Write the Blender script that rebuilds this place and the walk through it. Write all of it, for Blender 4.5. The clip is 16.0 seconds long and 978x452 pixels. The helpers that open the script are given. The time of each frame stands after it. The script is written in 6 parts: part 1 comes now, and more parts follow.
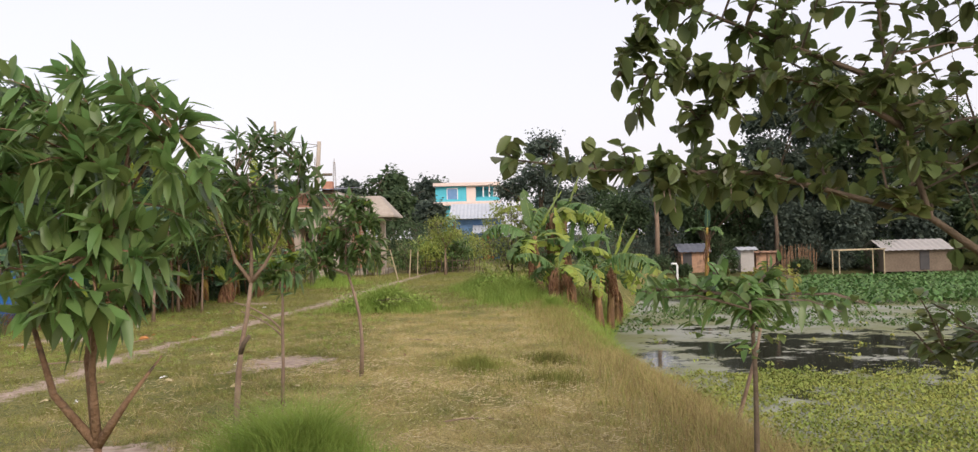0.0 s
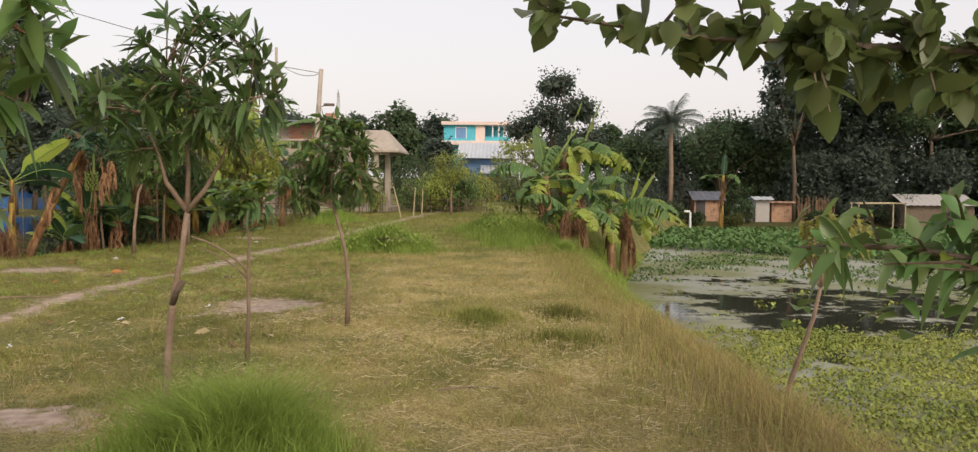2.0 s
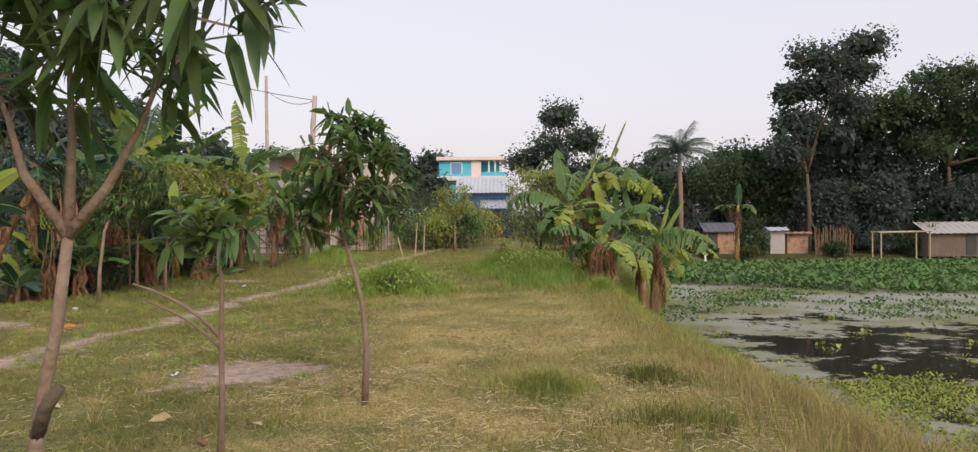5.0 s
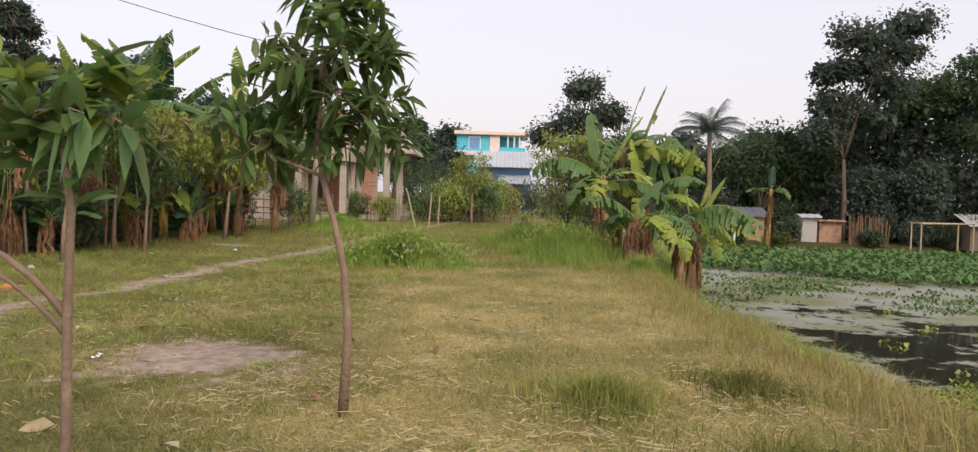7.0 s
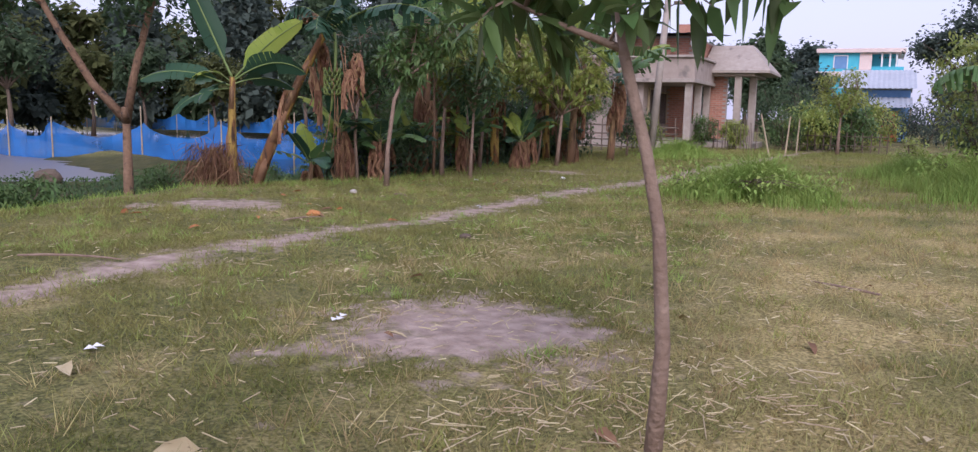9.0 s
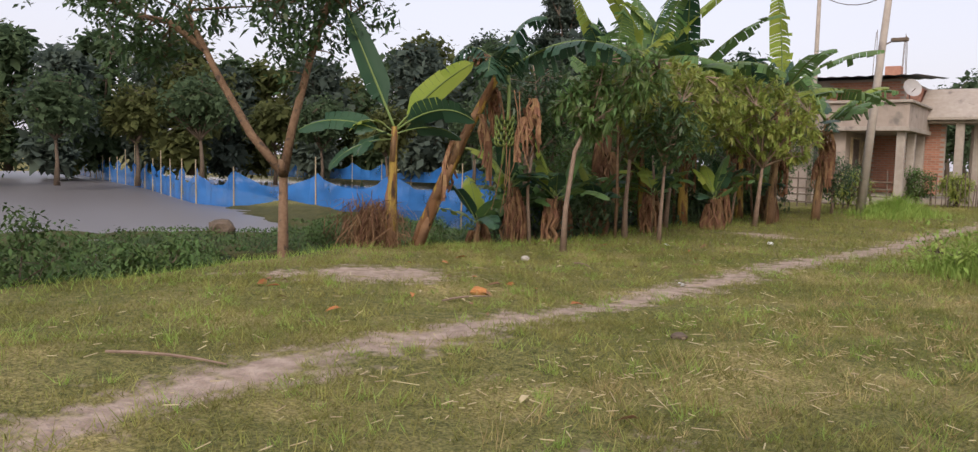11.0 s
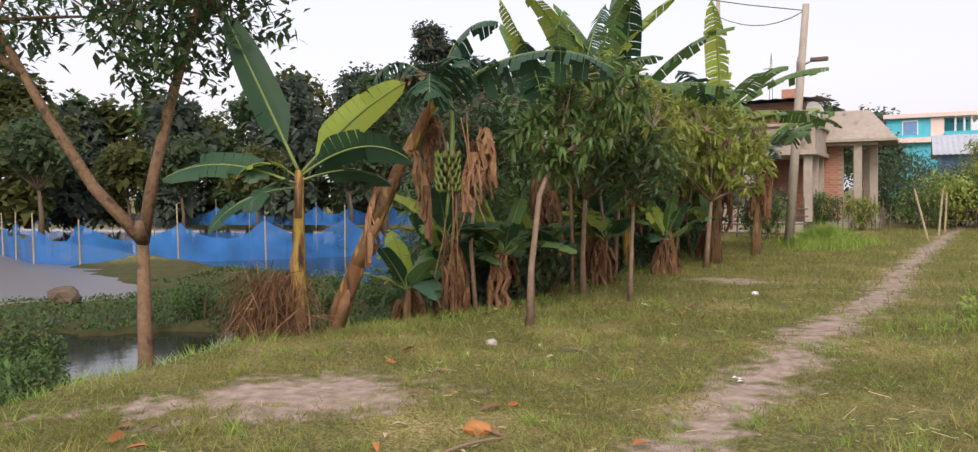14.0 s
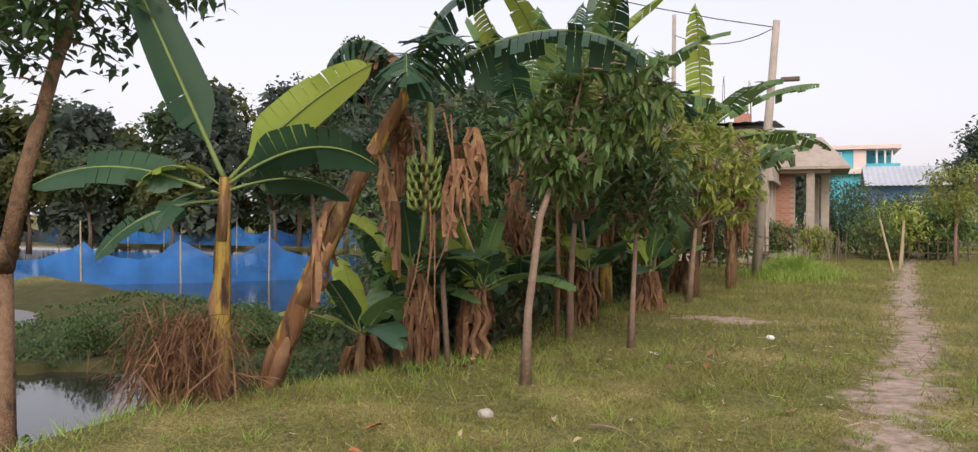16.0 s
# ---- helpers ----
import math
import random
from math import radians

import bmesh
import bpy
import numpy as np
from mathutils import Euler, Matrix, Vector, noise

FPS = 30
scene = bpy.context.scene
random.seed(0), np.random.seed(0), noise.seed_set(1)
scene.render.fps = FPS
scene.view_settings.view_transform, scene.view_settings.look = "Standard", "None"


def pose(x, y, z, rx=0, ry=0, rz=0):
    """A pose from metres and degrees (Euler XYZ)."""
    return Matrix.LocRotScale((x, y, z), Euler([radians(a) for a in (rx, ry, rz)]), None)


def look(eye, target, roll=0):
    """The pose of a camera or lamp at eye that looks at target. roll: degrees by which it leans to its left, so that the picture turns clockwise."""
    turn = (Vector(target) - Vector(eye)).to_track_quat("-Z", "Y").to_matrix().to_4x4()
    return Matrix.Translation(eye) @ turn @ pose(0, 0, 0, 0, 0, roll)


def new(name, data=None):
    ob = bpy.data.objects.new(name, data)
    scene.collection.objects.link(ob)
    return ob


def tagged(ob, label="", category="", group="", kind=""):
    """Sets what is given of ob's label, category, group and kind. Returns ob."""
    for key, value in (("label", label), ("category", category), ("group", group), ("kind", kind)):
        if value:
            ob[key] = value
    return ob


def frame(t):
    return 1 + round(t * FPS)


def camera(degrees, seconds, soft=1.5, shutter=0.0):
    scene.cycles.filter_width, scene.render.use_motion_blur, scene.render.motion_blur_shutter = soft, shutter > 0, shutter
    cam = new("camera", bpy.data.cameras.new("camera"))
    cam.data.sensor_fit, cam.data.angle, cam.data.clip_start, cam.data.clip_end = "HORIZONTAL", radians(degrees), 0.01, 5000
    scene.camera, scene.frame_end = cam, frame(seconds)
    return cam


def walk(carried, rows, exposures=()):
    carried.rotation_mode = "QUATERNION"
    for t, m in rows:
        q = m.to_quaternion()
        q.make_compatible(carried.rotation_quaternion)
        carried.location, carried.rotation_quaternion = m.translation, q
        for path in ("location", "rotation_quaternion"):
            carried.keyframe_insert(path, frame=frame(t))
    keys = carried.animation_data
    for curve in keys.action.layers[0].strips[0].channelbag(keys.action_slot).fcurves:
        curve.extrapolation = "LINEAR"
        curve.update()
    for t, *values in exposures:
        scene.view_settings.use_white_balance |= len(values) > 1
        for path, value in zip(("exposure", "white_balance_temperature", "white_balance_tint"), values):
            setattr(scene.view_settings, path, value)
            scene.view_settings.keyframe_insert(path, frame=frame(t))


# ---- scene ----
cam = camera(61.0, 16.0, 1.3)
# seconds, eye, target, roll
ROWS = [
    (0, (-0.045, 0.138, 1.801), (-0.0902, 5.1371, 1.8645), -1.48),
    (0.5, (0.001, 0.546, 1.778), (-0.2091, 5.5410, 1.6737), -0.61),
    (1, (-0.006, 0.948, 1.762), (-0.1961, 5.9415, 1.6050), -0.13),
    (1.5, (0.021, 1.335, 1.719), (-0.1846, 6.3173, 1.3501), 0.31),
    (2, (-0.085, 1.680, 1.707), (-0.1758, 6.6709, 1.4203), 0.46),
    (2.5, (-0.186, 1.992, 1.692), (-0.1732, 6.9770, 1.3014), -1.08),
    (3, (-0.302, 2.445, 1.675), (-0.5351, 7.4167, 1.1937), -1.13),
    (3.5, (-0.482, 2.821, 1.636), (-0.5171, 7.8123, 1.3431), -2.89),
    (4, (-0.621, 3.315, 1.617), (-0.8288, 8.3098, 1.5431), -3.97),
    (4.5, (-0.691, 3.743, 1.591), (-0.9935, 8.7317, 1.4577), -2.79),
    (4.7, (-0.735, 3.918, 1.571), (-0.8692, 8.9158, 1.5227), -1.02),
    (6.8, (-0.855, 6.300, 1.322), (-0.6015, 11.2865, 1.0512), -1.31),
    (7, (-0.944, 6.382, 1.281), (-1.0740, 11.3765, 1.0908), 1.65),
    (7.5, (-0.851, 6.985, 1.213), (-1.4070, 11.9329, 0.7515), 1.45),
    (8, (-0.922, 7.458, 1.175), (-1.7454, 12.3776, 0.8281), -1.49),
    (8.5, (-1.034, 8.005, 1.117), (-2.9056, 12.6097, 0.5763), 1.23),
    (9, (-1.304, 8.577, 1.160), (-3.3849, 13.0734, 0.4877), 1.34),
    (9.5, (-1.561, 8.903, 1.045), (-4.1113, 13.2018, 0.9081), 1.81),
    (9.7, (-1.602, 9.096, 1.055), (-4.5265, 13.1440, 0.8133), 1.98),
    (11.8, (-3.087, 10.561, 1.247), (-6.0348, 14.5766, 0.8171), 1.23),
    (12, (-3.215, 10.681, 1.232), (-6.2072, 14.6830, 1.0661), 0.36),
    (12.5, (-3.612, 11.003, 1.268), (-6.4063, 15.1442, 1.0571), -0.44),
    (13, (-3.966, 11.243, 1.328), (-6.5973, 15.4827, 1.0163), -1.56),
    (13.5, (-4.299, 11.567, 1.306), (-6.7595, 15.9104, 1.0240), -0.91),
    (14, (-4.632, 11.862, 1.346), (-6.9234, 16.3023, 1.1545), -0.78),
    (14.5, (-4.929, 12.159, 1.353), (-7.0855, 16.6667, 1.1667), -0.61),
    (15, (-5.241, 12.523, 1.318), (-7.4631, 17.0011, 1.2393), -0.61),
    (15.5, (-5.648, 12.939, 1.304), (-7.5211, 17.5743, 1.2514), -1.04),
    (16, (-5.942, 13.354, 1.324), (-7.8213, 17.9868, 1.2700), 0.31),
]
walk(cam, [(t, look(eye, target, roll)) for t, eye, target, roll in ROWS],
     [(0.0, 0.25, 6800, 12), (0.5, 0.12, 6800, 12), (1.0, 0.15, 6800, 12), (1.5, -0.04, 7100, 11), (2.0, 0.1, 7300, 10), (2.5, 0.0, 7300, 10), (3.0, -0.07, 6750, 11),
      (3.5, 0.18, 6800, 12), (4.5, 0.1, 6800, 12), (6.8, -0.1, 6900, 13), (7.0, 0.15, 6900, 13), (8.0, 0.05, 6900, 13), (8.5, 0.0, 6900, 15), (9.0, 0.09, 5600, 26), (9.5, 0.05, 5950, 18), (12.0, 0.15, 6600, 13), (14.0, 0.24, 6700, 14), (15.0, 0.05, 6700, 14), (16.0, 0.2, 6700, 14)])


# ---- light ----
world = bpy.data.worlds.new("world")
scene.world = world
world.use_nodes = True
wn, wl = world.node_tree.nodes, world.node_tree.links
wn.clear()
sky = wn.new("ShaderNodeTexSky")
sky.sky_type, sky.sun_disc = "NISHITA", False
sky.sun_elevation, sky.sun_rotation = radians(28), radians(150)
sky.air_density, sky.dust_density, sky.ozone_density = 1.2, 4.0, 1.0
sky_bg = wn.new("ShaderNodeBackground")
sky_bg.inputs[1].default_value = 0.05
wl.new(sky.outputs[0], sky_bg.inputs[0])
haze_bg = wn.new("ShaderNodeBackground")
haze_bg.inputs[0].default_value, haze_bg.inputs[1].default_value = (0.875, 0.855, 0.965, 1), 0.74
both = wn.new("ShaderNodeAddShader")
wout = wn.new("ShaderNodeOutputWorld")
wl.new(sky_bg.outputs[0], both.inputs[0])
wl.new(haze_bg.outputs[0], both.inputs[1])
wl.new(both.outputs[0], wout.inputs[0])
sun = new("sun", bpy.data.lights.new("sun", "SUN"))
sun.data.energy, sun.data.angle, sun.data.color = 1.8, radians(25), (1.0, 0.93, 0.84)
sun.matrix_world = look((0, 0, 30), (-6, 14, 30 - 15 * math.tan(radians(40))))

# ---- materials ----
def material(name, a, b, scale=8.0, rough=0.85, detail=6.0, bump=0.3, bscale=None, island=0.0, extra=None, emit=None, spec=0.3, trans=0.0, metal=0.0, dist=0.02):
    """Two colours mixed by noise at two scales, with relief; island: how far pieces differ in brightness; trans: light let through a leaf."""
    m = bpy.data.materials.new(name)
    m.use_nodes = True
    n, l = m.node_tree.nodes, m.node_tree.links
    p = n["Principled BSDF"]
    p.inputs["Roughness"].default_value = rough
    p.inputs["Specular IOR Level"].default_value = spec
    p.inputs["Metallic"].default_value = metal
    co = n.new("ShaderNodeTexCoord")
    n1 = n.new("ShaderNodeTexNoise")
    n1.inputs["Scale"].default_value, n1.inputs["Detail"].default_value = scale, detail
    l.new(co.outputs["Object"], n1.inputs["Vector"])
    n2 = n.new("ShaderNodeTexNoise")
    n2.inputs["Scale"].default_value, n2.inputs["Detail"].default_value = scale * 0.13, 3
    l.new(co.outputs["Object"], n2.inputs["Vector"])
    add = n.new("ShaderNodeMath")
    add.operation = "MULTIPLY_ADD"
    l.new(n2.outputs["Fac"], add.inputs[0])
    add.inputs[1].default_value = 0.7
    l.new(n1.outputs["Fac"], add.inputs[2])
    ramp = n.new("ShaderNodeMapRange")
    ramp.inputs[1].default_value, ramp.inputs[2].default_value = 0.55, 1.15
    l.new(add.outputs[0], ramp.inputs[0])
    mix = n.new("ShaderNodeMix")
    mix.data_type = "RGBA"
    mix.inputs[6].default_value, mix.inputs[7].default_value = (*a, 1), (*b, 1)
    l.new(ramp.outputs[0], mix.inputs[0])
    colour = mix.outputs[2]
    if extra:
        # a third colour in patches: (colour, scale, threshold)
        n3 = n.new("ShaderNodeTexNoise")
        n3.inputs["Scale"].default_value, n3.inputs["Detail"].default_value = extra[1], 5
        l.new(co.outputs["Object"], n3.inputs["Vector"])
        r3 = n.new("ShaderNodeMapRange")
        r3.inputs[1].default_value, r3.inputs[2].default_value = extra[2], extra[2] + 0.1
        l.new(n3.outputs["Fac"], r3.inputs[0])
        m3 = n.new("ShaderNodeMix")
        m3.data_type = "RGBA"
        m3.inputs[7].default_value = (*extra[0], 1)
        l.new(r3.outputs[0], m3.inputs[0])
        l.new(colour, m3.inputs[6])
        colour = m3.outputs[2]
    if island:
        geo = n.new("ShaderNodeNewGeometry")
        obj = n.new("ShaderNodeObjectInfo")
        sm = n.new("ShaderNodeMath")
        sm.operation = "ADD"
        l.new(geo.outputs["Random Per Island"], sm.inputs[0])
        l.new(obj.outputs["Random"], sm.inputs[1])
        mr = n.new("ShaderNodeMapRange")
        mr.inputs[1].default_value, mr.inputs[2].default_value = 0.0, 2.0
        mr.inputs[3].default_value, mr.inputs[4].default_value = 1 - island, 1 + island
        l.new(sm.outputs[0], mr.inputs[0])
        hs = n.new("ShaderNodeHueSaturation")
        l.new(mr.outputs[0], hs.inputs["Value"])
        hm = n.new("ShaderNodeMapRange")
        hm.inputs[3].default_value, hm.inputs[4].default_value = 0.5 - island * 0.05, 0.5 + island * 0.04
        l.new(geo.outputs["Random Per Island"], hm.inputs[0])
        l.new(hm.outputs[0], hs.inputs["Hue"])
        l.new(colour, hs.inputs["Color"])
        colour = hs.outputs["Color"]
    l.new(colour, p.inputs["Base Color"])
    if bump:
        nb = n.new("ShaderNodeTexNoise")
        nb.inputs["Scale"].default_value, nb.inputs["Detail"].default_value = bscale or scale * 3, 5
        l.new(co.outputs["Object"], nb.inputs["Vector"])
        bp = n.new("ShaderNodeBump")
        bp.inputs["Strength"].default_value, bp.inputs["Distance"].default_value = bump, dist
        l.new(nb.outputs["Fac"], bp.inputs["Height"])
        l.new(bp.outputs[0], p.inputs["Normal"])
    if trans:
        tr = n.new("ShaderNodeBsdfTranslucent")
        l.new(colour, tr.inputs[0])
        ms = n.new("ShaderNodeMixShader")
        ms.inputs[0].default_value = trans
        l.new(p.outputs[0], ms.inputs[1])
        l.new(tr.outputs[0], ms.inputs[2])
        l.new(ms.outputs[0], n["Material Output"].inputs[0])
    return m


LEAF = dict(scale=3.0, bump=0.0, trans=0.45, rough=0.38, spec=0.5)
m_mango = material("mango_leaf", (0.08, 0.155, 0.05), (0.185, 0.275, 0.09), island=0.55, **LEAF)
m_mango_dark = material("mango_leaf_dark", (0.05, 0.095, 0.045), (0.10, 0.16, 0.062), island=0.45, **LEAF)
m_mango_young = material("mango_leaf_young", (0.17, 0.25, 0.04), (0.26, 0.32, 0.06), island=0.35, **LEAF)
m_mango_light = material("mango_leaf_light", (0.23, 0.31, 0.075), (0.4, 0.43, 0.11), island=0.4, **LEAF)
m_round = material("round_leaf", (0.10, 0.155, 0.052), (0.19, 0.22, 0.078), island=0.5, extra=((0.22, 0.13, 0.05), 2.5, 0.66), **LEAF)
m_yellow = material("yellow_leaf", (0.24, 0.26, 0.05), (0.36, 0.34, 0.09), island=0.3, **LEAF)
m_ban = material("banana_blade", (0.075, 0.15, 0.05), (0.13, 0.22, 0.07), island=0.25, scale=2.5, bump=0.15, trans=0.3, rough=0.42)
m_ban_dark = material("banana_blade_blue", (0.026, 0.07, 0.042), (0.048, 0.105, 0.055), island=0.2, scale=2.5, bump=0.15, trans=0.22, rough=0.4)
m_ban_yel = material("banana_blade_yellow", (0.23, 0.32, 0.05), (0.34, 0.39, 0.08), island=0.25, scale=2.5, bump=0.15, trans=0.35, rough=0.42)
m_rib = material("banana_midrib", (0.13, 0.20, 0.06), (0.21, 0.27, 0.09), scale=6, rough=0.5)
m_dead = material("dead_leaf", (0.15, 0.08, 0.045), (0.33, 0.195, 0.11), scale=9, island=0.4, rough=0.95, trans=0.15)
m_fruit = material("green_banana", (0.10, 0.15, 0.04), (0.16, 0.20, 0.055), scale=12, rough=0.5, island=0.25)
m_bark = material("bark", (0.19, 0.13, 0.095), (0.31, 0.23, 0.175), scale=14, rough=0.95, bump=0.6)
m_bark_dark = material("bark_dark", (0.09, 0.07, 0.05), (0.16, 0.12, 0.09), scale=14, rough=0.95, bump=0.6)
m_bark_red = material("bark_red", (0.15, 0.09, 0.055), (0.27, 0.175, 0.11), scale=22, rough=0.95, bump=0.9, extra=((0.09, 0.065, 0.05), 9.0, 0.58))
m_far = material("far_leaf", (0.075, 0.12, 0.065), (0.12, 0.17, 0.085), island=0.12, scale=1.0, bump=0, trans=0.45, rough=0.9, spec=0.08)
# leaf colour lifted and blued, so distance haze is painted into it
m_far_dark = material("far_leaf_dark", (0.085, 0.115, 0.10), (0.13, 0.165, 0.125), island=0.12, scale=1.0, bump=0, trans=0.45, rough=0.9, spec=0.08)
m_far_olive = material("far_leaf_olive", (0.085, 0.105, 0.04), (0.15, 0.16, 0.06), island=0.12, scale=1.0, bump=0, trans=0.45, rough=0.9, spec=0.08)
m_grass = material("grass_blade", (0.18, 0.20, 0.06), (0.43, 0.36, 0.17), scale=0.9, detail=4, island=0.5, bump=0, trans=0.25, rough=0.9, spec=0.08)
m_grass_field = material("grass_field_green", (0.14, 0.175, 0.045), (0.32, 0.30, 0.10), scale=1.6, detail=6, island=0.55, bump=0, trans=0.25, rough=0.9, spec=0.08)
m_grass_green = material("grass_green", (0.19, 0.31, 0.055), (0.32, 0.42, 0.10), scale=2, island=0.3, bump=0, trans=0.3, rough=0.7)
m_grass_dry = material("grass_dry", (0.33, 0.26, 0.115), (0.48, 0.40, 0.19), scale=2, island=0.5, bump=0, trans=0.25, rough=0.9, spec=0.08)
m_straw = material("straw", (0.42, 0.33, 0.18), (0.60, 0.52, 0.33), scale=6, island=0.35, bump=0, rough=0.8)
m_weed = material("pond_weed", (0.13, 0.18, 0.035), (0.31, 0.33, 0.08), scale=1.1, island=0.5, bump=0, trans=0.2, rough=0.7)
m_hya = material("hyacinth_leaf", (0.08, 0.17, 0.05), (0.14, 0.24, 0.075), scale=2, island=0.35, bump=0, trans=0.25, rough=0.5)
m_marsh = material("marsh_leaf", (0.06, 0.115, 0.035), (0.115, 0.17, 0.06), scale=1.2, island=0.4, bump=0, trans=0.2, rough=0.7, spec=0.15)
m_plaster = material("grey_plaster", (0.30, 0.25, 0.21), (0.42, 0.35, 0.30), scale=3, rough=0.95, extra=((0.20, 0.18, 0.16), 1.3, 0.6))
m_concrete = material("concrete", (0.32, 0.275, 0.235), (0.43, 0.38, 0.33), scale=6, rough=0.95, extra=((0.22, 0.19, 0.17), 2.0, 0.62))
m_mortar = material("mortar", (0.36, 0.31, 0.27), (0.45, 0.40, 0.35), scale=9, rough=1.0)
m_brick = material("brick_red", (0.42, 0.20, 0.14), (0.52, 0.28, 0.20), scale=8, rough=0.95, island=0.25)
m_tin = material("tin_sheet", (0.38, 0.41, 0.45), (0.48, 0.51, 0.55), scale=3, rough=0.5, extra=((0.30, 0.25, 0.22), 1.5, 0.64))
m_tin_dark = material("dark_tin_sheet", (0.09, 0.10, 0.13), (0.15, 0.16, 0.19), scale=3, rough=0.55)
m_teal = material("teal_paint", (0.07, 0.44, 0.57), (0.11, 0.52, 0.65), scale=2, rough=0.8)
m_pink = material("pink_paint", (0.70, 0.57, 0.53), (0.78, 0.65, 0.61), scale=2, rough=0.8)
m_white = material("white_paint", (0.68, 0.70, 0.72), (0.78, 0.79, 0.80), scale=3, rough=0.7)
m_bluewin = material("blue_shutter", (0.12, 0.25, 0.48), (0.18, 0.32, 0.55), scale=3, rough=0.6)
m_orange = material("orange_door", (0.60, 0.16, 0.07), (0.68, 0.22, 0.10), scale=3, rough=0.7)
# near-black colour that paints the shade of rooms behind openings
m_inside_shade = material("painted_inside_shade", (0.05, 0.05, 0.055), (0.08, 0.075, 0.075), scale=2, rough=0.9)
m_clay = material("clay_wall", (0.30, 0.18, 0.12), (0.46, 0.29, 0.20), scale=5, rough=0.95, extra=((0.16, 0.11, 0.085), 1.6, 0.52))
m_bamboo = material("bamboo", (0.34, 0.27, 0.17), (0.46, 0.39, 0.27), scale=8, rough=0.8)
m_steel = material("rusty_bar", (0.16, 0.12, 0.10), (0.24, 0.19, 0.16), scale=20, rough=0.8)
m_dish = material("dish_grey", (0.33, 0.315, 0.31), (0.42, 0.40, 0.39), scale=6, rough=0.6)
m_litter = material("white_litter", (0.70, 0.70, 0.70), (0.80, 0.80, 0.80), scale=9, rough=0.6)
m_rust = material("rust_leaf", (0.36, 0.13, 0.05), (0.48, 0.20, 0.08), scale=9, rough=0.9, island=0.3)
m_stone = material("stone", (0.34, 0.31, 0.28), (0.46, 0.42, 0.37), scale=8, rough=0.95, bump=0.5)
m_fence_dark = material("weathered_wood", (0.11, 0.085, 0.065), (0.19, 0.15, 0.115), scale=9, rough=0.95)


def ground_material():
    """Grass turf, trodden dirt and mud, blended by the sheet's own 'dirt' and 'mud' layers broken up by noise."""
    m = bpy.data.materials.new("field_ground")
    m.use_nodes = True
    n, l = m.node_tree.nodes, m.node_tree.links
    p = n["Principled BSDF"]
    p.inputs["Roughness"].default_value, p.inputs["Specular IOR Level"].default_value = 0.95, 0.15
    co = n.new("ShaderNodeTexCoord")

    def noise_at(scale, detail=6.0):
        t = n.new("ShaderNodeTexNoise")
        t.inputs["Scale"].default_value, t.inputs["Detail"].default_value = scale, detail
        l.new(co.outputs["Object"], t.inputs["Vector"])
        return t.outputs["Fac"]

    def span(src, lo, hi):
        r = n.new("ShaderNodeMapRange")
        r.inputs[1].default_value, r.inputs[2].default_value = lo, hi
        l.new(src, r.inputs[0])
        return r.outputs[0]

    def mixed(fac, a, b):
        x = n.new("ShaderNodeMix")
        x.data_type = "RGBA"
        l.new(fac, x.inputs[0])
        for sock, v in ((x.inputs[6], a), (x.inputs[7], b)):
            if isinstance(v, tuple):
                sock.default_value = (*v, 1)
            else:
                l.new(v, sock)
        return x.outputs[2]

    def layer(name, soft):
        a = n.new("ShaderNodeAttribute")
        a.attribute_name = name
        s = n.new("ShaderNodeMath")
        s.operation = "ADD"
        l.new(a.outputs["Fac"], s.inputs[0])
        c = n.new("ShaderNodeMath")
        c.operation = "MULTIPLY_ADD"
        l.new(noise_at(6.0, 10), c.inputs[0])
        c.inputs[1].default_value, c.inputs[2].default_value = soft, -soft * 0.5
        l.new(c.outputs[0], s.inputs[1])
        return span(s.outputs[0], 0.32, 0.82)

    green = mixed(span(noise_at(14, 8), 0.35, 0.7), (0.105, 0.11, 0.04), (0.215, 0.20, 0.078))
    dry = mixed(span(noise_at(25, 8), 0.35, 0.65), (0.25, 0.20, 0.085), (0.43, 0.36, 0.17))
    da = n.new("ShaderNodeAttribute")
    da.attribute_name = "dry"
    dm = n.new("ShaderNodeMath")
    dm.operation = "MULTIPLY_ADD"
    l.new(da.outputs["Fac"], dm.inputs[0])
    dm.inputs[1].default_value = 0.15
    l.new(noise_at(0.9, 8), dm.inputs[2])
    turf = mixed(span(dm.outputs[0], 0.48, 0.74), green, dry)
    fleck = n.new("ShaderNodeMix")
    fleck.data_type, fleck.blend_type = "RGBA", "MULTIPLY"
    fleck.inputs[0].default_value = 1.0
    l.new(turf, fleck.inputs[6])
    l.new(mixed(span(noise_at(55, 5), 0.36, 0.62), (0.52, 0.53, 0.48), (1.3, 1.27, 1.2)), fleck.inputs[7])
    turf = fleck.outputs[2]
    dirt = mixed(span(noise_at(9, 8), 0.35, 0.7), (0.285, 0.215, 0.17), (0.46, 0.365, 0.295))
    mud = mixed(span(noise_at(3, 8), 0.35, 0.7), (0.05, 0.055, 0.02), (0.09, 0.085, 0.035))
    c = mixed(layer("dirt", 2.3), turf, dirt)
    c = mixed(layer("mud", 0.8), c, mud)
    l.new(c, p.inputs["Base Color"])
    bp = n.new("ShaderNodeBump")
    bp.inputs["Strength"].default_value, bp.inputs["Distance"].default_value = 0.7, 0.04
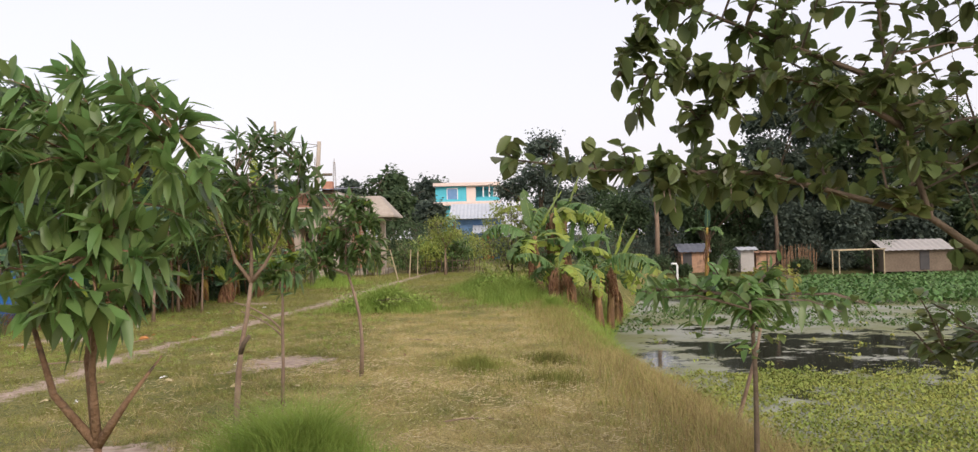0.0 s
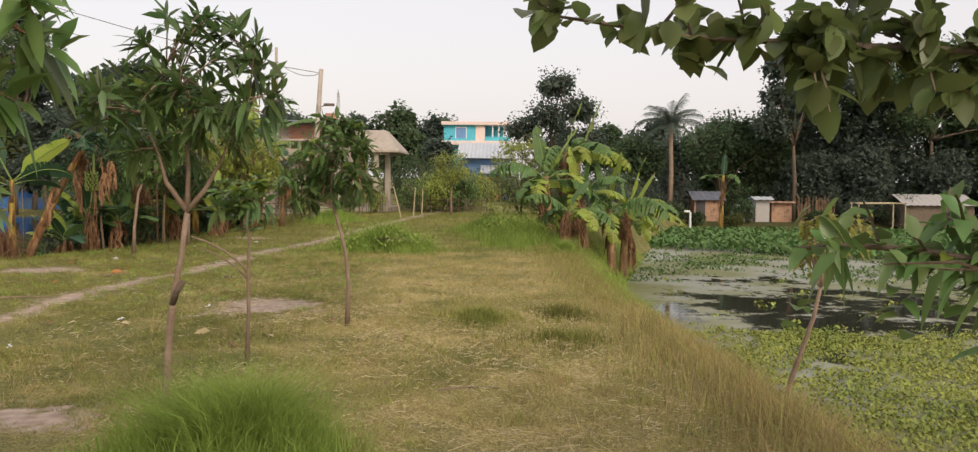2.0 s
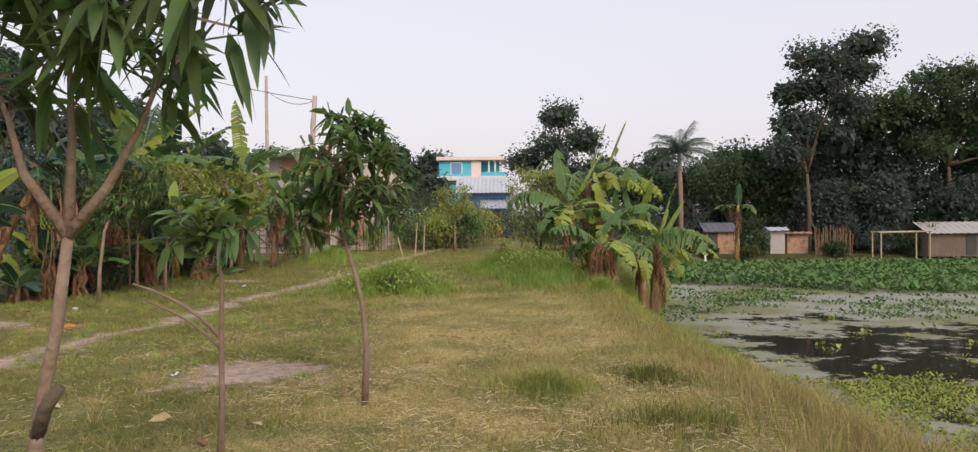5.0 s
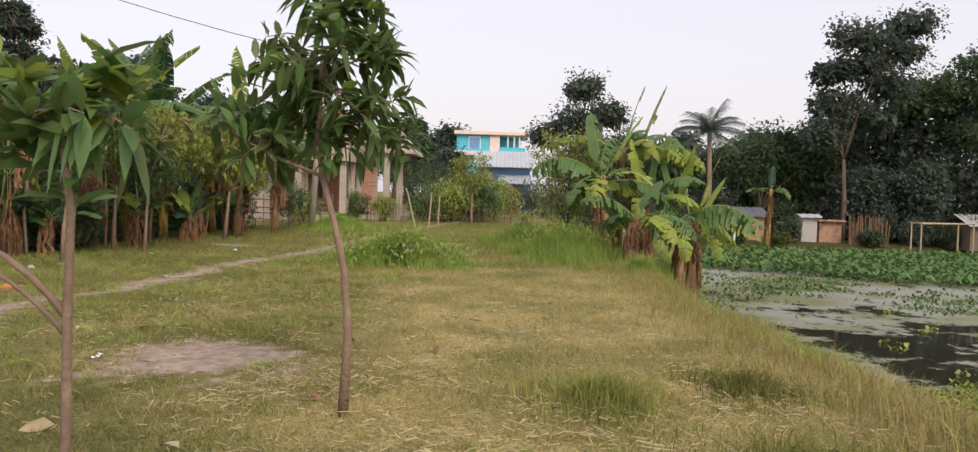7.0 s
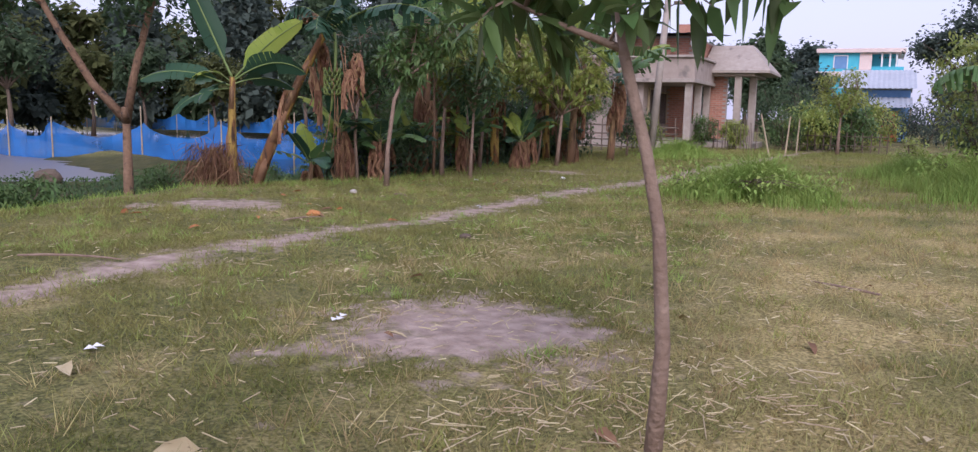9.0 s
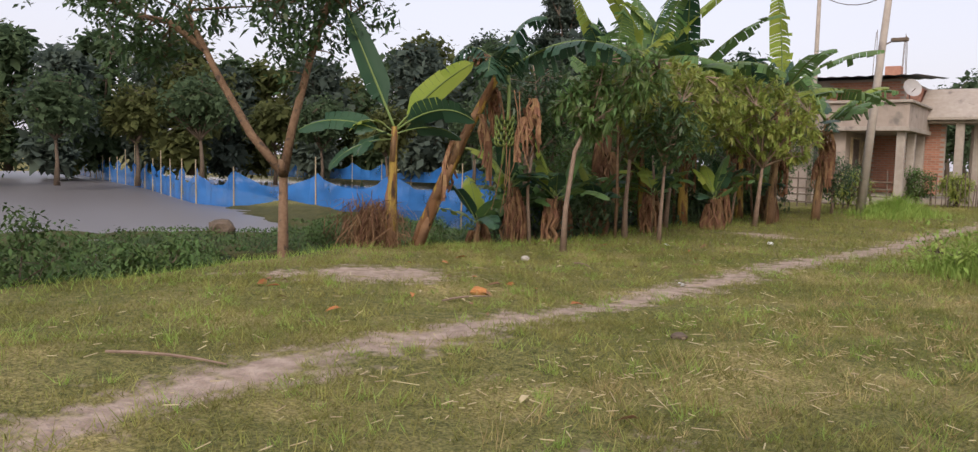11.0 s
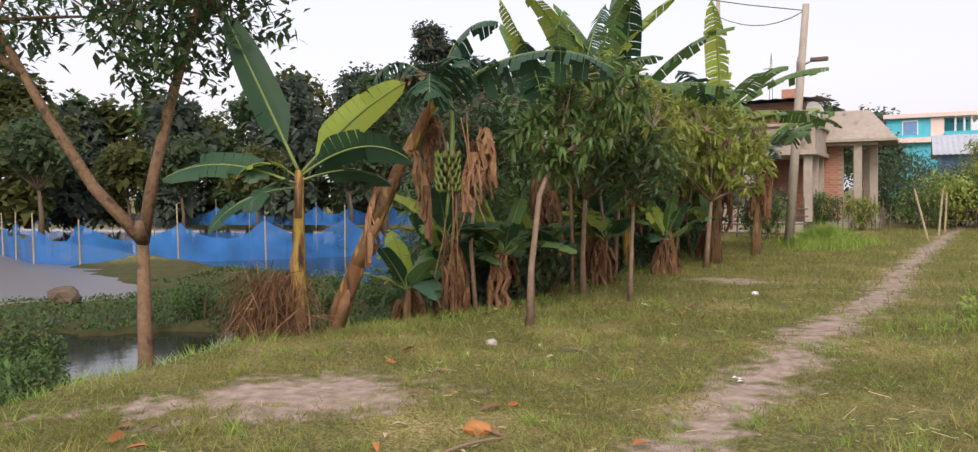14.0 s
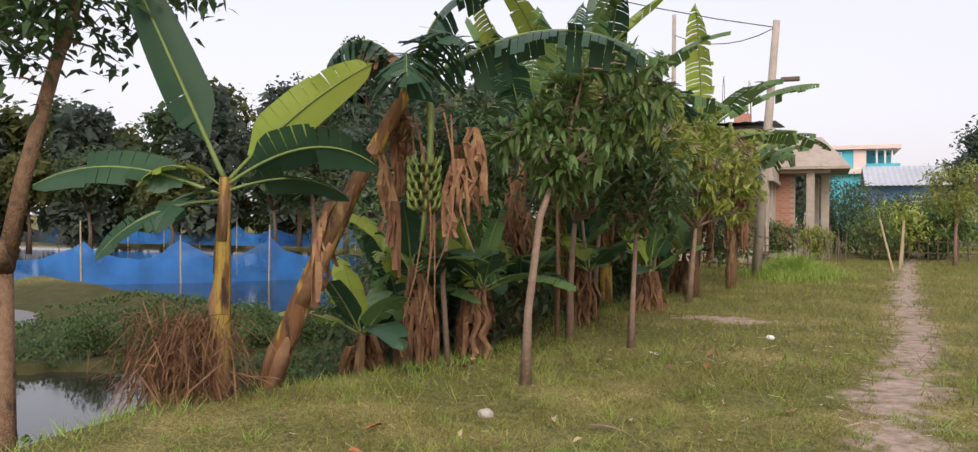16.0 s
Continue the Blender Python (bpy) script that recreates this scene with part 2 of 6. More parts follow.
    l.new(noise_at(30, 8), bp.inputs["Height"])
    l.new(bp.outputs[0], p.inputs["Normal"])
    return m


def water_material(name, tint, rough):
    m = bpy.data.materials.new(name)
    m.use_nodes = True
    n, l = m.node_tree.nodes, m.node_tree.links
    p = n["Principled BSDF"]
    p.inputs["Base Color"].default_value = (*tint, 1)
    p.inputs["Roughness"].default_value, p.inputs["IOR"].default_value = rough, 1.33
    co = n.new("ShaderNodeTexCoord")
    t = n.new("ShaderNodeTexNoise")
    t.inputs["Scale"].default_value, t.inputs["Detail"].default_value = 3.0, 3
    l.new(co.outputs["Object"], t.inputs["Vector"])
    bp = n.new("ShaderNodeBump")
    bp.inputs["Strength"].default_value, bp.inputs["Distance"].default_value = 0.08, 0.02
    l.new(t.outputs["Fac"], bp.inputs["Height"])
    l.new(bp.outputs[0], p.inputs["Normal"])
    return m


def pond_material():
    """Dark water under a broken grey film of scum and duckweed, thicker away from the open pool."""
    m = water_material("scummy_pond", (0.03, 0.03, 0.022), 0.06)
    n, l = m.node_tree.nodes, m.node_tree.links
    p = n["Principled BSDF"]
    co = n.new("ShaderNodeTexCoord")
    film = n.new("ShaderNodeBsdfPrincipled")
    film.inputs["Roughness"].default_value, film.inputs["Specular IOR Level"].default_value = 0.7, 0.3
    tint = n.new("ShaderNodeTexNoise")
    tint.inputs["Scale"].default_value, tint.inputs["Detail"].default_value = 0.35, 6
    l.new(co.outputs["Object"], tint.inputs["Vector"])
    cr = n.new("ShaderNodeMapRange")
    cr.inputs[1].default_value, cr.inputs[2].default_value = 0.42, 0.58
    l.new(tint.outputs["Fac"], cr.inputs[0])
    cm = n.new("ShaderNodeMix")
    cm.data_type = "RGBA"
    cm.inputs[6].default_value, cm.inputs[7].default_value = (0.25, 0.26, 0.215, 1), (0.155, 0.165, 0.07, 1)
    l.new(cr.outputs[0], cm.inputs[0])
    l.new(cm.outputs[2], film.inputs["Base Color"])
    big = n.new("ShaderNodeTexNoise")
    big.inputs["Scale"].default_value, big.inputs["Detail"].default_value, big.inputs["Roughness"].default_value = 0.6, 14, 0.74
    l.new(co.outputs["Object"], big.inputs["Vector"])
    pool = n.new("ShaderNodeVectorMath")
    pool.operation = "DISTANCE"
    pool.inputs[1].default_value = (8.0, 21.6, -1.36)
    l.new(co.outputs["Object"], pool.inputs[0])
    near = n.new("ShaderNodeMapRange")
    near.inputs[1].default_value, near.inputs[2].default_value, near.inputs[3].default_value, near.inputs[4].default_value = 1.5, 8.0, -0.065, 0.11
    l.new(pool.outputs["Value"], near.inputs[0])
    sm = n.new("ShaderNodeMath")
    l.new(big.outputs["Fac"], sm.inputs[0])
    l.new(near.outputs[0], sm.inputs[1])
    cut = n.new("ShaderNodeMapRange")
    cut.inputs[1].default_value, cut.inputs[2].default_value = 0.48, 0.52
    l.new(sm.outputs[0], cut.inputs[0])
    ms = n.new("ShaderNodeMixShader")
    l.new(cut.outputs[0], ms.inputs[0])
    l.new(p.outputs[0], ms.inputs[1])
    l.new(film.outputs[0], ms.inputs[2])
    l.new(ms.outputs[0], n["Material Output"].inputs[0])
    return m


def net_material():
    m = bpy.data.materials.new("blue_net")
    m.use_nodes = True
    n, l = m.node_tree.nodes, m.node_tree.links
    p = n["Principled BSDF"]
    p.inputs["Base Color"].default_value, p.inputs["Roughness"].default_value = (0.02, 0.17, 0.52, 1), 0.7
    co = n.new("ShaderNodeTexCoord")
    t = n.new("ShaderNodeTexNoise")
    t.inputs["Scale"].default_value, t.inputs["Detail"].default_value = 0.8, 4
    l.new(co.outputs["Object"], t.inputs["Vector"])
    r = n.new("ShaderNodeMapRange")
    r.inputs[1].default_value, r.inputs[2].default_value, r.inputs[3].default_value, r.inputs[4].default_value = 0.35, 0.7, 0.85, 0.45
    l.new(t.outputs["Fac"], r.inputs[0])
    tp = n.new("ShaderNodeBsdfTransparent")
    ms = n.new("ShaderNodeMixShader")
    l.new(r.outputs[0], ms.inputs[0])
    l.new(tp.outputs[0], ms.inputs[1])
    l.new(p.outputs[0], ms.inputs[2])
    l.new(ms.outputs[0], n["Material Output"].inputs[0])
    return m


def stem_material(name, fresh, husk, dark, share):
    """A banana stem: fresh sheath showing between dry brown husks and near-black rot, in long upright streaks. share: how much is husk."""
    m = bpy.data.materials.new(name)
    m.use_nodes = True
    n, l = m.node_tree.nodes, m.node_tree.links
    p = n["Principled BSDF"]
    p.inputs["Roughness"].default_value, p.inputs["Specular IOR Level"].default_value = 0.7, 0.25
    co, mp = n.new("ShaderNodeTexCoord"), n.new("ShaderNodeMapping")
    mp.inputs["Scale"].default_value = (1.0, 1.0, 0.16)
    l.new(co.outputs["Object"], mp.inputs[0])
    colour = None
    for k, (tone, scale, lo) in enumerate(((husk, 9.0, 0.62 - 0.25 * share), (dark, 14.0, 0.56), (husk, 40.0, 0.58))):
        t = n.new("ShaderNodeTexNoise")
        t.inputs["Scale"].default_value, t.inputs["Detail"].default_value, t.inputs["Roughness"].default_value = scale, 6, 0.65
        off = n.new("ShaderNodeVectorMath")
        off.inputs[1].default_value = (3.1 * k, 1.7 * k, 5.3 * k)
        l.new(mp.outputs[0], off.inputs[0])
        l.new(off.outputs[0], t.inputs["Vector"])
        r = n.new("ShaderNodeMapRange")
        r.inputs[1].default_value, r.inputs[2].default_value = lo, lo + 0.07
        l.new(t.outputs["Fac"], r.inputs[0])
        x = n.new("ShaderNodeMix")
        x.data_type = "RGBA"
        l.new(r.outputs[0], x.inputs[0])
        if colour:
            l.new(colour, x.inputs[6])
        else:
            x.inputs[6].default_value = (*fresh, 1)
        x.inputs[7].default_value = (*tone, 1)
        colour = x.outputs[2]
    l.new(colour, p.inputs["Base Color"])
    bp = n.new("ShaderNodeBump")
    bp.inputs["Strength"].default_value, bp.inputs["Distance"].default_value = 0.9, 0.03
    l.new(t.outputs["Fac"], bp.inputs["Height"])
    l.new(bp.outputs[0], p.inputs["Normal"])
    return m


m_stem = stem_material("banana_stem", (0.36, 0.25, 0.06), (0.18, 0.09, 0.04), (0.05, 0.03, 0.022), 0.55)
m_stem_dry = stem_material("banana_stem_dry", (0.30, 0.20, 0.10), (0.17, 0.10, 0.055), (0.055, 0.038, 0.028), 0.7)
m_stem_brown = stem_material("banana_stem_brown", (0.38, 0.25, 0.05), (0.17, 0.085, 0.038), (0.045, 0.028, 0.02), 0.75)
m_ground = ground_material()
m_water = water_material("dark_pond_water", (0.03, 0.03, 0.022), 0.06)
m_water_grey = water_material("silty_water", (0.16, 0.15, 0.15), 0.38)
m_net = net_material()
m_pond = pond_material()


# ---- builders ----
class Geo:
    """Vertices and faces gathered for one mesh."""

    def __init__(self):
        self.v, self.f = [], []

    def tube(self, pts, radii, n=8, wob=0.0, rng=None):
        pts = [Vector(p) for p in pts]
        start = len(self.v)
        for i, p in enumerate(pts):
            d = (pts[min(i + 1, len(pts) - 1)] - pts[max(i - 1, 0)]).normalized()
            side = d.cross(Vector((0.31, 0.95, 0.05))).normalized()
            up = side.cross(d)
            for k in range(n):
                a = 2 * math.pi * k / n
                r = radii[i] * (1 + (rng.uniform(-wob, wob) if rng else 0))
                self.v.append(p + side * (r * math.cos(a)) + up * (r * math.sin(a)))
        for i in range(len(pts) - 1):
            for k in range(n):
                a, b = start + i * n + k, start + i * n + (k + 1) % n
                self.f.append((a, b, b + n, a + n))
        self.f.append(tuple(start + k for k in reversed(range(n))))
        self.f.append(tuple(start + (len(pts) - 1) * n + k for k in range(n)))
        return self

    def box(self, x0, x1, y0, y1, z0, z1, c=0.0, m=None):
        """A box with its upright and level edges chamfered by c."""
        bm = bmesh.new()
        bmesh.ops.create_cube(bm, size=1)
        for w in bm.verts:
            w.co = Vector(((x0 + x1) / 2 + w.co.x * (x1 - x0), (y0 + y1) / 2 + w.co.y * (y1 - y0), (z0 + z1) / 2 + w.co.z * (z1 - z0)))
        if c:
            bmesh.ops.bevel(bm, geom=bm.edges[:], offset=c, segments=1, affect="EDGES")
        bm.verts.index_update()
        start = len(self.v)
        self.v += [(m @ w.co if m else w.co.copy()) for w in bm.verts]
        self.f += [tuple(start + w.index for w in f.verts) for f in bm.faces]
        bm.free()
        return self

    def poly(self, pts):
        start = len(self.v)
        self.v += [Vector(p) for p in pts]
        self.f.append(tuple(range(start, start + len(pts))))
        return self

    def mesh(self, name, mat, smooth=False):
        me = bpy.data.meshes.new(name)
        me.from_pydata([tuple(p) for p in self.v], [], self.f)
        me.materials.append(mat)
        if smooth:
            me.polygons.foreach_set("use_smooth", [True] * len(me.polygons))
        return me


def mesh_np(name, v, tris, mat, smooth=False):
    """A mesh of triangles out of arrays."""
    me = bpy.data.meshes.new(name)
    v, tris = np.asarray(v, dtype=np.float32), np.asarray(tris, dtype=np.int32)
    me.vertices.add(len(v))
    me.vertices.foreach_set("co", v.ravel())
    me.loops.add(tris.size)
    me.loops.foreach_set("vertex_index", tris.ravel())
    me.polygons.add(len(tris))
    me.polygons.foreach_set("loop_start", np.arange(0, tris.size, 3, dtype=np.int32))
    me.update(calc_edges=True)
    if smooth:
        me.polygons.foreach_set("use_smooth", [True] * len(tris))
    me.materials.append(mat)
    return me


def part(name, geo, mat, parent, label="", smooth=False):
    me = geo.mesh(name, mat, smooth) if isinstance(geo, Geo) else geo
    ob = new(name, me)
    ob.parent = parent
    return tagged(ob, label)


def thing(name, label, category, at=(0, 0, 0), group="", kind=""):
    ob = new(name)
    ob.location = at
    ob.empty_display_size = 0.1
    return tagged(ob, label, category, group, kind)


def leaf_mesh(name, pos, way, length, width, mat, droop=0.5, sections=2, seed=0, fold=0.25):
    """Many leaves as one mesh: pos and way (n,3), length and width (n,); each bends down along its length."""
    rng = np.random.default_rng(seed)
    n = len(pos)
    way = way / np.linalg.norm(way, axis=1, keepdims=True)
    up = np.tile([0, 0, 1.0], (n, 1)) + rng.normal(0, 0.35, (n, 3))
    side = np.cross(way, up)
    side /= np.linalg.norm(side, axis=1, keepdims=True) + 1e-9
    nor = np.cross(side, way)
    dr = droop * rng.uniform(0.4, 1.4, n)
    rows, tris = [], []

    def spine(s):
        p = pos + way * (length * s)[:, None]
        p[:, 2] -= dr * length * s * s
        return p

    if sections == 0:
        mid = spine(np.full(n, 0.45))
        v = np.stack([spine(np.zeros(n)), mid - side * (width * 0.5)[:, None], spine(np.ones(n)), mid + side * (width * 0.5)[:, None]], axis=1).reshape(-1, 3)
        tris = (np.arange(n)[:, None, None] * 4 + np.array([(0, 1, 3), (1, 2, 3)])[None]).reshape(-1, 3)
        return mesh_np(name, v, tris, mat)
    rows.append(spine(np.zeros(n)))
    for k in range(sections):
        s = (k + 0.75) / (sections + 0.5)
        w = width * 0.5 * ((1.0,), (1.0, 0.72), (0.8, 1.0, 0.66))[sections - 1][k]
        c = spine(np.full(n, s))
        rows += [c - side * w[:, None] + nor * (w * fold)[:, None], c, c + side * w[:, None] + nor * (w * fold)[:, None]]
    rows.append(spine(np.ones(n)))
    per = len(rows)
    v = np.stack(rows, axis=1).reshape(-1, 3)
    local = [(0, 1, 2), (0, 2, 3)]
    for k in range(sections - 1):
        a = 1 + 3 * k
        local += [(a, a + 3, a + 4), (a, a + 4, a + 1), (a + 1, a + 4, a + 5), (a + 1, a + 5, a + 2)]
    a = 1 + 3 * (sections - 1)
    local += [(a, per - 1, a + 1), (a + 1, per - 1, a + 2)]
    tris = (np.arange(n)[:, None, None] * per + np.array(local)[None]).reshape(-1, 3)
    return mesh_np(name, v, tris, mat)


def bezier(a, b, c, n=6):
    a, b, c = Vector(a), Vector(b), Vector(c)
    return [a * (1 - t) ** 2 + b * 2 * t * (1 - t) + c * t * t for t in (i / (n - 1) for i in range(n))]


def tree(name, label, category, base, trunk, r0, crown, tips, leaf, limbs=5, seed=0, bark=None, group="", per_tip=10, spread=0.12, spray="whorl", mains=(), main_end=0.1, along=0, fill=0):
    """A tree: trunk through the points (from its base), limbs and twigs to tips in the crown's lobes, leaves at the tips.
    crown: lobes (x, y, z, rx, ry, rz) from the base. leaf: dict(mat, length, width, droop, sections)."""
    rng = random.Random(seed)
    nr = np.random.default_rng(seed)
    root = thing(name, label, category, base, group)
    fork = Vector(trunk[-1])
    g = Geo()
    nt = len(trunk)
    g.tube(trunk, [r0 * (1.25 if i == 0 else 1 - 0.45 * i / (nt - 1)) for i in range(nt)], 9, 0.08, rng)
    part("trunk", g, bark or m_bark, root, smooth=True)
    ends = []
    total = sum((l[3] * l[4] * l[5]) ** 0.6 for l in crown)
    for lob in crown:
        k = max(3, round(tips * (lob[3] * lob[4] * lob[5]) ** 0.6 / total))
        for _ in range(k):
            d = Vector((rng.gauss(0, 1), rng.gauss(0, 1), rng.gauss(0, 1))).normalized() * (rng.uniform(0.15, 1.0) ** 0.4)
            ends.append((Vector((lob[0] + d.x * lob[3], lob[1] + d.y * lob[4], lob[2] + d.z * lob[5])), Vector((lob[0], lob[1], lob[2]))))
    heads = [e for e, _ in rng.sample(ends, min(limbs, len(ends)))]
    paths = []
    forks, stems = [fork], []
    if mains:
        forks = []
        for pts in mains:
            q = ([fork] if isinstance(pts, list) else []) + [Vector(w) for w in pts]
            w0 = 0.72 if isinstance(pts, list) else 0.5
            part("main_limb", Geo().tube(q, [r0 * (w0 - (w0 - main_end) * i / (len(q) - 1)) for i in range(len(q))], 8, 0.06, rng), bark or m_bark, root, smooth=True)
            forks += q[1:]
            stems += [p0.lerp(p1, f / 5) for p0, p1 in zip(q, q[1:]) for f in range(1, 6)]
    for h in heads:
        fork = min(forks, key=lambda w: (w - h).length)
        mid = fork.lerp(h, 0.5) + Vector((rng.uniform(-1, 1), rng.uniform(-1, 1), rng.uniform(0, 1))) * (h - fork).length * 0.12
        path = bezier(fork, mid, h)
        paths.append(path)
        part("limb", Geo().tube(path, [r0 * (0.22 if mains else 0.5) * (1 - 0.8 * i / 5) + 0.003 for i in range(6)], 6), bark or m_bark, root, smooth=True)
    tw = Geo()
    pos, way = [], []
    knots = [p for path in paths for p in path[1:]] + stems
    for e, c in ends:
        k = min(knots, key=lambda q: (q - e).length)
        mid = k.lerp(e, 0.6) + Vector((0, 0, 0.08 * (e - k).length))
        tw.tube((k, mid, e), [r0 * 0.14 + 0.002, r0 * 0.09 + 0.002, 0.002], 3)
        out = (e - k).normalized() if (e - k).length > 1e-3 else Vector((0, 0, 1))
        for i in range(per_tip):
            a = 2.4 * i + rng.uniform(0, 1)
            if spray == "whorl":
                side = out.cross(Vector((math.cos(a), math.sin(a), 0.3))).normalized()
                d = side * rng.uniform(0.5, 1.1) + out * rng.uniform(0.1, 0.7) + Vector((0, 0, rng.uniform(-0.35, 0.4)))
                o = e - out * rng.uniform(0, spread)
            else:
                o = e + Vector((rng.gauss(0, 1), rng.gauss(0, 1), rng.gauss(0, 1))).normalized() * (spread * 1.6 * rng.random() ** 0.5)
                d = Vector((rng.gauss(0, 1), rng.gauss(0, 1), rng.gauss(-0.1, 0.5)))
            pos.append(o)
            way.append(d)
    for path in (paths + [[Vector(w) for w in pts] for pts in mains if len(pts) > 1]) if along else ():
        for i in range(along):
            f = (0.2 + 0.8 * i / along) * (len(path) - 1)
            k = min(int(f), len(path) - 2)
            t = (path[k + 1] - path[k]).normalized()
            side = t.cross(Vector((rng.gauss(0, 0.5), rng.gauss(0, 0.5), 1))).normalized() * (-1) ** i
            pos.append(path[k].lerp(path[k + 1], f - k))
            way.append(side + t * rng.uniform(0.1, 0.7) + Vector((0, 0, rng.uniform(-0.2, 0.3))))
    tagged(part("twig_tangle", tw, bark or m_bark, root), kind="stuff")
    outer = len(pos)
    for lob in crown if fill else ():
        for _ in range(fill):
            d = Vector((rng.gauss(0, 1), rng.gauss(0, 1), rng.gauss(0, 1))).normalized() * (0.85 * rng.random() ** 0.45)
            pos.append(Vector((lob[0] + d.x * lob[3], lob[1] + d.y * lob[4], lob[2] + d.z * lob[5])))
            way.append(Vector((rng.gauss(0, 1), rng.gauss(0, 1), rng.gauss(0, 1))))
    n = len(pos)
    L = leaf["length"] * nr.uniform(0.6, 1.15, n)
    W = leaf["width"] * nr.uniform(0.75, 1.15, n)
    L[outer:] *= 2.0
    W[outer:] *= 2.4
    me = leaf_mesh("crown", np.array(pos, dtype=float), np.array(way, dtype=float), L, W, leaf["mat"],
                   leaf.get("droop", 0.5), leaf.get("sections", 2), seed)
    tagged(part("crown", me, None, root), kind="stuff")
    if leaf.get("young"):
        k = min(n, leaf["young"])
        sel = nr.choice(n, k, replace=False)
        sel = sel[np.array(pos)[sel][:, 2] > np.median(np.array(pos)[:, 2])]
        ps, ws = np.array(pos)[sel], np.array(way)[sel]
        me = leaf_mesh("fresh_foliage", ps, ws + [0, 0, 0.5], L[sel], leaf["width"] * nr.uniform(0.75, 1.1, len(sel)), m_mango_young, 0.4, 2, seed + 1)
        tagged(part("fresh_foliage", me, None, root, "fresh yellow-green leaves"), kind="stuff")
    return root


def banana_leaf(parent, at, azim, elev, length, width, mat, torn=0.3, sag=0.9, seed=0, label="", twist=0.0):
    """One banana leaf: an arching midrib with a blade in strips, torn apart here and there."""
    rng = random.Random(seed)
    d = Vector((math.cos(azim) * math.cos(elev), math.sin(azim) * math.cos(elev), math.sin(elev)))
    n = 16
    pts = []
    p, step = Vector(at), length / n
    cur = d.copy()
    for i in range(n + 1):
        pts.append(p.copy())
        p = p + cur * step
        cur = (cur + Vector((0, 0, -1)) * sag * (0.35 + 1.3 * i / n) / n).normalized()
    pet = 0.2
    g = Geo()
    for sgn in (-1, 1):
        tear_droop = 0.0
        for i in range(int(n * pet), n):
            s0, s1 = max(0.0, i / n - pet) / (1 - pet), ((i + 1) / n - pet) / (1 - pet)
            w0 = width * 0.5 * (min(1, s0 * 5 + 0.15)) * math.sqrt(max(0, 1 - s0 ** 3.2))
            w1 = width * 0.5 * (min(1, s1 * 5 + 0.15)) * math.sqrt(max(0, 1 - s1 ** 3.2))
            for h in range(2):
                a, b = pts[i].lerp(pts[i + 1], h / 2), pts[i].lerp(pts[i + 1], (h + 1) / 2)
                wa, wb = w0 + (w1 - w0) * h / 2, w0 + (w1 - w0) * (h + 1) / 2
                t = (pts[i + 1] - pts[i]).normalized()
                side = t.cross(Vector((0, 0, 1)))
                if side.length < 0.05:
                    side = Vector((-math.sin(azim), math.cos(azim), 0))
                side.normalize()
                side = (Matrix.Rotation(twist, 3, t) @ side) * sgn
                upn = side.cross(t) * sgn
                if rng.random() < torn:
                    tear_droop = rng.uniform(0.1, 1.0) * (0.4 + torn)
                gap = 0.12 if tear_droop and rng.random() < torn * 1.5 else 0.0
                b2 = b.lerp(a, gap)
                lift = 0.22 - tear_droop
                q = [(a, b2)]
                for f in (0.5, 1.0):
                    dz = Vector((0, 0, -0.25 * tear_droop * f * f * width))
                    q.append((a + side * wa * f + upn * wa * lift * f + dz, b2 + side * wb * f + upn * wb * lift * f + dz))
                for k in (0, 1):
                    quad = (q[k][0], q[k][1], q[k + 1][1], q[k + 1][0])
                    g.poly(quad if sgn > 0 else tuple(reversed(quad)))
    blade = part("leaf", g, mat, parent, label)
    bm = bmesh.new()
    bm.from_mesh(blade.data)
    bmesh.ops.remove_doubles(bm, verts=bm.verts, dist=0.0005)
    bm.to_mesh(blade.data)
    bm.free()
    blade.data.polygons.foreach_set("use_smooth", [True] * len(blade.data.polygons))
    part("midrib", Geo().tube([q + Vector((0, 0, -0.006)) for q in pts], [0.020 * (1 - 0.85 * i / n) * (length / 1.8) + 0.002 for i in range(n + 1)], 5), m_rib, blade, smooth=True)
    return blade


def dead_leaf(parent, at, azim, length, seed):
    """A dry banana leaf hanging against the stem, crumpled into strips."""
    rng = random.Random(seed)
    g = Geo()
    for k in range(11):
        a = azim + rng.uniform(-0.8, 0.8)
        o = Vector((math.cos(a), math.sin(a), 0))
        s = Vector((-o.y, o.x, 0))
        L = length * rng.uniform(0.35, 1.1)
        w = rng.uniform(0.006, 0.03)
        rows = []
        for i in range(6):
            f = i / 5
            c = Vector(at) + o * (0.10 + 0.28 * math.sin(min(1, f * 1.6) * 1.8) * L * 0.5) + Vector((0, 0, 0.06 - L * f)) + s * rng.uniform(-0.05, 0.05)
            ww = w * (0.4 + math.sin(f * 2.8)) * 0.8
            rows.append((c - s * ww + o * rng.uniform(-0.03, 0.03), c + o * 0.03, c + s * ww + o * rng.uniform(-0.03, 0.03)))
        for i in range(5):
            for j in (0, 1):
                g.poly((rows[i][j], rows[i][j + 1], rows[i + 1][j + 1], rows[i + 1][j]))
    return part("dead_leaf", g, m_dead, parent, "dry brown hanging leaf")


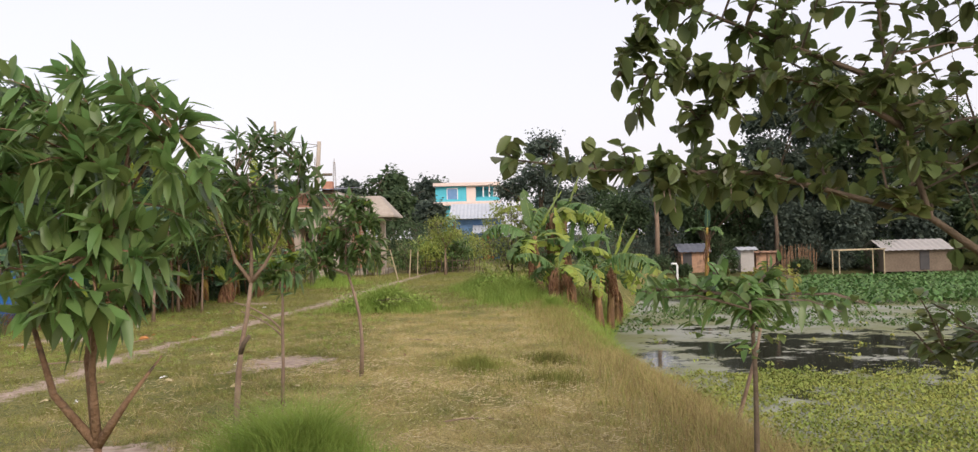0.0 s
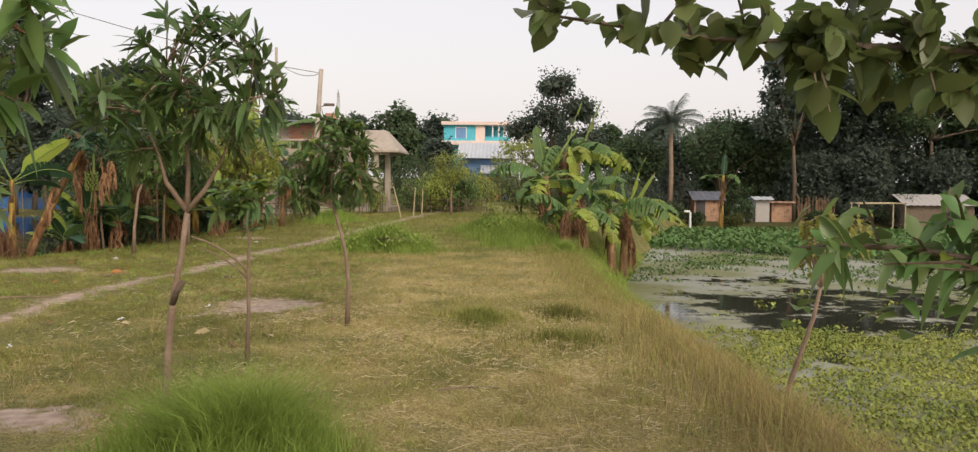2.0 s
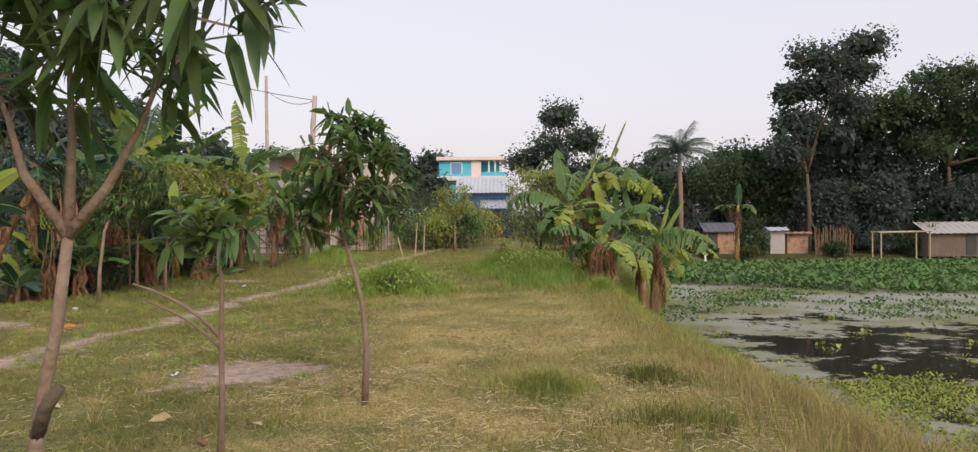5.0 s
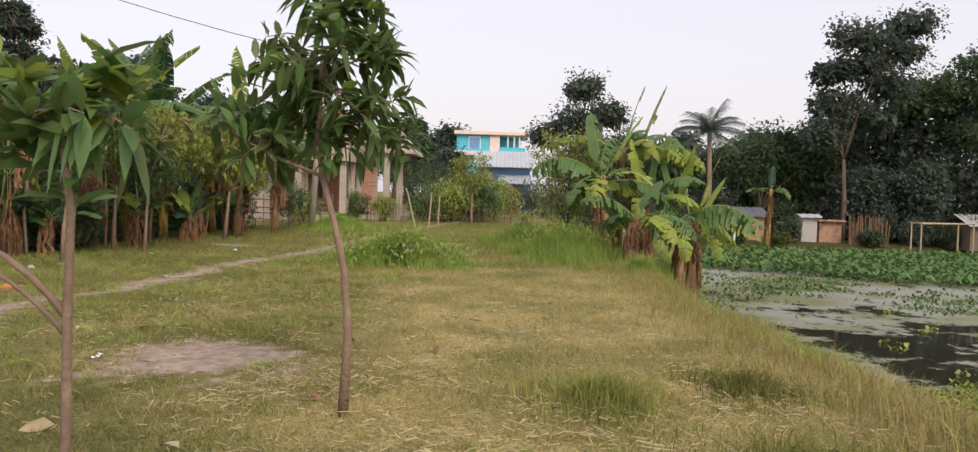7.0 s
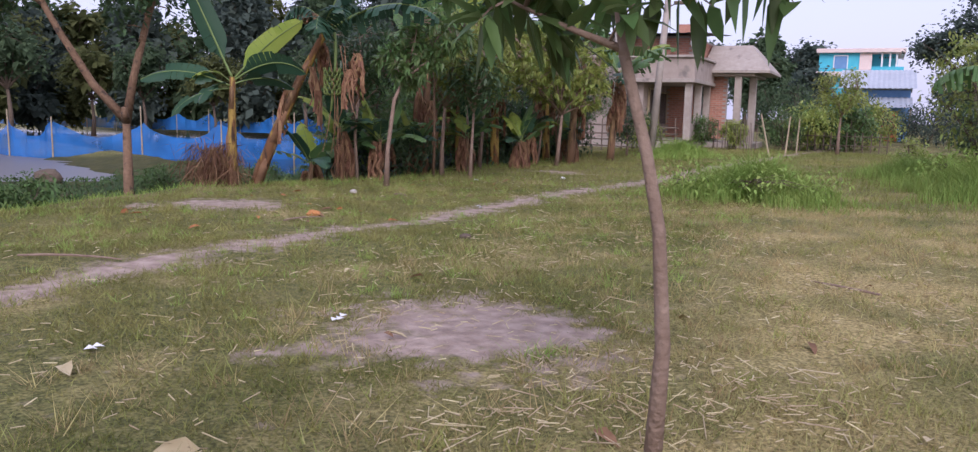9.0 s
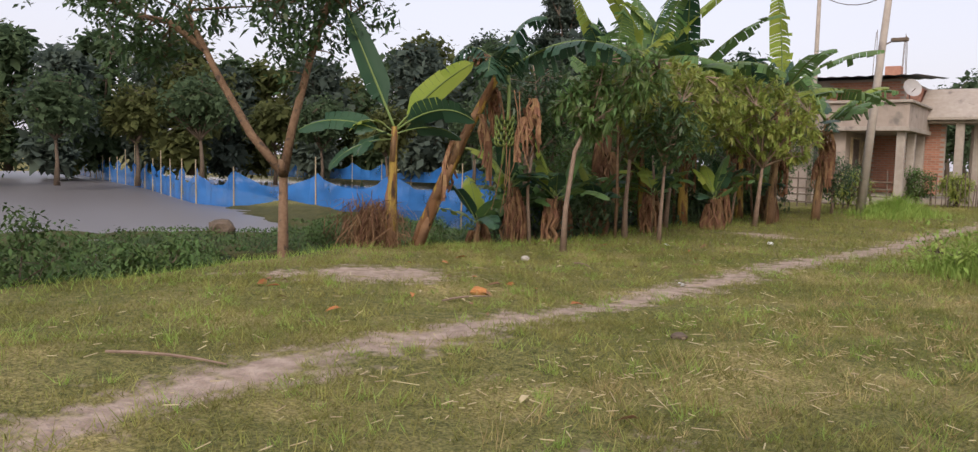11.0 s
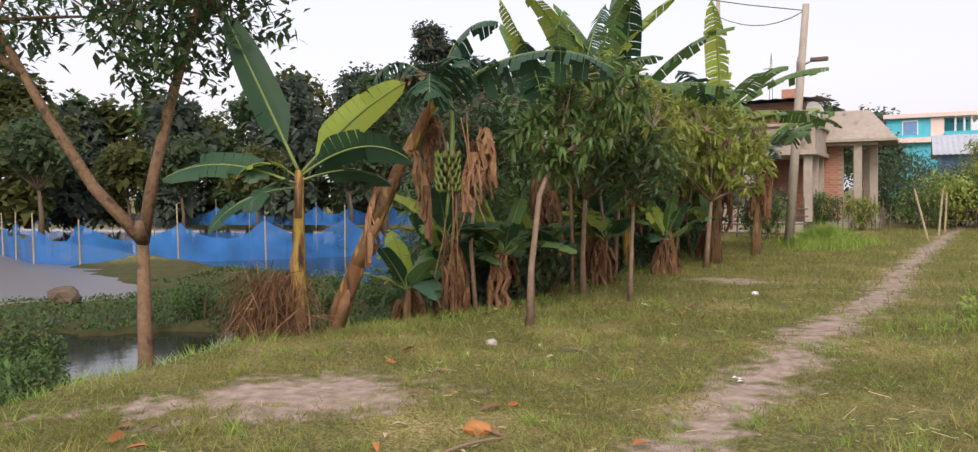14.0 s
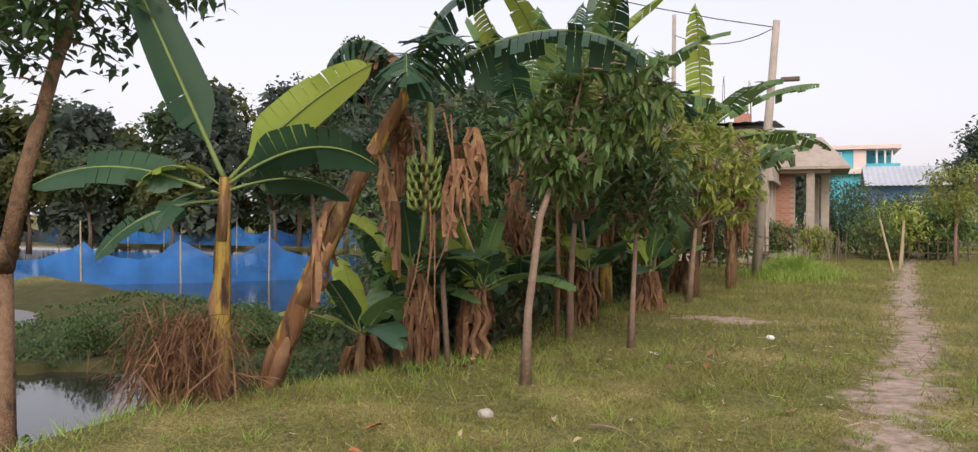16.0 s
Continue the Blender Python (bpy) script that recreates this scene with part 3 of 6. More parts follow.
def banana(label, base, top, r, leaves, dead=4, seed=0, stem=None, bend=0.0, group="banana plants", mats=None, dead_len=0.9, sheaths=0):
    """A banana plant. top: the stem's head from its base. leaves: (azimuth degrees, elevation degrees, length, width, torn, sag)."""
    rng = random.Random(seed)
    root = thing("banana_plant", label, "banana plant", base, group)
    top = Vector(top)
    side = Vector((-top.y, top.x, 0)) * bend
    pts = bezier((0, 0, -0.08), top * 0.5 + side + Vector((-top.x, -top.y, 0)) * 0.12, top, 8)
    part("pseudostem", Geo().tube(pts, [r * (1.25 - 0.65 * i / 7) for i in range(8)], 10, 0.07, rng), stem or m_stem, root, smooth=True)
    for k in range(sheaths):
        i = k % 6
        turn = rng.uniform(0, 6.28)
        off = Vector((math.cos(turn), math.sin(turn), 0)) * r * 0.32
        q = [pts[i] + off, pts[i + 1] + off * 1.25, pts[i + 1].lerp(pts[i + 2], rng.uniform(0.3, 0.9)) + off * 1.5]
        part("dry_sheath", Geo().tube(q, [r * (1.02 - 0.09 * i), r * (0.98 - 0.09 * i), r * (0.45 - 0.04 * i)], 8, 0.16, rng), (m_dead, m_stem_dry)[k % 2], root, "dry brown leaf sheath", True)
    mats = mats or (m_ban, m_ban_dark, m_ban)
    head = pts[-2]
    for i, (az, el, L, w, torn, sag, *tw) in enumerate(leaves):
        mt = mats[i % len(mats)] if not isinstance(w, tuple) else w[1]
        ww = w if not isinstance(w, tuple) else w[0]
        banana_leaf(root, head.lerp(top, 0.3 + 0.7 * i / max(1, len(leaves))), radians(az), radians(el), L, ww, mt, torn, sag, seed * 31 + i, "", radians(tw[0]) if tw else 0.0)
    for i in range(dead):
        dead_leaf(root, pts[-2 - (i % 3)], rng.uniform(0, 6.28), dead_len * rng.uniform(0.6, 1.2), seed * 17 + i)
    return root


def crown_leaves(seed, n=8, L=1.5, w=0.42, torn=0.35, el=(15, 80), sag=0.9):
    rng = random.Random(seed)
    return [(i * 137.5 + rng.uniform(-25, 25), rng.uniform(*el), L * rng.uniform(0.75, 1.15), w * rng.uniform(0.8, 1.15), torn * rng.uniform(0.3, 1.5), sag * rng.uniform(0.7, 1.3)) for i in range(n)]

# ---- ground ----
PATH_LINE = [(-6.9, 2), (-6.35, 7), (-6.1, 10.7), (-6.0, 13.5), (-5.95, 15.0), (-5.78, 16.6), (-5.6, 18.2), (-5.35, 20.4), (-5.12, 22.8), (-4.9, 25.2), (-4.65, 29.6), (-4.0, 37), (-3.0, 47), (-2, 60)]


def smooth(x):
    x = np.clip(x, 0, 1)
    return x * x * (3 - 2 * x)


def wavy(x, y, s, seed=0.0):
    """Cheap rolling variation in -1..1."""
    return (np.sin(x * s + seed) * np.cos(y * s * 1.13 + seed * 2.1) + 0.6 * np.sin(x * s * 2.3 - y * s * 1.7 + seed) + 0.4 * np.cos(x * s * 4.1 + y * s * 3.7 + seed * 3)) / 2.0


def ellipse(x, y, cx, cy, rx, ry, turn=0.0):
    c, s = math.cos(radians(turn)), math.sin(radians(turn))
    u, v = (x - cx) * c + (y - cy) * s, -(x - cx) * s + (y - cy) * c
    return np.sqrt((u / rx) ** 2 + (v / ry) ** 2)


def right_edge(y):
    return np.interp(y, [-30, 8.7, 13, 15.5, 18.5, 23, 27, 32, 40, 50, 56], [2.5, 2.15, 1.9, 1.75, 1.65, 1.75, 2.4, 3.6, 5.6, 8.5, 12])


def left_edge(y):
    return np.interp(y, [-30, 5, 10, 14.4, 16.3, 18.0, 19.2, 21.5, 28, 33], [-12, -11.4, -10.8, -10.15, -10.35, -10.45, -9.7, -9.3, -9.3, -10.0])


def height(x, y):
    """The ground: a level field, the pond sunk beside it, low marsh and fish ponds on the other side."""
    x, y = np.asarray(x, dtype=float), np.asarray(y, dtype=float)
    h = 0.03 * wavy(x, y, 0.8) + 0.015 * wavy(x, y, 3.1, 1.0) + 0.36 * smooth((8.5 - y) / 6.5) * smooth((x + 7) / 3)
    e = x - right_edge(y) + 0.12 * wavy(x, y, 2.0, 2.0)
    pond = smooth((e + 0.5) / 2.3) * smooth((54.5 - y + 0.05 * x) / 3)
    far_r = smooth((y - 51) / 3) * smooth((x - 6) / 4)
    h = h * (1 - pond) - 1.62 * pond - 0.95 * far_r * (1 - pond)
    l = left_edge(y) - x + 0.12 * wavy(x, y, 1.7, 4.0)
    low = smooth((l + 0.3) / 1.7) * smooth((31.5 + (-9 - x) * 1.6 - y) / 3)
    flat = -1.09 + 0.11 * wavy(x, y, 1.3, 3.0) + 0.05 * wavy(x, y, 3.7, 1.0)
    line = 28.0 + (-23.0 - x) * 0.45
    grey = smooth((-21.8 - x) / 1.5) * smooth((line - y) / 1.5) * smooth((y - 26.0 - np.clip(x + 22.4, -4.5, 1) * 1.48) / 1.5)
    flat = flat - 0.5 * grey
    flat = flat - 0.45 * (ellipse(x, y, -15.4, 20.9, 4.2, 2.4, 20) < 1.0 + 0.15 * wavy(x, y, 2, 5.0))
    dike = line + 3.0
    flat = flat + 0.30 * np.exp(-((y - dike + 0.6) / 0.9) ** 2) - 0.6 * smooth((y - dike) / 1.5) * smooth((66 - y) / 4) * smooth((-12 - x) / 3) + 0.7 * smooth((y - 65) / 6)
    h = h * (1 - low) + flat * low
    return h


def path_distance(x, y):
    best = np.full(np.shape(x), 1e9)
    for (ax, ay), (bx, by) in zip(PATH_LINE, PATH_LINE[1:]):
        dx, dy = bx - ax, by - ay
        t = np.clip(((x - ax) * dx + (y - ay) * dy) / (dx * dx + dy * dy), 0, 1)
        best = np.minimum(best, np.hypot(x - ax - t * dx, y - ay - t * dy))
    return best


def dirt_amount(x, y):
    d = np.clip(1.0 - path_distance(x + 0.10 * wavy(x, y, 0.7, 3.0) + 0.05 * wavy(x, y, 2.9, 1.0), y) / (0.50 + 0.10 * wavy(x, y, 1.1, 5.0)), 0, 1)
    d = d * np.clip(0.95 + 0.22 * wavy(x, y, 2.1, 7.0) + 0.18 * wavy(x, y, 5.3, 2.0), 0.35, 1.1)
    for cx, cy, rx, ry, a in ((-3.3, 12.5, 0.95, 1.0, 20), (-8.4, 16.2, 1.3, 0.72, 42), (-7.05, 24.65, 0.8, 0.35, 0), (0.0, 6.3, 0.45, 0.25, 0), (-3.3, 7.3, 0.7, 0.4, 0)):
        d = np.maximum(d, np.clip(1.3 + 0.3 * wavy(x, y, 2.7, cx) + 0.25 * wavy(x, y, 6.1, cy) - ellipse(x, y, cx, cy, rx, ry, a), 0, 1) * 1.0)
    return d


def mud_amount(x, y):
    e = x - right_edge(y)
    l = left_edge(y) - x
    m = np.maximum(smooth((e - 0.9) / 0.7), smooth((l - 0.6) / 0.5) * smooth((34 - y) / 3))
    # the dark mud colour also covers the ground under the planted row
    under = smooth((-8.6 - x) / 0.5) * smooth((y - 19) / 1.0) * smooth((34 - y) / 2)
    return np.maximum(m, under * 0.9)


def dry_amount(x, y):
    """Where the grass has gone to straw: the stretch between the path and the pond."""
    return smooth((x + 3.6 + 0.6 * wavy(x, y, 0.8, 2.0)) / 2.2) * smooth((24 - y) / 5)


def spaced(lo, hi, fine_lo, fine_hi, step):
    a = list(np.arange(fine_lo, fine_hi, step))
    s = step
    while a[-1] < hi:
        s *= 1.09
        a.append(a[-1] + s)
    s = step
    while a[0] > lo:
        s *= 1.09
        a.insert(0, a[0] - s)
    return np.array(a)


gx, gy = spaced(-2500, 2500, -15, 5.5, 0.17), spaced(-2500, 2500, 2, 30, 0.14)
gx = np.unique(np.concatenate([gx[(gx < -7.1) | (gx > -4.3)], np.arange(-7.1, -4.3, 0.06)]))
X, Y = np.meshgrid(gx, gy)
Z = height(X, Y)
nx, ny = len(gx), len(gy)
ii = (np.arange(ny - 1)[:, None] * nx + np.arange(nx - 1)[None]).ravel()
tri = np.concatenate([np.stack([ii, ii + 1, ii + nx + 1], 1), np.stack([ii, ii + nx + 1, ii + nx], 1)])
gm = mesh_np("ground", np.stack([X.ravel(), Y.ravel(), Z.ravel()], 1), tri, m_ground, True)
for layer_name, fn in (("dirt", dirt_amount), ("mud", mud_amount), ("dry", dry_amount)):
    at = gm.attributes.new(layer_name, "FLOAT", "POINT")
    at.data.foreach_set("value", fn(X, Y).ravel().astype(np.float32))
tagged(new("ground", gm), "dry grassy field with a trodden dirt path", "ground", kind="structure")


def hz(x, y):
    return float(height(x, y))


def sheet(name, label, mat, pts, z):
    ob = new(name, Geo().poly([(x, y, z) for x, y in pts]).mesh(name, mat))
    return tagged(ob, label, "water", kind="structure")


sheet("water", "dark pond water under a broken grey film", m_pond, [(1.5, -25), (60, -25), (60, 56), (1.5, 56)], -1.36)
sheet("water", "silty grey fish pond water", m_water_grey, [(-90, -15), (-20, -15), (-20, 28), (-90, 59.5)], -1.16)
sheet("water", "dark ditch water mirroring the sky", m_water, [(-20, -15), (-9.0, -15), (-9.0, 31), (-20, 28)], -1.16)
sheet("water", "dark pond water behind the blue nets", m_water, [(-90, 59.5), (-20, 28), (-9.0, 31), (-9.0, 72), (-90, 72)], -1.16)


# ---- grass ----
def blades(name, label, xy, hgt, wid, mat, lean=0.35, seed=0, bend=0.4, base=None):
    """Grass as one mesh: each blade two triangles long, bent to one side."""
    rng = np.random.default_rng(seed)
    n = len(xy)
    z = height(xy[:, 0], xy[:, 1]) if base is None else base
    a = rng.uniform(0, 2 * math.pi, n)
    s = np.stack([np.cos(a), np.sin(a), np.zeros(n)], 1) * wid[:, None] * 0.5
    b = rng.uniform(0, 2 * math.pi, n)
    o = np.stack([np.cos(b), np.sin(b), np.zeros(n)], 1) * (hgt * lean * rng.uniform(0.2, 1.6, n))[:, None]
    p = np.stack([xy[:, 0], xy[:, 1], z - 0.01], 1)
    up = np.stack([np.zeros(n), np.zeros(n), hgt], 1)
    mid = p + o * bend + up * 0.6
    if np.mean(hgt) < 0.1:
        v = np.stack([p - s, p + s, p + o * 1.2 + up], 1).reshape(-1, 3)
        t = np.arange(3 * n).reshape(-1, 3)
    else:
        v = np.stack([p - s, p + s, mid + s * 0.7, mid - s * 0.7, p + o * 1.3 + up], 1).reshape(-1, 3)
        t = (np.arange(n)[:, None, None] * 5 + np.array([(0, 1, 2), (0, 2, 3), (3, 2, 4)])[None]).reshape(-1, 3)
    return tagged(new(name, mesh_np(name, v, t, mat)), label, "grass", kind="stuff")


G = np.random.default_rng(5)


def scatter(n, x0, x1, y0, y1, keep=None):
    p = np.stack([G.uniform(x0, x1, n), G.uniform(y0, y1, n)], 1)
    if keep is not None:
        p = p[keep(p[:, 0], p[:, 1])]
    return p


def on_turf(x, y):
    return (dirt_amount(x, y) < 0.38 + 0.5 * G.random(len(x))) & (x < right_edge(y) + 0.5) & (x > left_edge(y) - 0.6)


f1 = scatter(210000, -10, 2.8, 3.0, 20, on_turf)
straw_side = dry_amount(f1[:, 0], f1[:, 1]) + G.normal(0, 0.25, len(f1)) > 0.45
clump = np.clip(0.75 + 0.5 * wavy(f1[:, 0], f1[:, 1], 2.3, 8.0) + 0.5 * wavy(f1[:, 0], f1[:, 1], 7.0, 2.0), 0.35, 2.0)
hs, ws = clump * G.uniform(0.02, 0.075, len(f1)), G.uniform(0.004, 0.009, len(f1))
blades("grass", "short half-dry grass over the field", f1[straw_side], hs[straw_side], ws[straw_side], m_grass, 0.9, 1)
blades("grass", "short green grass beside the path", f1[~straw_side], hs[~straw_side], ws[~straw_side], m_grass_field, 0.9, 3)
turf_near = np.concatenate([scatter(170000, -9.8, -2.6, 11.2, 21, on_turf), scatter(80000, -4.0, 1.6, 7.2, 13.5, on_turf)])
patch = np.clip(0.55 + 0.55 * wavy(turf_near[:, 0], turf_near[:, 1], 1.7, 4.0) + 0.45 * wavy(turf_near[:, 0], turf_near[:, 1], 6.0, 1.0), 0.15, 1.6)
straw_side = dry_amount(turf_near[:, 0], turf_near[:, 1]) + G.normal(0, 0.3, len(turf_near)) > 0.5
hs, ws = patch * G.uniform(0.025, 0.085, len(turf_near)), G.uniform(0.003, 0.0075, len(turf_near))
blades("grass", "ragged half-dry turf underfoot", turf_near[straw_side], hs[straw_side], ws[straw_side], m_grass, 1.0, 14)
blades("grass", "ragged green turf beside the trodden path", turf_near[~straw_side], hs[~straw_side], ws[~straw_side], m_grass_field, 1.0, 15)
f2 = scatter(70000, -9.6, 3.2, 20, 42, on_turf)
blades("grass", "short green grass farther along the field", f2, G.uniform(0.04, 0.13, len(f2)), G.uniform(0.008, 0.016, len(f2)), m_grass_field, 0.8, 2)


def tuft(n, cx, cy, rx, ry):
    a, r = G.uniform(0, 6.283, n), np.minimum(np.abs(G.normal(0, 0.55, n)) + 0.25 * G.random(n), 1.5)
    r = r * (1 + 0.3 * np.sin(3 * a + cx) + 0.2 * np.sin(7 * a + cy))
    return np.stack([cx + rx * r * np.cos(a), cy + ry * r * np.sin(a)], 1), r


def green_tuft(label, n, cx, cy, rx, ry, h, wid=0.008, mat=None):
    xy, r = tuft(n, cx, cy, rx, ry)
    blades("grass_tuft", label, xy, h * G.uniform(0.45, 1.15, n) * np.clip(1.1 - 0.6 * r, 0.2, 1.1) * (1 + 0.35 * wavy(xy[:, 0], xy[:, 1], 4.0, cx) + 0.3 * wavy(xy[:, 0], xy[:, 1], 13.0, cy)), np.full(n, wid), mat or m_grass_green, 0.6, int(n + cx * 10), 0.25)


green_tuft("bright green tuft of long soft grass", 7500, -1.56, 6.1, 0.64, 0.47, 0.62, 0.006)
green_tuft("low green grass clump in the field", 1900, -0.4, 11.45, 0.5, 0.5, 0.24, mat=m_grass_field)
green_tuft("low green grass clump in the field", 1100, 0.7, 12.0, 0.5, 0.5, 0.18, mat=m_grass_field)
green_tuft("low green grass clump in the field", 1000, -4.6, 9.2, 1.0, 0.7, 0.12, mat=m_grass_field)
green_tuft("green grass patch near the bank", 900, 0.5, 10.3, 0.8, 0.7, 0.2, mat=m_grass_field)
green_tuft("tall green weeds in a mound", 7000, -2.9, 21.3, 1.1, 1.0, 0.55, 0.014)
green_tuft("tall green grass strip by the bank", 9000, 0.3, 24.2, 1.1, 2.0, 0.6, 0.014)
green_tuft("tall green grass beside the banana clump", 4000, -0.5, 28.0, 1.2, 2.0, 0.5, 0.016)
green_tuft("green grass below the utility pole", 3500, -6.6, 33.2, 1.0, 1.5, 0.5, 0.018)
green_tuft("green tussock on the bank edge", 1200, 1.3, 20.6, 0.3, 0.35, 0.42, 0.012)
green_tuft("green tussock on the bank edge", 1200, 1.9, 13.6, 0.5, 0.8, 0.25, 0.010)

# small ragged clumps all over the turf
def clumps(name, label, count, per, x0, x1, y0, y1, lo, hi, wid, mat, seed):
    """Many little tufts, each a handful of blades leaning apart, as one mesh."""
    c = scatter(count, x0, x1, y0, y1, on_turf)
    size = G.uniform(0.5, 1.3, len(c))
    xy = np.repeat(c, per, axis=0) + G.normal(0, 0.035, (len(c) * per, 2)) * np.repeat(size, per)[:, None]
    blades(name, label, xy, G.uniform(lo, hi, len(xy)) * np.repeat(size, per), G.uniform(wid * 0.6, wid * 1.3, len(xy)), mat, 0.8, seed, 0.3)


clumps("grass_clumps", "small green tussocks scattered over the turf", 1500, 20, -9.5, 1.8, 4, 20, 0.05, 0.13, 0.006, m_grass_field, 71)
clumps("grass_clumps", "small straw-coloured tussocks scattered over the turf", 1500, 18, -4.5, 1.9, 4, 20, 0.05, 0.14, 0.005, m_grass_dry, 72)
clumps("grass_clumps", "fresh green tussocks beside the trodden path", 500, 20, -9.5, -2.5, 12, 22, 0.05, 0.12, 0.006, m_grass_green, 73)

# dry tall grass along the pond bank
n = 24000
yy = G.uniform(3.0, 22, n)
xx = right_edge(yy) + G.normal(-0.15, 0.42, n)
blades("dry_grass", "tall straw-coloured grass along the pond bank", np.stack([xx, yy], 1), G.uniform(0.10, 0.40, n) * np.interp(yy, [9, 14], [1.0, 0.4]), G.uniform(0.003, 0.007, n), m_grass_dry, 0.5, 8, 0.3)
n = 11000
yy = G.uniform(3.0, 22, n)
xx = right_edge(yy) + G.normal(-0.1, 0.5, n)
blades("bank_grass", "green blades among the straw-coloured bank grass", np.stack([xx, yy], 1), G.uniform(0.06, 0.26, n), G.uniform(0.004, 0.009, n), m_grass_field, 0.7, 18, 0.3)
n = 16000
yy = G.uniform(3.0, 34, n)
xx = right_edge(yy) + 0.9 + G.normal(0, 0.5, n)
blades("bank_grass", "green grass on the slope of the pond bank", np.stack([xx, yy], 1), G.uniform(0.08, 0.28, n), G.uniform(0.006, 0.014, n), m_grass_green, 0.6, 9, 0.3)
n = 9000
yy = G.uniform(8, 31, n)
xx = left_edge(yy) + G.normal(0.0, 0.45, n)
blades("bank_grass", "ragged green grass on the marsh bank", np.stack([xx, yy], 1), G.uniform(0.04, 0.13, n), G.uniform(0.006, 0.012, n), m_grass_green, 0.7, 10, 0.3)
f3 = scatter(34000, -22, -9.8, 12, 34, lambda x, y: (height(x, y) > -1.14) & (x < left_edge(y) - 0.5) & (wavy(x, y, 0.9, 6.0) > -0.25))
blades("marsh_plants", "low green marsh plants between ponds", f3, G.uniform(0.06, 0.22, len(f3)), G.uniform(0.012, 0.03, len(f3)), m_far, 0.8, 11, 0.3)

MARSH = scatter(42000, -24, -9.6, 12.5, 34, lambda x, y: (height(x, y) > -1.17) & (x < left_edge(y) - 0.35) & (wavy(x, y, 0.8, 3.0) + 0.5 * wavy(x, y, 2.9, 1.0) > -0.35))

# fallen straw
n = 5200
xy = np.concatenate([scatter(9500, -2.8, 1.8, 4.0, 12.5, lambda x, y: wavy(x, y, 1.3, 2.0) + 0.5 * wavy(x, y, 4.1, 5.0) + G.normal(0, 0.5, len(x)) > 0.0), scatter(5200, -5, 1.5, 8, 17, lambda x, y: wavy(x, y, 1.3, 2.0) + 0.5 * wavy(x, y, 4.1, 5.0) + G.normal(0, 0.5, len(x)) > 0.1), scatter(700, -9, -2, 11, 24)])
xy = xy[xy[:, 0] < right_edge(xy[:, 1]) + 0.2]
n = len(xy)
a = G.uniform(0, 6.283, n)
L = G.uniform(0.025, 0.12, n) * (0.6 + 0.9 * (G.random(n) > 0.9))
d = np.stack([np.cos(a), np.sin(a), G.normal(0, 0.25, n)], 1) * (L * 0.5)[:, None]
s = np.stack([-np.sin(a), np.cos(a), np.zeros(n)], 1) * G.uniform(0.001, 0.0038, n)[:, None]
c = np.stack([xy[:, 0], xy[:, 1], height(xy[:, 0], xy[:, 1]) + G.uniform(0.02, 0.05, n)], 1)
u = np.array([0, 0, 0.004])
v = np.stack([c - d - s, c - d + s, c - d + u, c + d - s, c + d + s, c + d + u], 1).reshape(-1, 3)
t = (np.arange(n)[:, None, None] * 6 + np.array([(0, 1, 4), (0, 4, 3), (1, 2, 5), (1, 5, 4), (2, 0, 3), (2, 3, 5)])[None]).reshape(-1, 3)
tagged(new("straw", mesh_np("straw", v, t, m_straw)), "loose pale straw stalks lying on the grass", "straw", kind="stuff")


# ---- floating plants ----
def floaters(name, label, xy, size, mat, z=-1.345, up=0.02, seed=0, tall=0.0):
    """Round leaves lying on the water, or standing above it by up to tall."""
    rng = np.random.default_rng(seed)
    n = len(xy)
    a0 = rng.uniform(0, 6.283, n)
    zc = z + up * rng.random(n) + tall * rng.uniform(0.2, 1, n)
    tx, ty = rng.normal(0, 0.25 + (0.6 if tall else 0), n), rng.normal(0, 0.25 + (0.6 if tall else 0), n)
    rows = []
    for k in range(5):
        a = a0 + k * 2 * math.pi / 5
        dx, dy = np.cos(a) * size, np.sin(a) * size
        rows.append(np.stack([xy[:, 0] + dx, xy[:, 1] + dy, zc + np.clip(dx * tx + dy * ty, -size, size) + size * 0.15], 1))
    v = np.stack(rows, 1).reshape(-1, 3)
    t = (np.arange(n)[:, None, None] * 5 + np.array([(0, 1, 2), (0, 2, 3), (0, 3, 4)])[None]).reshape(-1, 3)
    return tagged(new(name, mesh_np(name, v, t, mat)), label, "water plants", kind="stuff")


def pond_side(x, y):
    return height(x, y) < -1.15


near_cover = scatter(130000, 2.4, 13, 5, 19.5, lambda x, y: pond_side(x, y) & (wavy(x, y, 1.1, 1.5) + 0.6 * wavy(x, y, 3.7, 0.5) + 0.4 * wavy(x, y, 9.0, 2.5) + G.normal(0, 0.3, len(x)) > np.interp(y, [4, 16.5, 18.2, 19.2], [-0.65, -0.55, -0.2, 1.1])))
floaters("water_fern", "yellow-green floating plants covering the pond", near_cover, G.uniform(0.008, 0.026, len(near_cover)), m_weed, tall=0.02, seed=3)
olive = scatter(34000, 3, 40, 26.5, 39, lambda x, y: pond_side(x, y) & (wavy(x, y, 0.5, 7.5) + 0.5 * wavy(x, y, 1.9, 1.5) + G.normal(0, 0.3, len(x)) > 0.1))
floaters("water_fern", "olive floating plants in front of the hyacinth bed", olive, G.uniform(0.02, 0.05, len(olive)), m_marsh, z=-1.35, tall=0.02, seed=5)
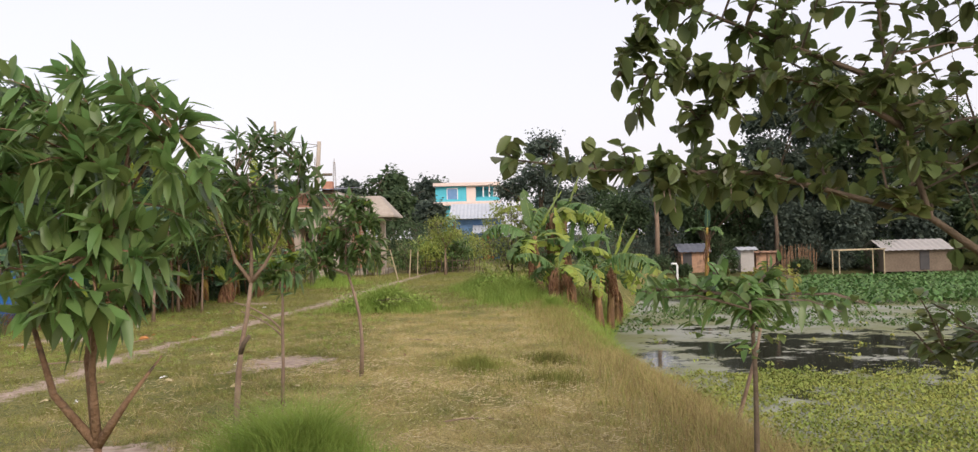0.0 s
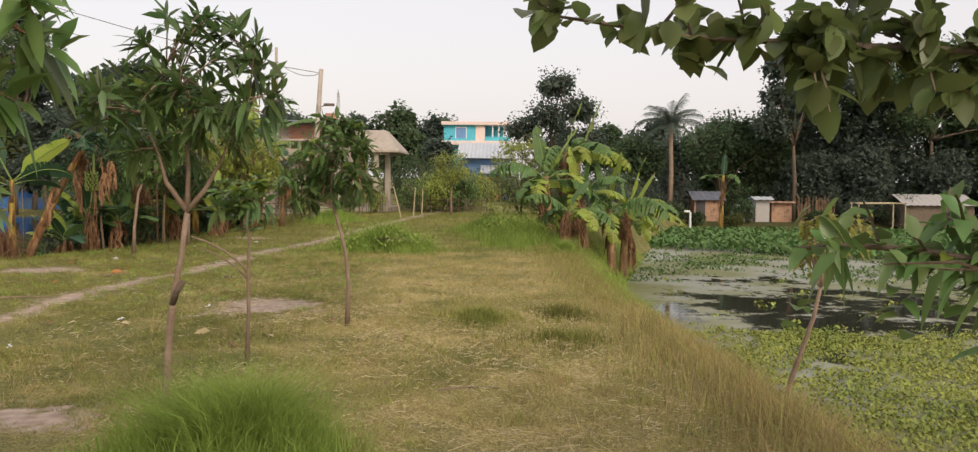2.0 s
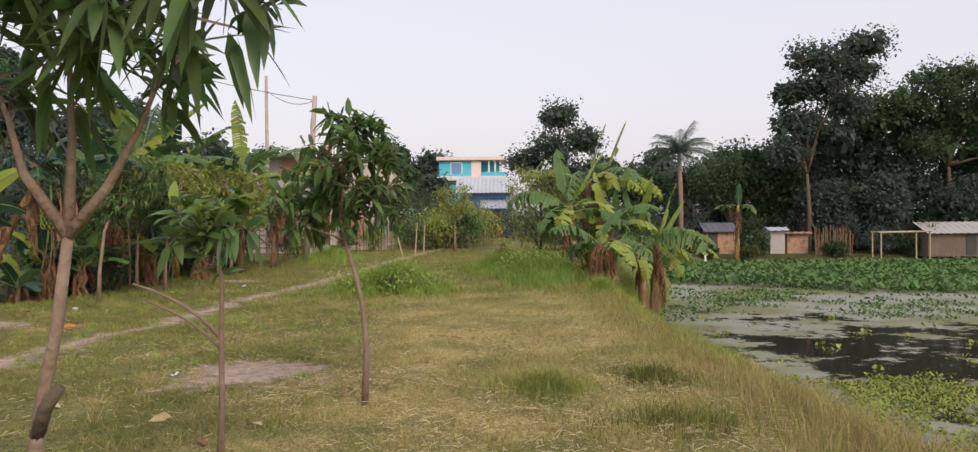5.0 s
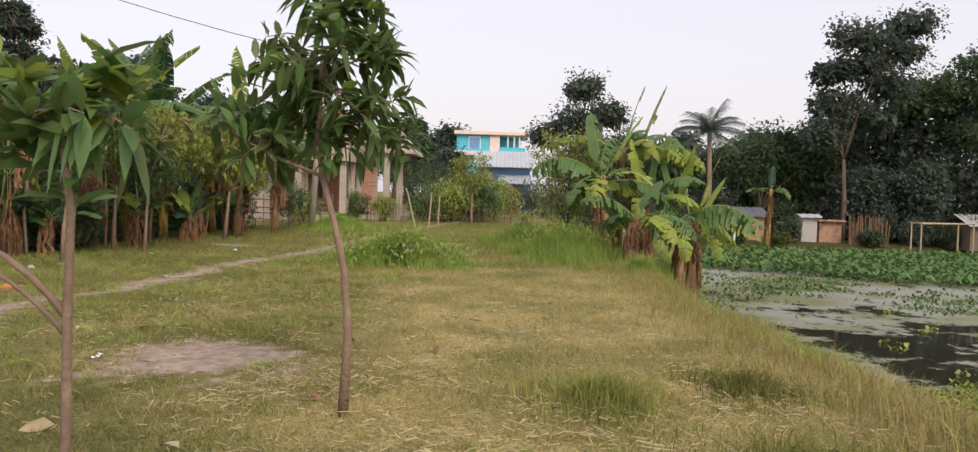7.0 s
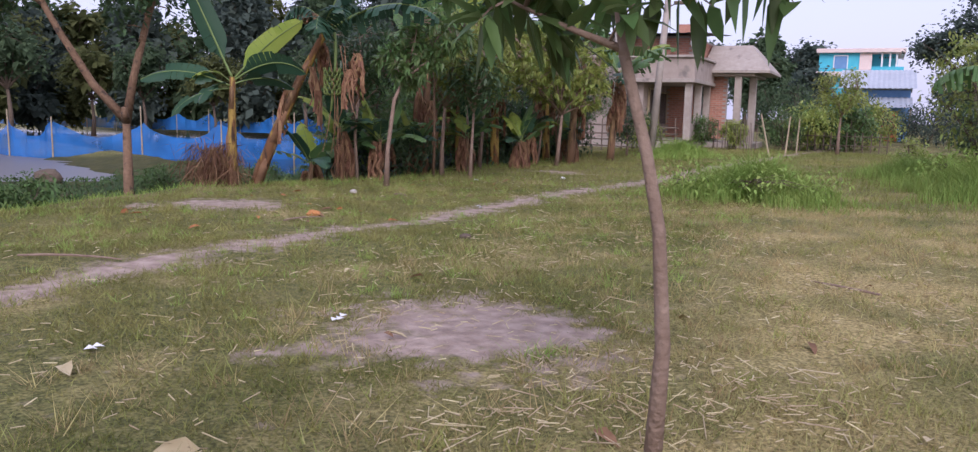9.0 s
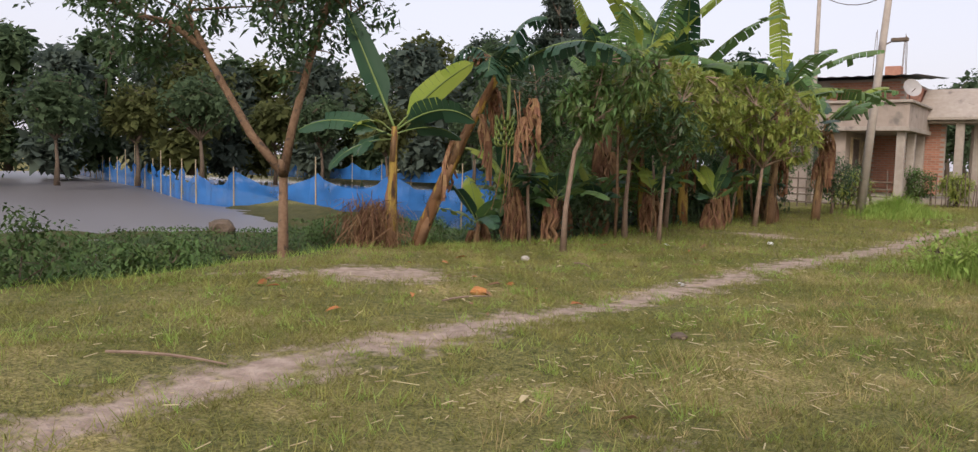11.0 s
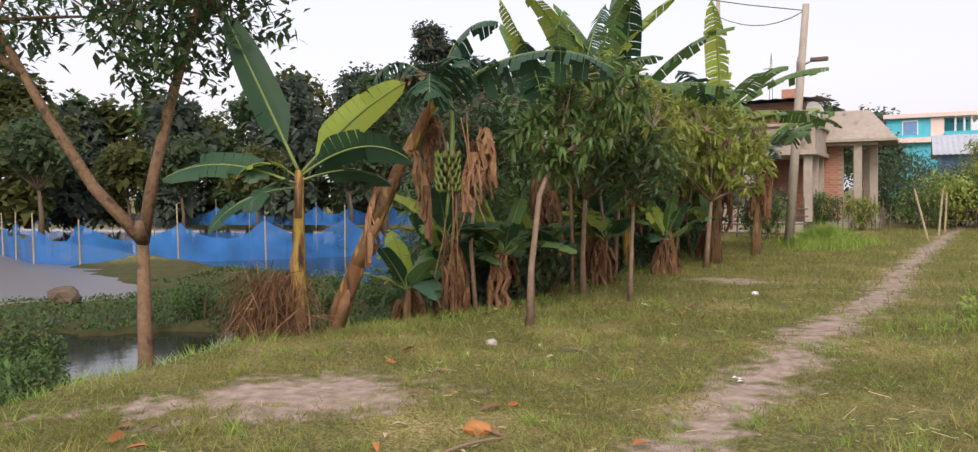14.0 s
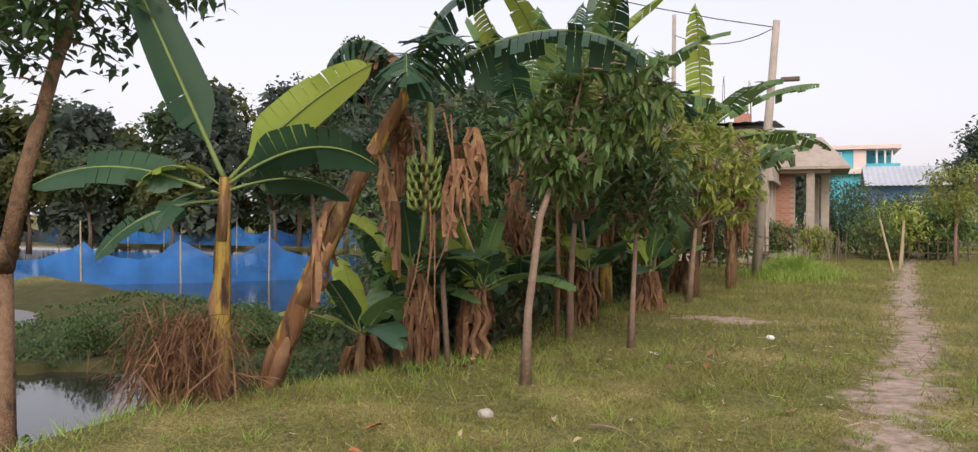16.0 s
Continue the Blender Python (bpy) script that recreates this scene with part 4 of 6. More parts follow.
bed = scatter(48000, 4, 60, 34, 50.5, lambda x, y: pond_side(x, y) & (y > np.maximum(38.6 - (x - 6.5) * 0.66, 33.5) + 0.5 * wavy(x, y, 0.9, 2)))
floaters("water_hyacinth", "dense green water hyacinth bed", bed, G.uniform(0.05, 0.11, len(bed)), m_hya, z=-1.36, tall=0.34, seed=6)
spots = scatter(16000, 3.4, 18, 18, 27.5, lambda x, y: pond_side(x, y) & (wavy(x, y, 1.7, 9.5) + 0.5 * wavy(x, y, 5.0, 1.5) > 0.75))
floaters("water_fern", "small yellow-green floating plants on open water", spots, G.uniform(0.015, 0.045, len(spots)), m_weed, z=-1.35, tall=0.03, seed=7)
bankp = scatter(9000, 2.4, 4.6, 6, 20, lambda x, y: (height(x, y) > -1.4) & (x > right_edge(y) + 0.9))
floaters("bank_weeds", "bright green weeds at the water's edge", bankp, G.uniform(0.03, 0.07, len(bankp)), m_grass_green, z=height(bankp[:, 0], bankp[:, 1]), tall=0.18, seed=8)

floaters("marsh_plants", "creeping leafy weeds over the marsh mud", MARSH, G.uniform(0.012, 0.032, len(MARSH)), m_marsh, z=height(MARSH[:, 0], MARSH[:, 1]), tall=0.12, seed=9)

# ---- field trees ----


def mango(label, x, y, trunk, r0, crown, tips, seed, mat=None, length=0.22, per_tip=14, young=0, limbs=5, z=None, bark=None, width=0.04, mains=(), spray="whorl"):
    return tree("mango_tree", label, "tree", (x, y, (hz(x, y) if z is None else z) - 0.03), trunk, r0, crown, tips,
                dict(mat=mat or m_mango, length=length, width=width, droop=0.3, sections=2 if spray == "whorl" else 1, young=young), limbs, seed, bark or m_bark, "young mango trees", per_tip if spray == "whorl" else int(per_tip * 2.2), 0.12 if spray == "whorl" else 0.2, spray, mains)


mango("young mango tree with a forked trunk and drooping leaves", -1.93, 4.0, [(0, 0, -0.05), (0.02, 0, 0.3), (0.0, 0, 0.62)], 0.035,
      [(-0.26, 0, 2.03, 0.6, 0.6, 0.44), (0.2, 0, 1.93, 0.38, 0.44, 0.38), (-0.05, 0, 1.45, 0.5, 0.5, 0.28), (-0.62, 0, 2.15, 0.5, 0.5, 0.36)], 165, 11, limbs=14, length=0.19, width=0.056, bark=m_bark_red, per_tip=12,
      mains=([(-0.2, 0, 0.86), (-0.3, 0, 1.22), (-0.36, 0, 1.6)], [(-0.02, 0, 0.95), (0.02, 0, 1.3), (0.1, 0, 1.65)], [(-0.1, 0.12, 1.0), (-0.06, 0.2, 1.6)], [(0.14, 0.0, 0.82), (0.31, 0.0, 1.03)]))
z1 = hz(-2.1, 6.5)
slender = mango("slender mango tree with a crooked forked trunk", -2.1, 6.5, [(0, 0, 0), (0.02, 0, 0.45 - z1), (0.05, 0, 0.85 - z1), (0.08, 0, 1.07 - z1), (0.125, 0, 1.28 - z1), (0.16, 0, 1.53 - z1)], 0.026,
      [(0.12, 0, 2.18 - z1, 0.5, 0.48, 0.40), (0.42, 0, 2.3 - z1, 0.42, 0.42, 0.34), (-0.16, 0.05, 2.1 - z1, 0.36, 0.34, 0.26), (0.2, 0.05, 2.58 - z1, 0.34, 0.34, 0.16)], 88, 12, limbs=12, length=0.19, width=0.04, per_tip=11,
      mains=([(0.27, 0, 1.66 - z1), (0.36, 0, 1.82 - z1), (0.5, 0, 2.15 - z1)], [(0.04, 0, 1.7 - z1), (0.0, 0, 1.85 - z1), (-0.1, 0, 2.1 - z1)], [(0.16, 0.03, 1.8 - z1), (0.15, 0.03, 2.3 - z1)]))
part("side_branch", Geo().tube([(0.066, 0, 0.98 - z1), (0.10, -0.02, 1.06 - z1), (0.145, -0.03, 1.12 - z1)], [0.02, 0.019, 0.017], 8), m_bark_dark, slender, "short sawn-off stub", True)
sap = mango("small mango sapling with fresh yellow-green leaves", -2.38, 9.0, [(0, 0, 0), (0.02, 0, 0.5), (0.02, 0, 0.86), (0.03, 0, 1.2), (-0.01, 0, 1.46)], 0.02,
      [(-0.03, 0, 1.64, 0.32, 0.28, 0.10), (-0.02, 0, 1.42, 0.36, 0.3, 0.12), (0.16, 0, 1.5, 0.2, 0.2, 0.1)], 20, 13, per_tip=10, young=110, limbs=7, length=0.2, width=0.058)
part("side_branch", Geo().tube(bezier((0.02, 0, 0.86), (-0.14, 0, 1.08), (-0.5, 0.03, 1.18), 7), [0.014, 0.013, 0.012, 0.011, 0.01, 0.008, 0.006], 6), m_bark, sap, "bare arching branch", True)
part("side_branch", Geo().tube(bezier((0.02, 0, 0.80), (-0.14, 0.02, 0.98), (-0.44, 0.06, 1.08), 7), [0.011, 0.01, 0.009, 0.008, 0.007, 0.006, 0.005], 6), m_bark, sap, "bare arching branch", True)
mango("thin mango tree with a bent bare trunk", -1.86, 11.0, [(0, 0, 0), (0.02, 0, 0.5), (-0.01, 0, 0.85), (-0.06, 0, 1.08), (-0.14, 0, 1.36), (-0.17, 0, 1.55)], 0.026,
      [(-0.16, 0, 2.12, 0.40, 0.40, 0.34), (-0.48, 0.05, 1.85, 0.34, 0.36, 0.30), (0.12, 0, 1.95, 0.26, 0.28, 0.28), (-0.1, 0, 2.35, 0.26, 0.26, 0.2), (-0.16, 0, 1.68, 0.4, 0.38, 0.26), (-0.52, 0.05, 1.6, 0.34, 0.34, 0.24), (0.16, 0, 1.65, 0.26, 0.28, 0.22)], 120, 14, limbs=9, young=60, length=0.17, width=0.052, per_tip=10, mains=(((-0.15, 0, 1.38), (-0.36, 0, 1.46), (-0.62, 0, 1.58)), [(-0.16, 0, 1.9), (-0.16, 0, 2.3)]))
# marsh side row
mango("young mango tree with a bare pale trunk on the bank", -8.12, 19.5, [(0, 0, 0), (0.02, 0, 0.6), (0.1, 0.05, 1.35), (0.16, 0.2, 1.65)], 0.04,
      [(0.2, 0.3, 1.92, 0.6, 0.42, 0.45), (0.5, 0.65, 2.4, 0.65, 0.55, 0.42)], 190, 21, m_mango, limbs=8, length=0.15, width=0.045, per_tip=15)
mango("mango tree with dense dark leaves", -8.5, 22.0, [(0, 0, 0), (0, 0, 0.6), (0.05, 0, 1.3)], 0.045,
      [(0.4, 0, 2.2, 0.95, 0.9, 0.65), (0.3, 0.3, 2.45, 0.9, 0.8, 0.45)], 280, 22, m_mango_light, limbs=10, length=0.16, width=0.042, per_tip=18)
mango("thin mango sapling with a bare stem", -7.77, 21.7, [(0, 0, 0), (0.02, 0, 0.5), (0.05, 0, 1.2)], 0.035,
      [(0.1, 0, 1.75, 0.5, 0.5, 0.42)], 50, 23, m_mango_dark, limbs=5, spray="cloud", length=0.15, width=0.045)
mango("bushy mango tree with light yellow-green leaves", -7.9, 26.4, [(0, 0, 0), (0.05, 0, 0.6), (0.1, 0, 1.2)], 0.05,
      [(0.0, 0, 2.2, 1.05, 1.0, 0.85), (-0.5, -0.5, 2.5, 0.95, 0.9, 0.6), (0.6, 0.2, 1.8, 0.6, 0.6, 0.5)], 420, 24, m_mango_light, limbs=12, length=0.15, width=0.042, per_tip=17, young=1500)
mango("bushy mango tree with light leaves", -8.9, 24.4, [(0, 0, 0), (0.05, 0, 0.6), (0.1, 0, 1.2)], 0.05,
      [(0.3, 0, 2.2, 1.1, 1.0, 0.8)], 290, 25, m_mango_light, limbs=10, length=0.15, width=0.042, per_tip=17, young=700)
mango("mango tree by the ditch", -9.7, 20.9, [(0, 0, 0), (0.02, 0, 0.8), (0.0, 0, 1.5)], 0.06,
      [(0.0, 0.3, 2.4, 0.9, 0.9, 0.7)], 110, 26, m_mango_dark, limbs=6, spray="cloud", length=0.15, width=0.045)
mango("mango tree near the house", -8.6, 29.5, [(0, 0, 0), (0.02, 0, 0.6), (0.0, 0, 1.2)], 0.05,
      [(0.0, 0, 2.0, 0.9, 0.9, 0.8)], 110, 27, m_mango, limbs=6, spray="cloud", length=0.15, width=0.045)
for i, (mx, my, mh) in enumerate([(-10.6, 22.6, 2.0), (-10.2, 24.6, 2.1), (-9.8, 27.0, 2.1), (-9.6, 29.6, 2.0), (-11.6, 25.5, 2.3)]):
    mango("dark mango tree at the back of the row", mx, my, [(0, 0, 0), (0.02, 0, 0.7), (0.0, 0, 1.4)], 0.06,
          [(0.0, 0, mh, 1.1, 1.1, 1.0), (0.2, 0.2, mh - 0.9, 0.9, 0.9, 0.5)], 120, 240 + i, (m_mango, m_mango_dark)[i % 3 // 2], limbs=6, spray="cloud", length=0.18, width=0.055)

mango("mango tree before the house wall", -9.3, 31.8, [(0, 0, 0), (0.02, 0, 0.5), (0.0, 0, 1.0)], 0.05,
      [(0.0, 0, 1.8, 1.0, 0.9, 0.9)], 110, 28, m_mango, limbs=6, spray="cloud", length=0.15, width=0.045)
mango("low mango tree beside the utility pole", -8.0, 32.6, [(0, 0, 0), (0.02, 0, 0.3), (0.0, 0, 0.6)], 0.04,
      [(0.0, 0, 1.1, 0.6, 0.6, 0.55)], 50, 29, m_mango_dark, limbs=5, spray="cloud", length=0.15, width=0.045)

# tree with broad round leaves on the pond bank, over the way in
broadleaf = tree("broadleaf_tree", "spreading tree with round dull-green leaves on the bank", "tree", (3.08, 3.99, -0.57), [(0, 0, 0), (-0.05, 0, 0.8), (-0.3, 0, 1.55), (-0.6, 0, 1.78)], 0.026,
     [(-2.1, 0, 2.28, 0.55, 0.22, 0.08), (-2.4, 0, 2.3, 0.25, 0.16, 0.07), (-1.9, 0.05, 2.26, 0.3, 0.2, 0.09), (-1.35, 0, 2.24, 0.55, 0.35, 0.13), (-1.7, 0, 2.52, 0.5, 0.3, 0.13), (-1.9, 0, 2.75, 0.3, 0.25, 0.16), (-1.85, 0, 2.66, 0.42, 0.3, 0.11), (-1.8, 0, 2.95, 0.38, 0.3, 0.16), (-0.9, 0.1, 2.75, 0.75, 0.6, 0.55),
      (-1.0, 0, 3.3, 0.7, 0.6, 0.35), (-0.4, 0.1, 2.5, 0.6, 0.6, 0.8), (-0.8, 0, 1.62, 0.32, 0.3, 0.2), (-0.2, 0, 3.4, 0.8, 0.7, 0.4), (-0.5, 0, 2.95, 0.5, 0.4, 0.4), (-1.2, 0.15, 2.5, 0.4, 0.4, 0.12), (-1.95, 0.05, 2.3, 0.4, 0.3, 0.1), (-1.85, 0, 2.12, 0.25, 0.25, 0.1)],
     560, dict(mat=m_round, length=0.082, width=0.054, droop=0.25, sections=3), 26, 31, m_bark_dark, per_tip=7, spread=0.14, along=46,
     mains=([(-0.95, 0, 2.04), (-1.1, 0, 2.57), (-1.15, 0, 3.1)], ((-0.95, 0, 2.04), (-1.6, 0, 2.23), (-2.25, 0, 2.26), (-2.65, 0, 2.32)), ((-1.05, 0, 2.4), (-1.3, 0, 2.55), (-1.6, 0, 2.63), (-2.15, 0, 2.63)), ((-1.1, 0, 2.57), (-1.65, 0, 2.8), (-2.1, 0, 3.0)), ((-0.3, 0, 1.55), (-0.4, 0, 2.5), (-0.5, 0, 3.3)), ((-0.35, 0, 1.6), (-0.75, 0, 1.6), (-0.95, 0, 1.5))))
broadleaf.scale = (1.18, 1.18, 1.18)
zs = hz(0.89, 3.21)
tree("sapling", "thin straight sapling with compound leaves on the bank", "tree", (0.89, 3.21, zs - 0.03), [(0, 0, 0), (0.0, 0, 0.8 - zs), (0.005, 0, 1.3 - zs), (-0.005, 0, 1.57 - zs)], 0.013,
     [(-0.05, 0, 1.6 - zs, 0.38, 0.34, 0.07), (0.18, 0, 1.55 - zs, 0.28, 0.3, 0.06), (-0.02, 0, 1.69 - zs, 0.28, 0.28, 0.07)], 34, dict(mat=m_mango, length=0.082, width=0.032, droop=0.5, sections=2, young=14), 12, 32, m_bark_dark, per_tip=6, spread=0.2, along=22)
tree("sapling", "leaning sapling with yellowish leaves at the pond's edge", "tree", (2.62, 9.75, hz(2.62, 9.75) - 0.05), [(0, 0, 0), (0.06, -0.1, 0.5), (0.2, -0.3, 1.2), (0.24, -0.35, 1.5)], 0.028,
     [(0.45, -0.3, 2.0, 0.38, 0.34, 0.24), (0.2, -0.3, 1.75, 0.25, 0.25, 0.14)], 44, dict(mat=m_yellow, length=0.10, width=0.035, droop=0.4), 6, 33, m_bark, per_tip=10, spread=0.15)

# ---- banana plants ----
# the fruiting pair by the ditch
banana("upright banana plant with broad dark leaves on the bank", (-10.02, 18.2, hz(-10.02, 18.2)), (0.02, 0.04, 1.6), 0.07,
       [(222, -4, 1.0, (0.24, m_ban_dark), 0.15, 1.3, -30), (207, 24, 1.4, (0.30, m_ban_dark), 0.08, 1.1, -42), (-100, 10, 0.7, (0.3, m_ban_dark), 0.2, 2.0), (25, 20, 0.95, (0.28, m_ban_dark), 0.1, 1.2, -25), (215, 40, 0.7, (0.2, m_ban_yel), 0.2, 2.2),
        (14, 34, 1.25, (0.36, m_ban_dark), 0.05, 1.5, -50), (18, 46, 1.4, (0.34, m_ban_yel), 0.05, 0.5, -76), (206, 66, 1.7, (0.36, m_ban_dark), 0.02, 0.0, 80)], 0, 41, m_stem, bend=0.0, sheaths=9)
fruiting = banana("leaning banana plant bearing a green bunch", (-9.95, 18.62, hz(-9.95, 18.62)), (1.12, 0.42, 2.45), 0.078,
       [(-30, 60, 1.0, (0.5, m_ban_dark), 0.7, 2.4), (-60, 50, 0.9, (0.5, m_ban_dark), 0.7, 2.8), (12, 34, 1.95, (0.34, m_ban_dark), 0.9, 1.45, -20), (20, 75, 1.1, (0.4, m_ban_dark), 0.5, 2.5), (200, 62, 0.9, (0.34, m_ban_dark), 0.8, 3.4), (60, 66, 0.85, (0.4, m_ban_dark), 0.8, 3.2), (200, 50, 0.7, (0.3, m_dead), 0.6, 3.0)], 3, 42, m_stem_brown, bend=0.03, dead_len=0.75, sheaths=11)
rs = random.Random(12)
for k in range(6):
    x0, y0 = 1.1 + rs.uniform(-0.15, 0.35), 0.4 + rs.uniform(-0.15, 0.1)
    part("dry_strand", Geo().tube(bezier((x0, y0, 2.1), (x0 + rs.uniform(0, 0.25), y0, 1.4), (x0 + rs.uniform(-0.1, 0.2), y0, rs.uniform(0.5, 1.1)), 6), [0.008, 0.009, 0.008, 0.008, 0.007, 0.004], 4), m_dead, fruiting)
for k in range(3):
    dead_leaf(fruiting, (1.42 + 0.03 * k, 0.55, 1.95 - 0.12 * k), 2.1 * k, 0.6, 900 + k)
rb = random.Random(4)
stalk = bezier((1.1, 0.42, 2.4), (1.3, 0.45, 2.4), (1.18, 0.35, 1.15), 8)
part("fruit_stalk", Geo().tube(stalk, [0.035, 0.033, 0.03, 0.028, 0.026, 0.024, 0.022, 0.018], 6), m_rib, fruiting, smooth=True)
for ring in range(6):
    zc = 1.72 - ring * 0.065
    for k in range(10):
        a = k * 0.63 + ring * 0.3
        o = Vector((math.cos(a), math.sin(a), 0))
        c0 = Vector((1.19, 0.37, zc)) + o * 0.03
        part("banana_fruit", Geo().tube(bezier(c0, c0 + o * 0.10 + Vector((0, 0, -0.03)), c0 + o * 0.10 + Vector((0, 0, 0.07)), 4), [0.010, 0.017, 0.016, 0.005], 5), m_fruit, fruiting, smooth=True)

# taller plants behind the row
for i, (x, y, h, n, L) in enumerate([(-9.6, 23.2, 3.1, 10, 1.9), (-8.9, 25.2, 3.3, 10, 2.1), (-8.0, 27.6, 3.1, 9, 2.0), (-10.3, 25.6, 3.4, 10, 2.1), (-10.6, 21.8, 1.6, 7, 1.3), (-9.0, 28.6, 2.6, 8, 1.7), (-7.6, 29.6, 2.6, 9, 1.8), (-9.3, 24.3, 3.4, 9, 2.0)]):
    banana("tall banana plant with torn leaves behind the mango row", (x, y, hz(x, y)), (0.12 * (-1) ** i, 0.1, h - 0.3), 0.085, crown_leaves(60 + i, n, L, 0.50, 0.45, (8, 82), 0.9), 6, 60 + i, m_stem if i % 2 else m_stem_dry, mats=(m_ban, m_ban, m_ban_dark, m_ban_yel))
# low young plants in the undergrowth
for i, (x, y, h) in enumerate([(-8.7, 23.3, 0.7), (-8.3, 25.1, 0.6), (-8.8, 26.8, 0.8), (-9.2, 22.2, 0.6), (-8.3, 28.2, 0.7), (-9.9, 19.9, 0.7), (-10.2, 22.9, 0.9), (-9.55, 20.2, 1.0), (-9.0, 20.6, 0.7), (-9.7, 27.4, 1.0), (-10.7, 24.2, 1.1), (-9.7, 20.6, 0.9), (-10.6, 21.0, 1.2), (-9.4, 21.4, 0.8), (-9.0, 24.0, 0.9)]):
    banana("low young banana plant in the undergrowth", (x, y, hz(x, y)), (0.05, 0.03, h), 0.055, crown_leaves(80 + i, 7, 0.9, 0.28, 0.2, (15, 75), 1.0), 5 if i % 2 else 2, 80 + i, m_stem_dry, mats=(m_ban, m_ban_yel, m_ban_dark))
# clump between field and pond
for i, (x, y, h, n, L, yel) in enumerate([(1.5, 23.2, 0.9, 7, 1.3, 0), (1.2, 25.0, 1.8, 8, 1.8, 0), (1.6, 26.4, 2.5, 8, 2.0, 1), (2.2, 25.2, 1.6, 7, 1.6, 1), (2.1, 27.6, 2.4, 8, 2.0, 0), (3.1, 26.0, 1.9, 8, 1.9, 1), (3.6, 27.4, 2.1, 8, 1.9, 1), (4.1, 29.0, 1.8, 8, 1.8, 1)]):
    fan = crown_leaves(100 + i, n, L, 0.46, 0.8, (8, 50), 2.2) + crown_leaves(140 + i, 1 + i % 2, L * 0.85, 0.44, 0.2, (62, 84), 0.6)
    banana("banana plant with arching yellow-green leaves on the pond bank", (x, y, hz(x, y)), (0.12 * (-1) ** i, 0.05, h), 0.12, fan, 4, 100 + i, m_stem_dry,
           mats=(m_ban_yel, m_ban, m_ban_yel, m_ban) if yel else (m_ban, m_ban, m_ban_yel), group="banana clump on the bank", dead_len=0.8)
banana("lone banana plant with a drooping yellowed leaf", (12.6, 50.5, -1.0), (0.1, 0, 3.0), 0.12, [(200, 30, 1.7, 0.4, 0.3, 1.4), (60, 80, 1.5, 0.4, 0.2, 0.3), (300, 30, 1.6, 0.4, 0.8, 2.6), (120, 20, 1.4, 0.4, 0.5, 1.6)], 3, 120, m_stem)


# ---- house by the path ----
house = thing("brick_house", "unfinished brick and plaster house with a columned porch", "house", (-0.8, 2.6, 0))
part("wall", Geo().box(-12.5, -8.5, 36.6, 43.4, -0.2, 2.415, 0.01), m_plaster, house, "grey plastered ground floor wall")
for y in (36.55, 38.3, 40.05):
    part("column", Geo().box(-6.95, -6.70, y - 0.12, y + 0.12, 0.353, 2.417, 0.012), m_concrete, house, "bare concrete column")
for y0, y1 in ((36.68, 38.17), (38.43, 39.92)):
    part("veranda_wall", Geo().box(-6.9, -6.78, y0, y1, 0.353, 0.95, 0.01), m_plaster, house)
part("plinth", Geo().box(-12.6, -6.95, 36.4, 43.6, -0.2, 0.35, 0.02), m_concrete, house)
part("balcony_slab", Geo().box(-12.7, -6.55, 36.2, 40.3, 2.42, 2.56, 0.01), m_concrete, house)
part("parapet", Geo().box(-6.72, -6.60, 36.3, 40.2, 2.563, 3.30, 0.01), m_plaster, house)
part("parapet", Geo().box(-12.6, -6.72, 36.3, 36.42, 2.563, 3.30, 0.01), m_plaster, house)
part("coping", Geo().box(-6.80, -6.50, 36.2, 40.3, 3.303, 3.39, 0.015), m_concrete, house)
part("coping", Geo().box(-12.7, -6.80, 36.2, 36.5, 3.303, 3.39, 0.015), m_concrete, house)
up_wall = part("upper_wall", Geo().box(-12.3, -6.98, 37.8, 43.2, 2.92, 4.2), m_mortar, house)
end_wall = part("veranda_end_wall", Geo().box(-8.497, -7.15, 40.3, 40.43, 0.353, 2.918), m_mortar, house)
part("upper_floor", Geo().box(-12.3, -6.98, 40.303, 43.2, 2.563, 2.917, 0.01), m_concrete, house)
side_wall = part("porch_wall", Geo().box(-7.148, -7.02, 41.0, 43.4, 0.353, 2.9), m_mortar, house)
front_wall = part("porch_wall", Geo().box(-7.017, -6.1, 40.45, 40.58, 0.353, 2.9), m_mortar, house)
g = Geo()
for k in range(29):
    x0, x1 = -12.8 + k * 0.215, -12.8 + (k + 1) * 0.215
    z0, z1 = 4.22 + 0.03 * (k % 2), 4.22 + 0.03 * ((k + 1) % 2)
    g.poly([(x0, 36.9, z0), (x1, 36.9, z1), (x1, 43.8, z1 + 0.5), (x0, 43.8, z0 + 0.5)])
part("roof_sheet", g, m_tin_dark, house, "dark tin roof sheet")
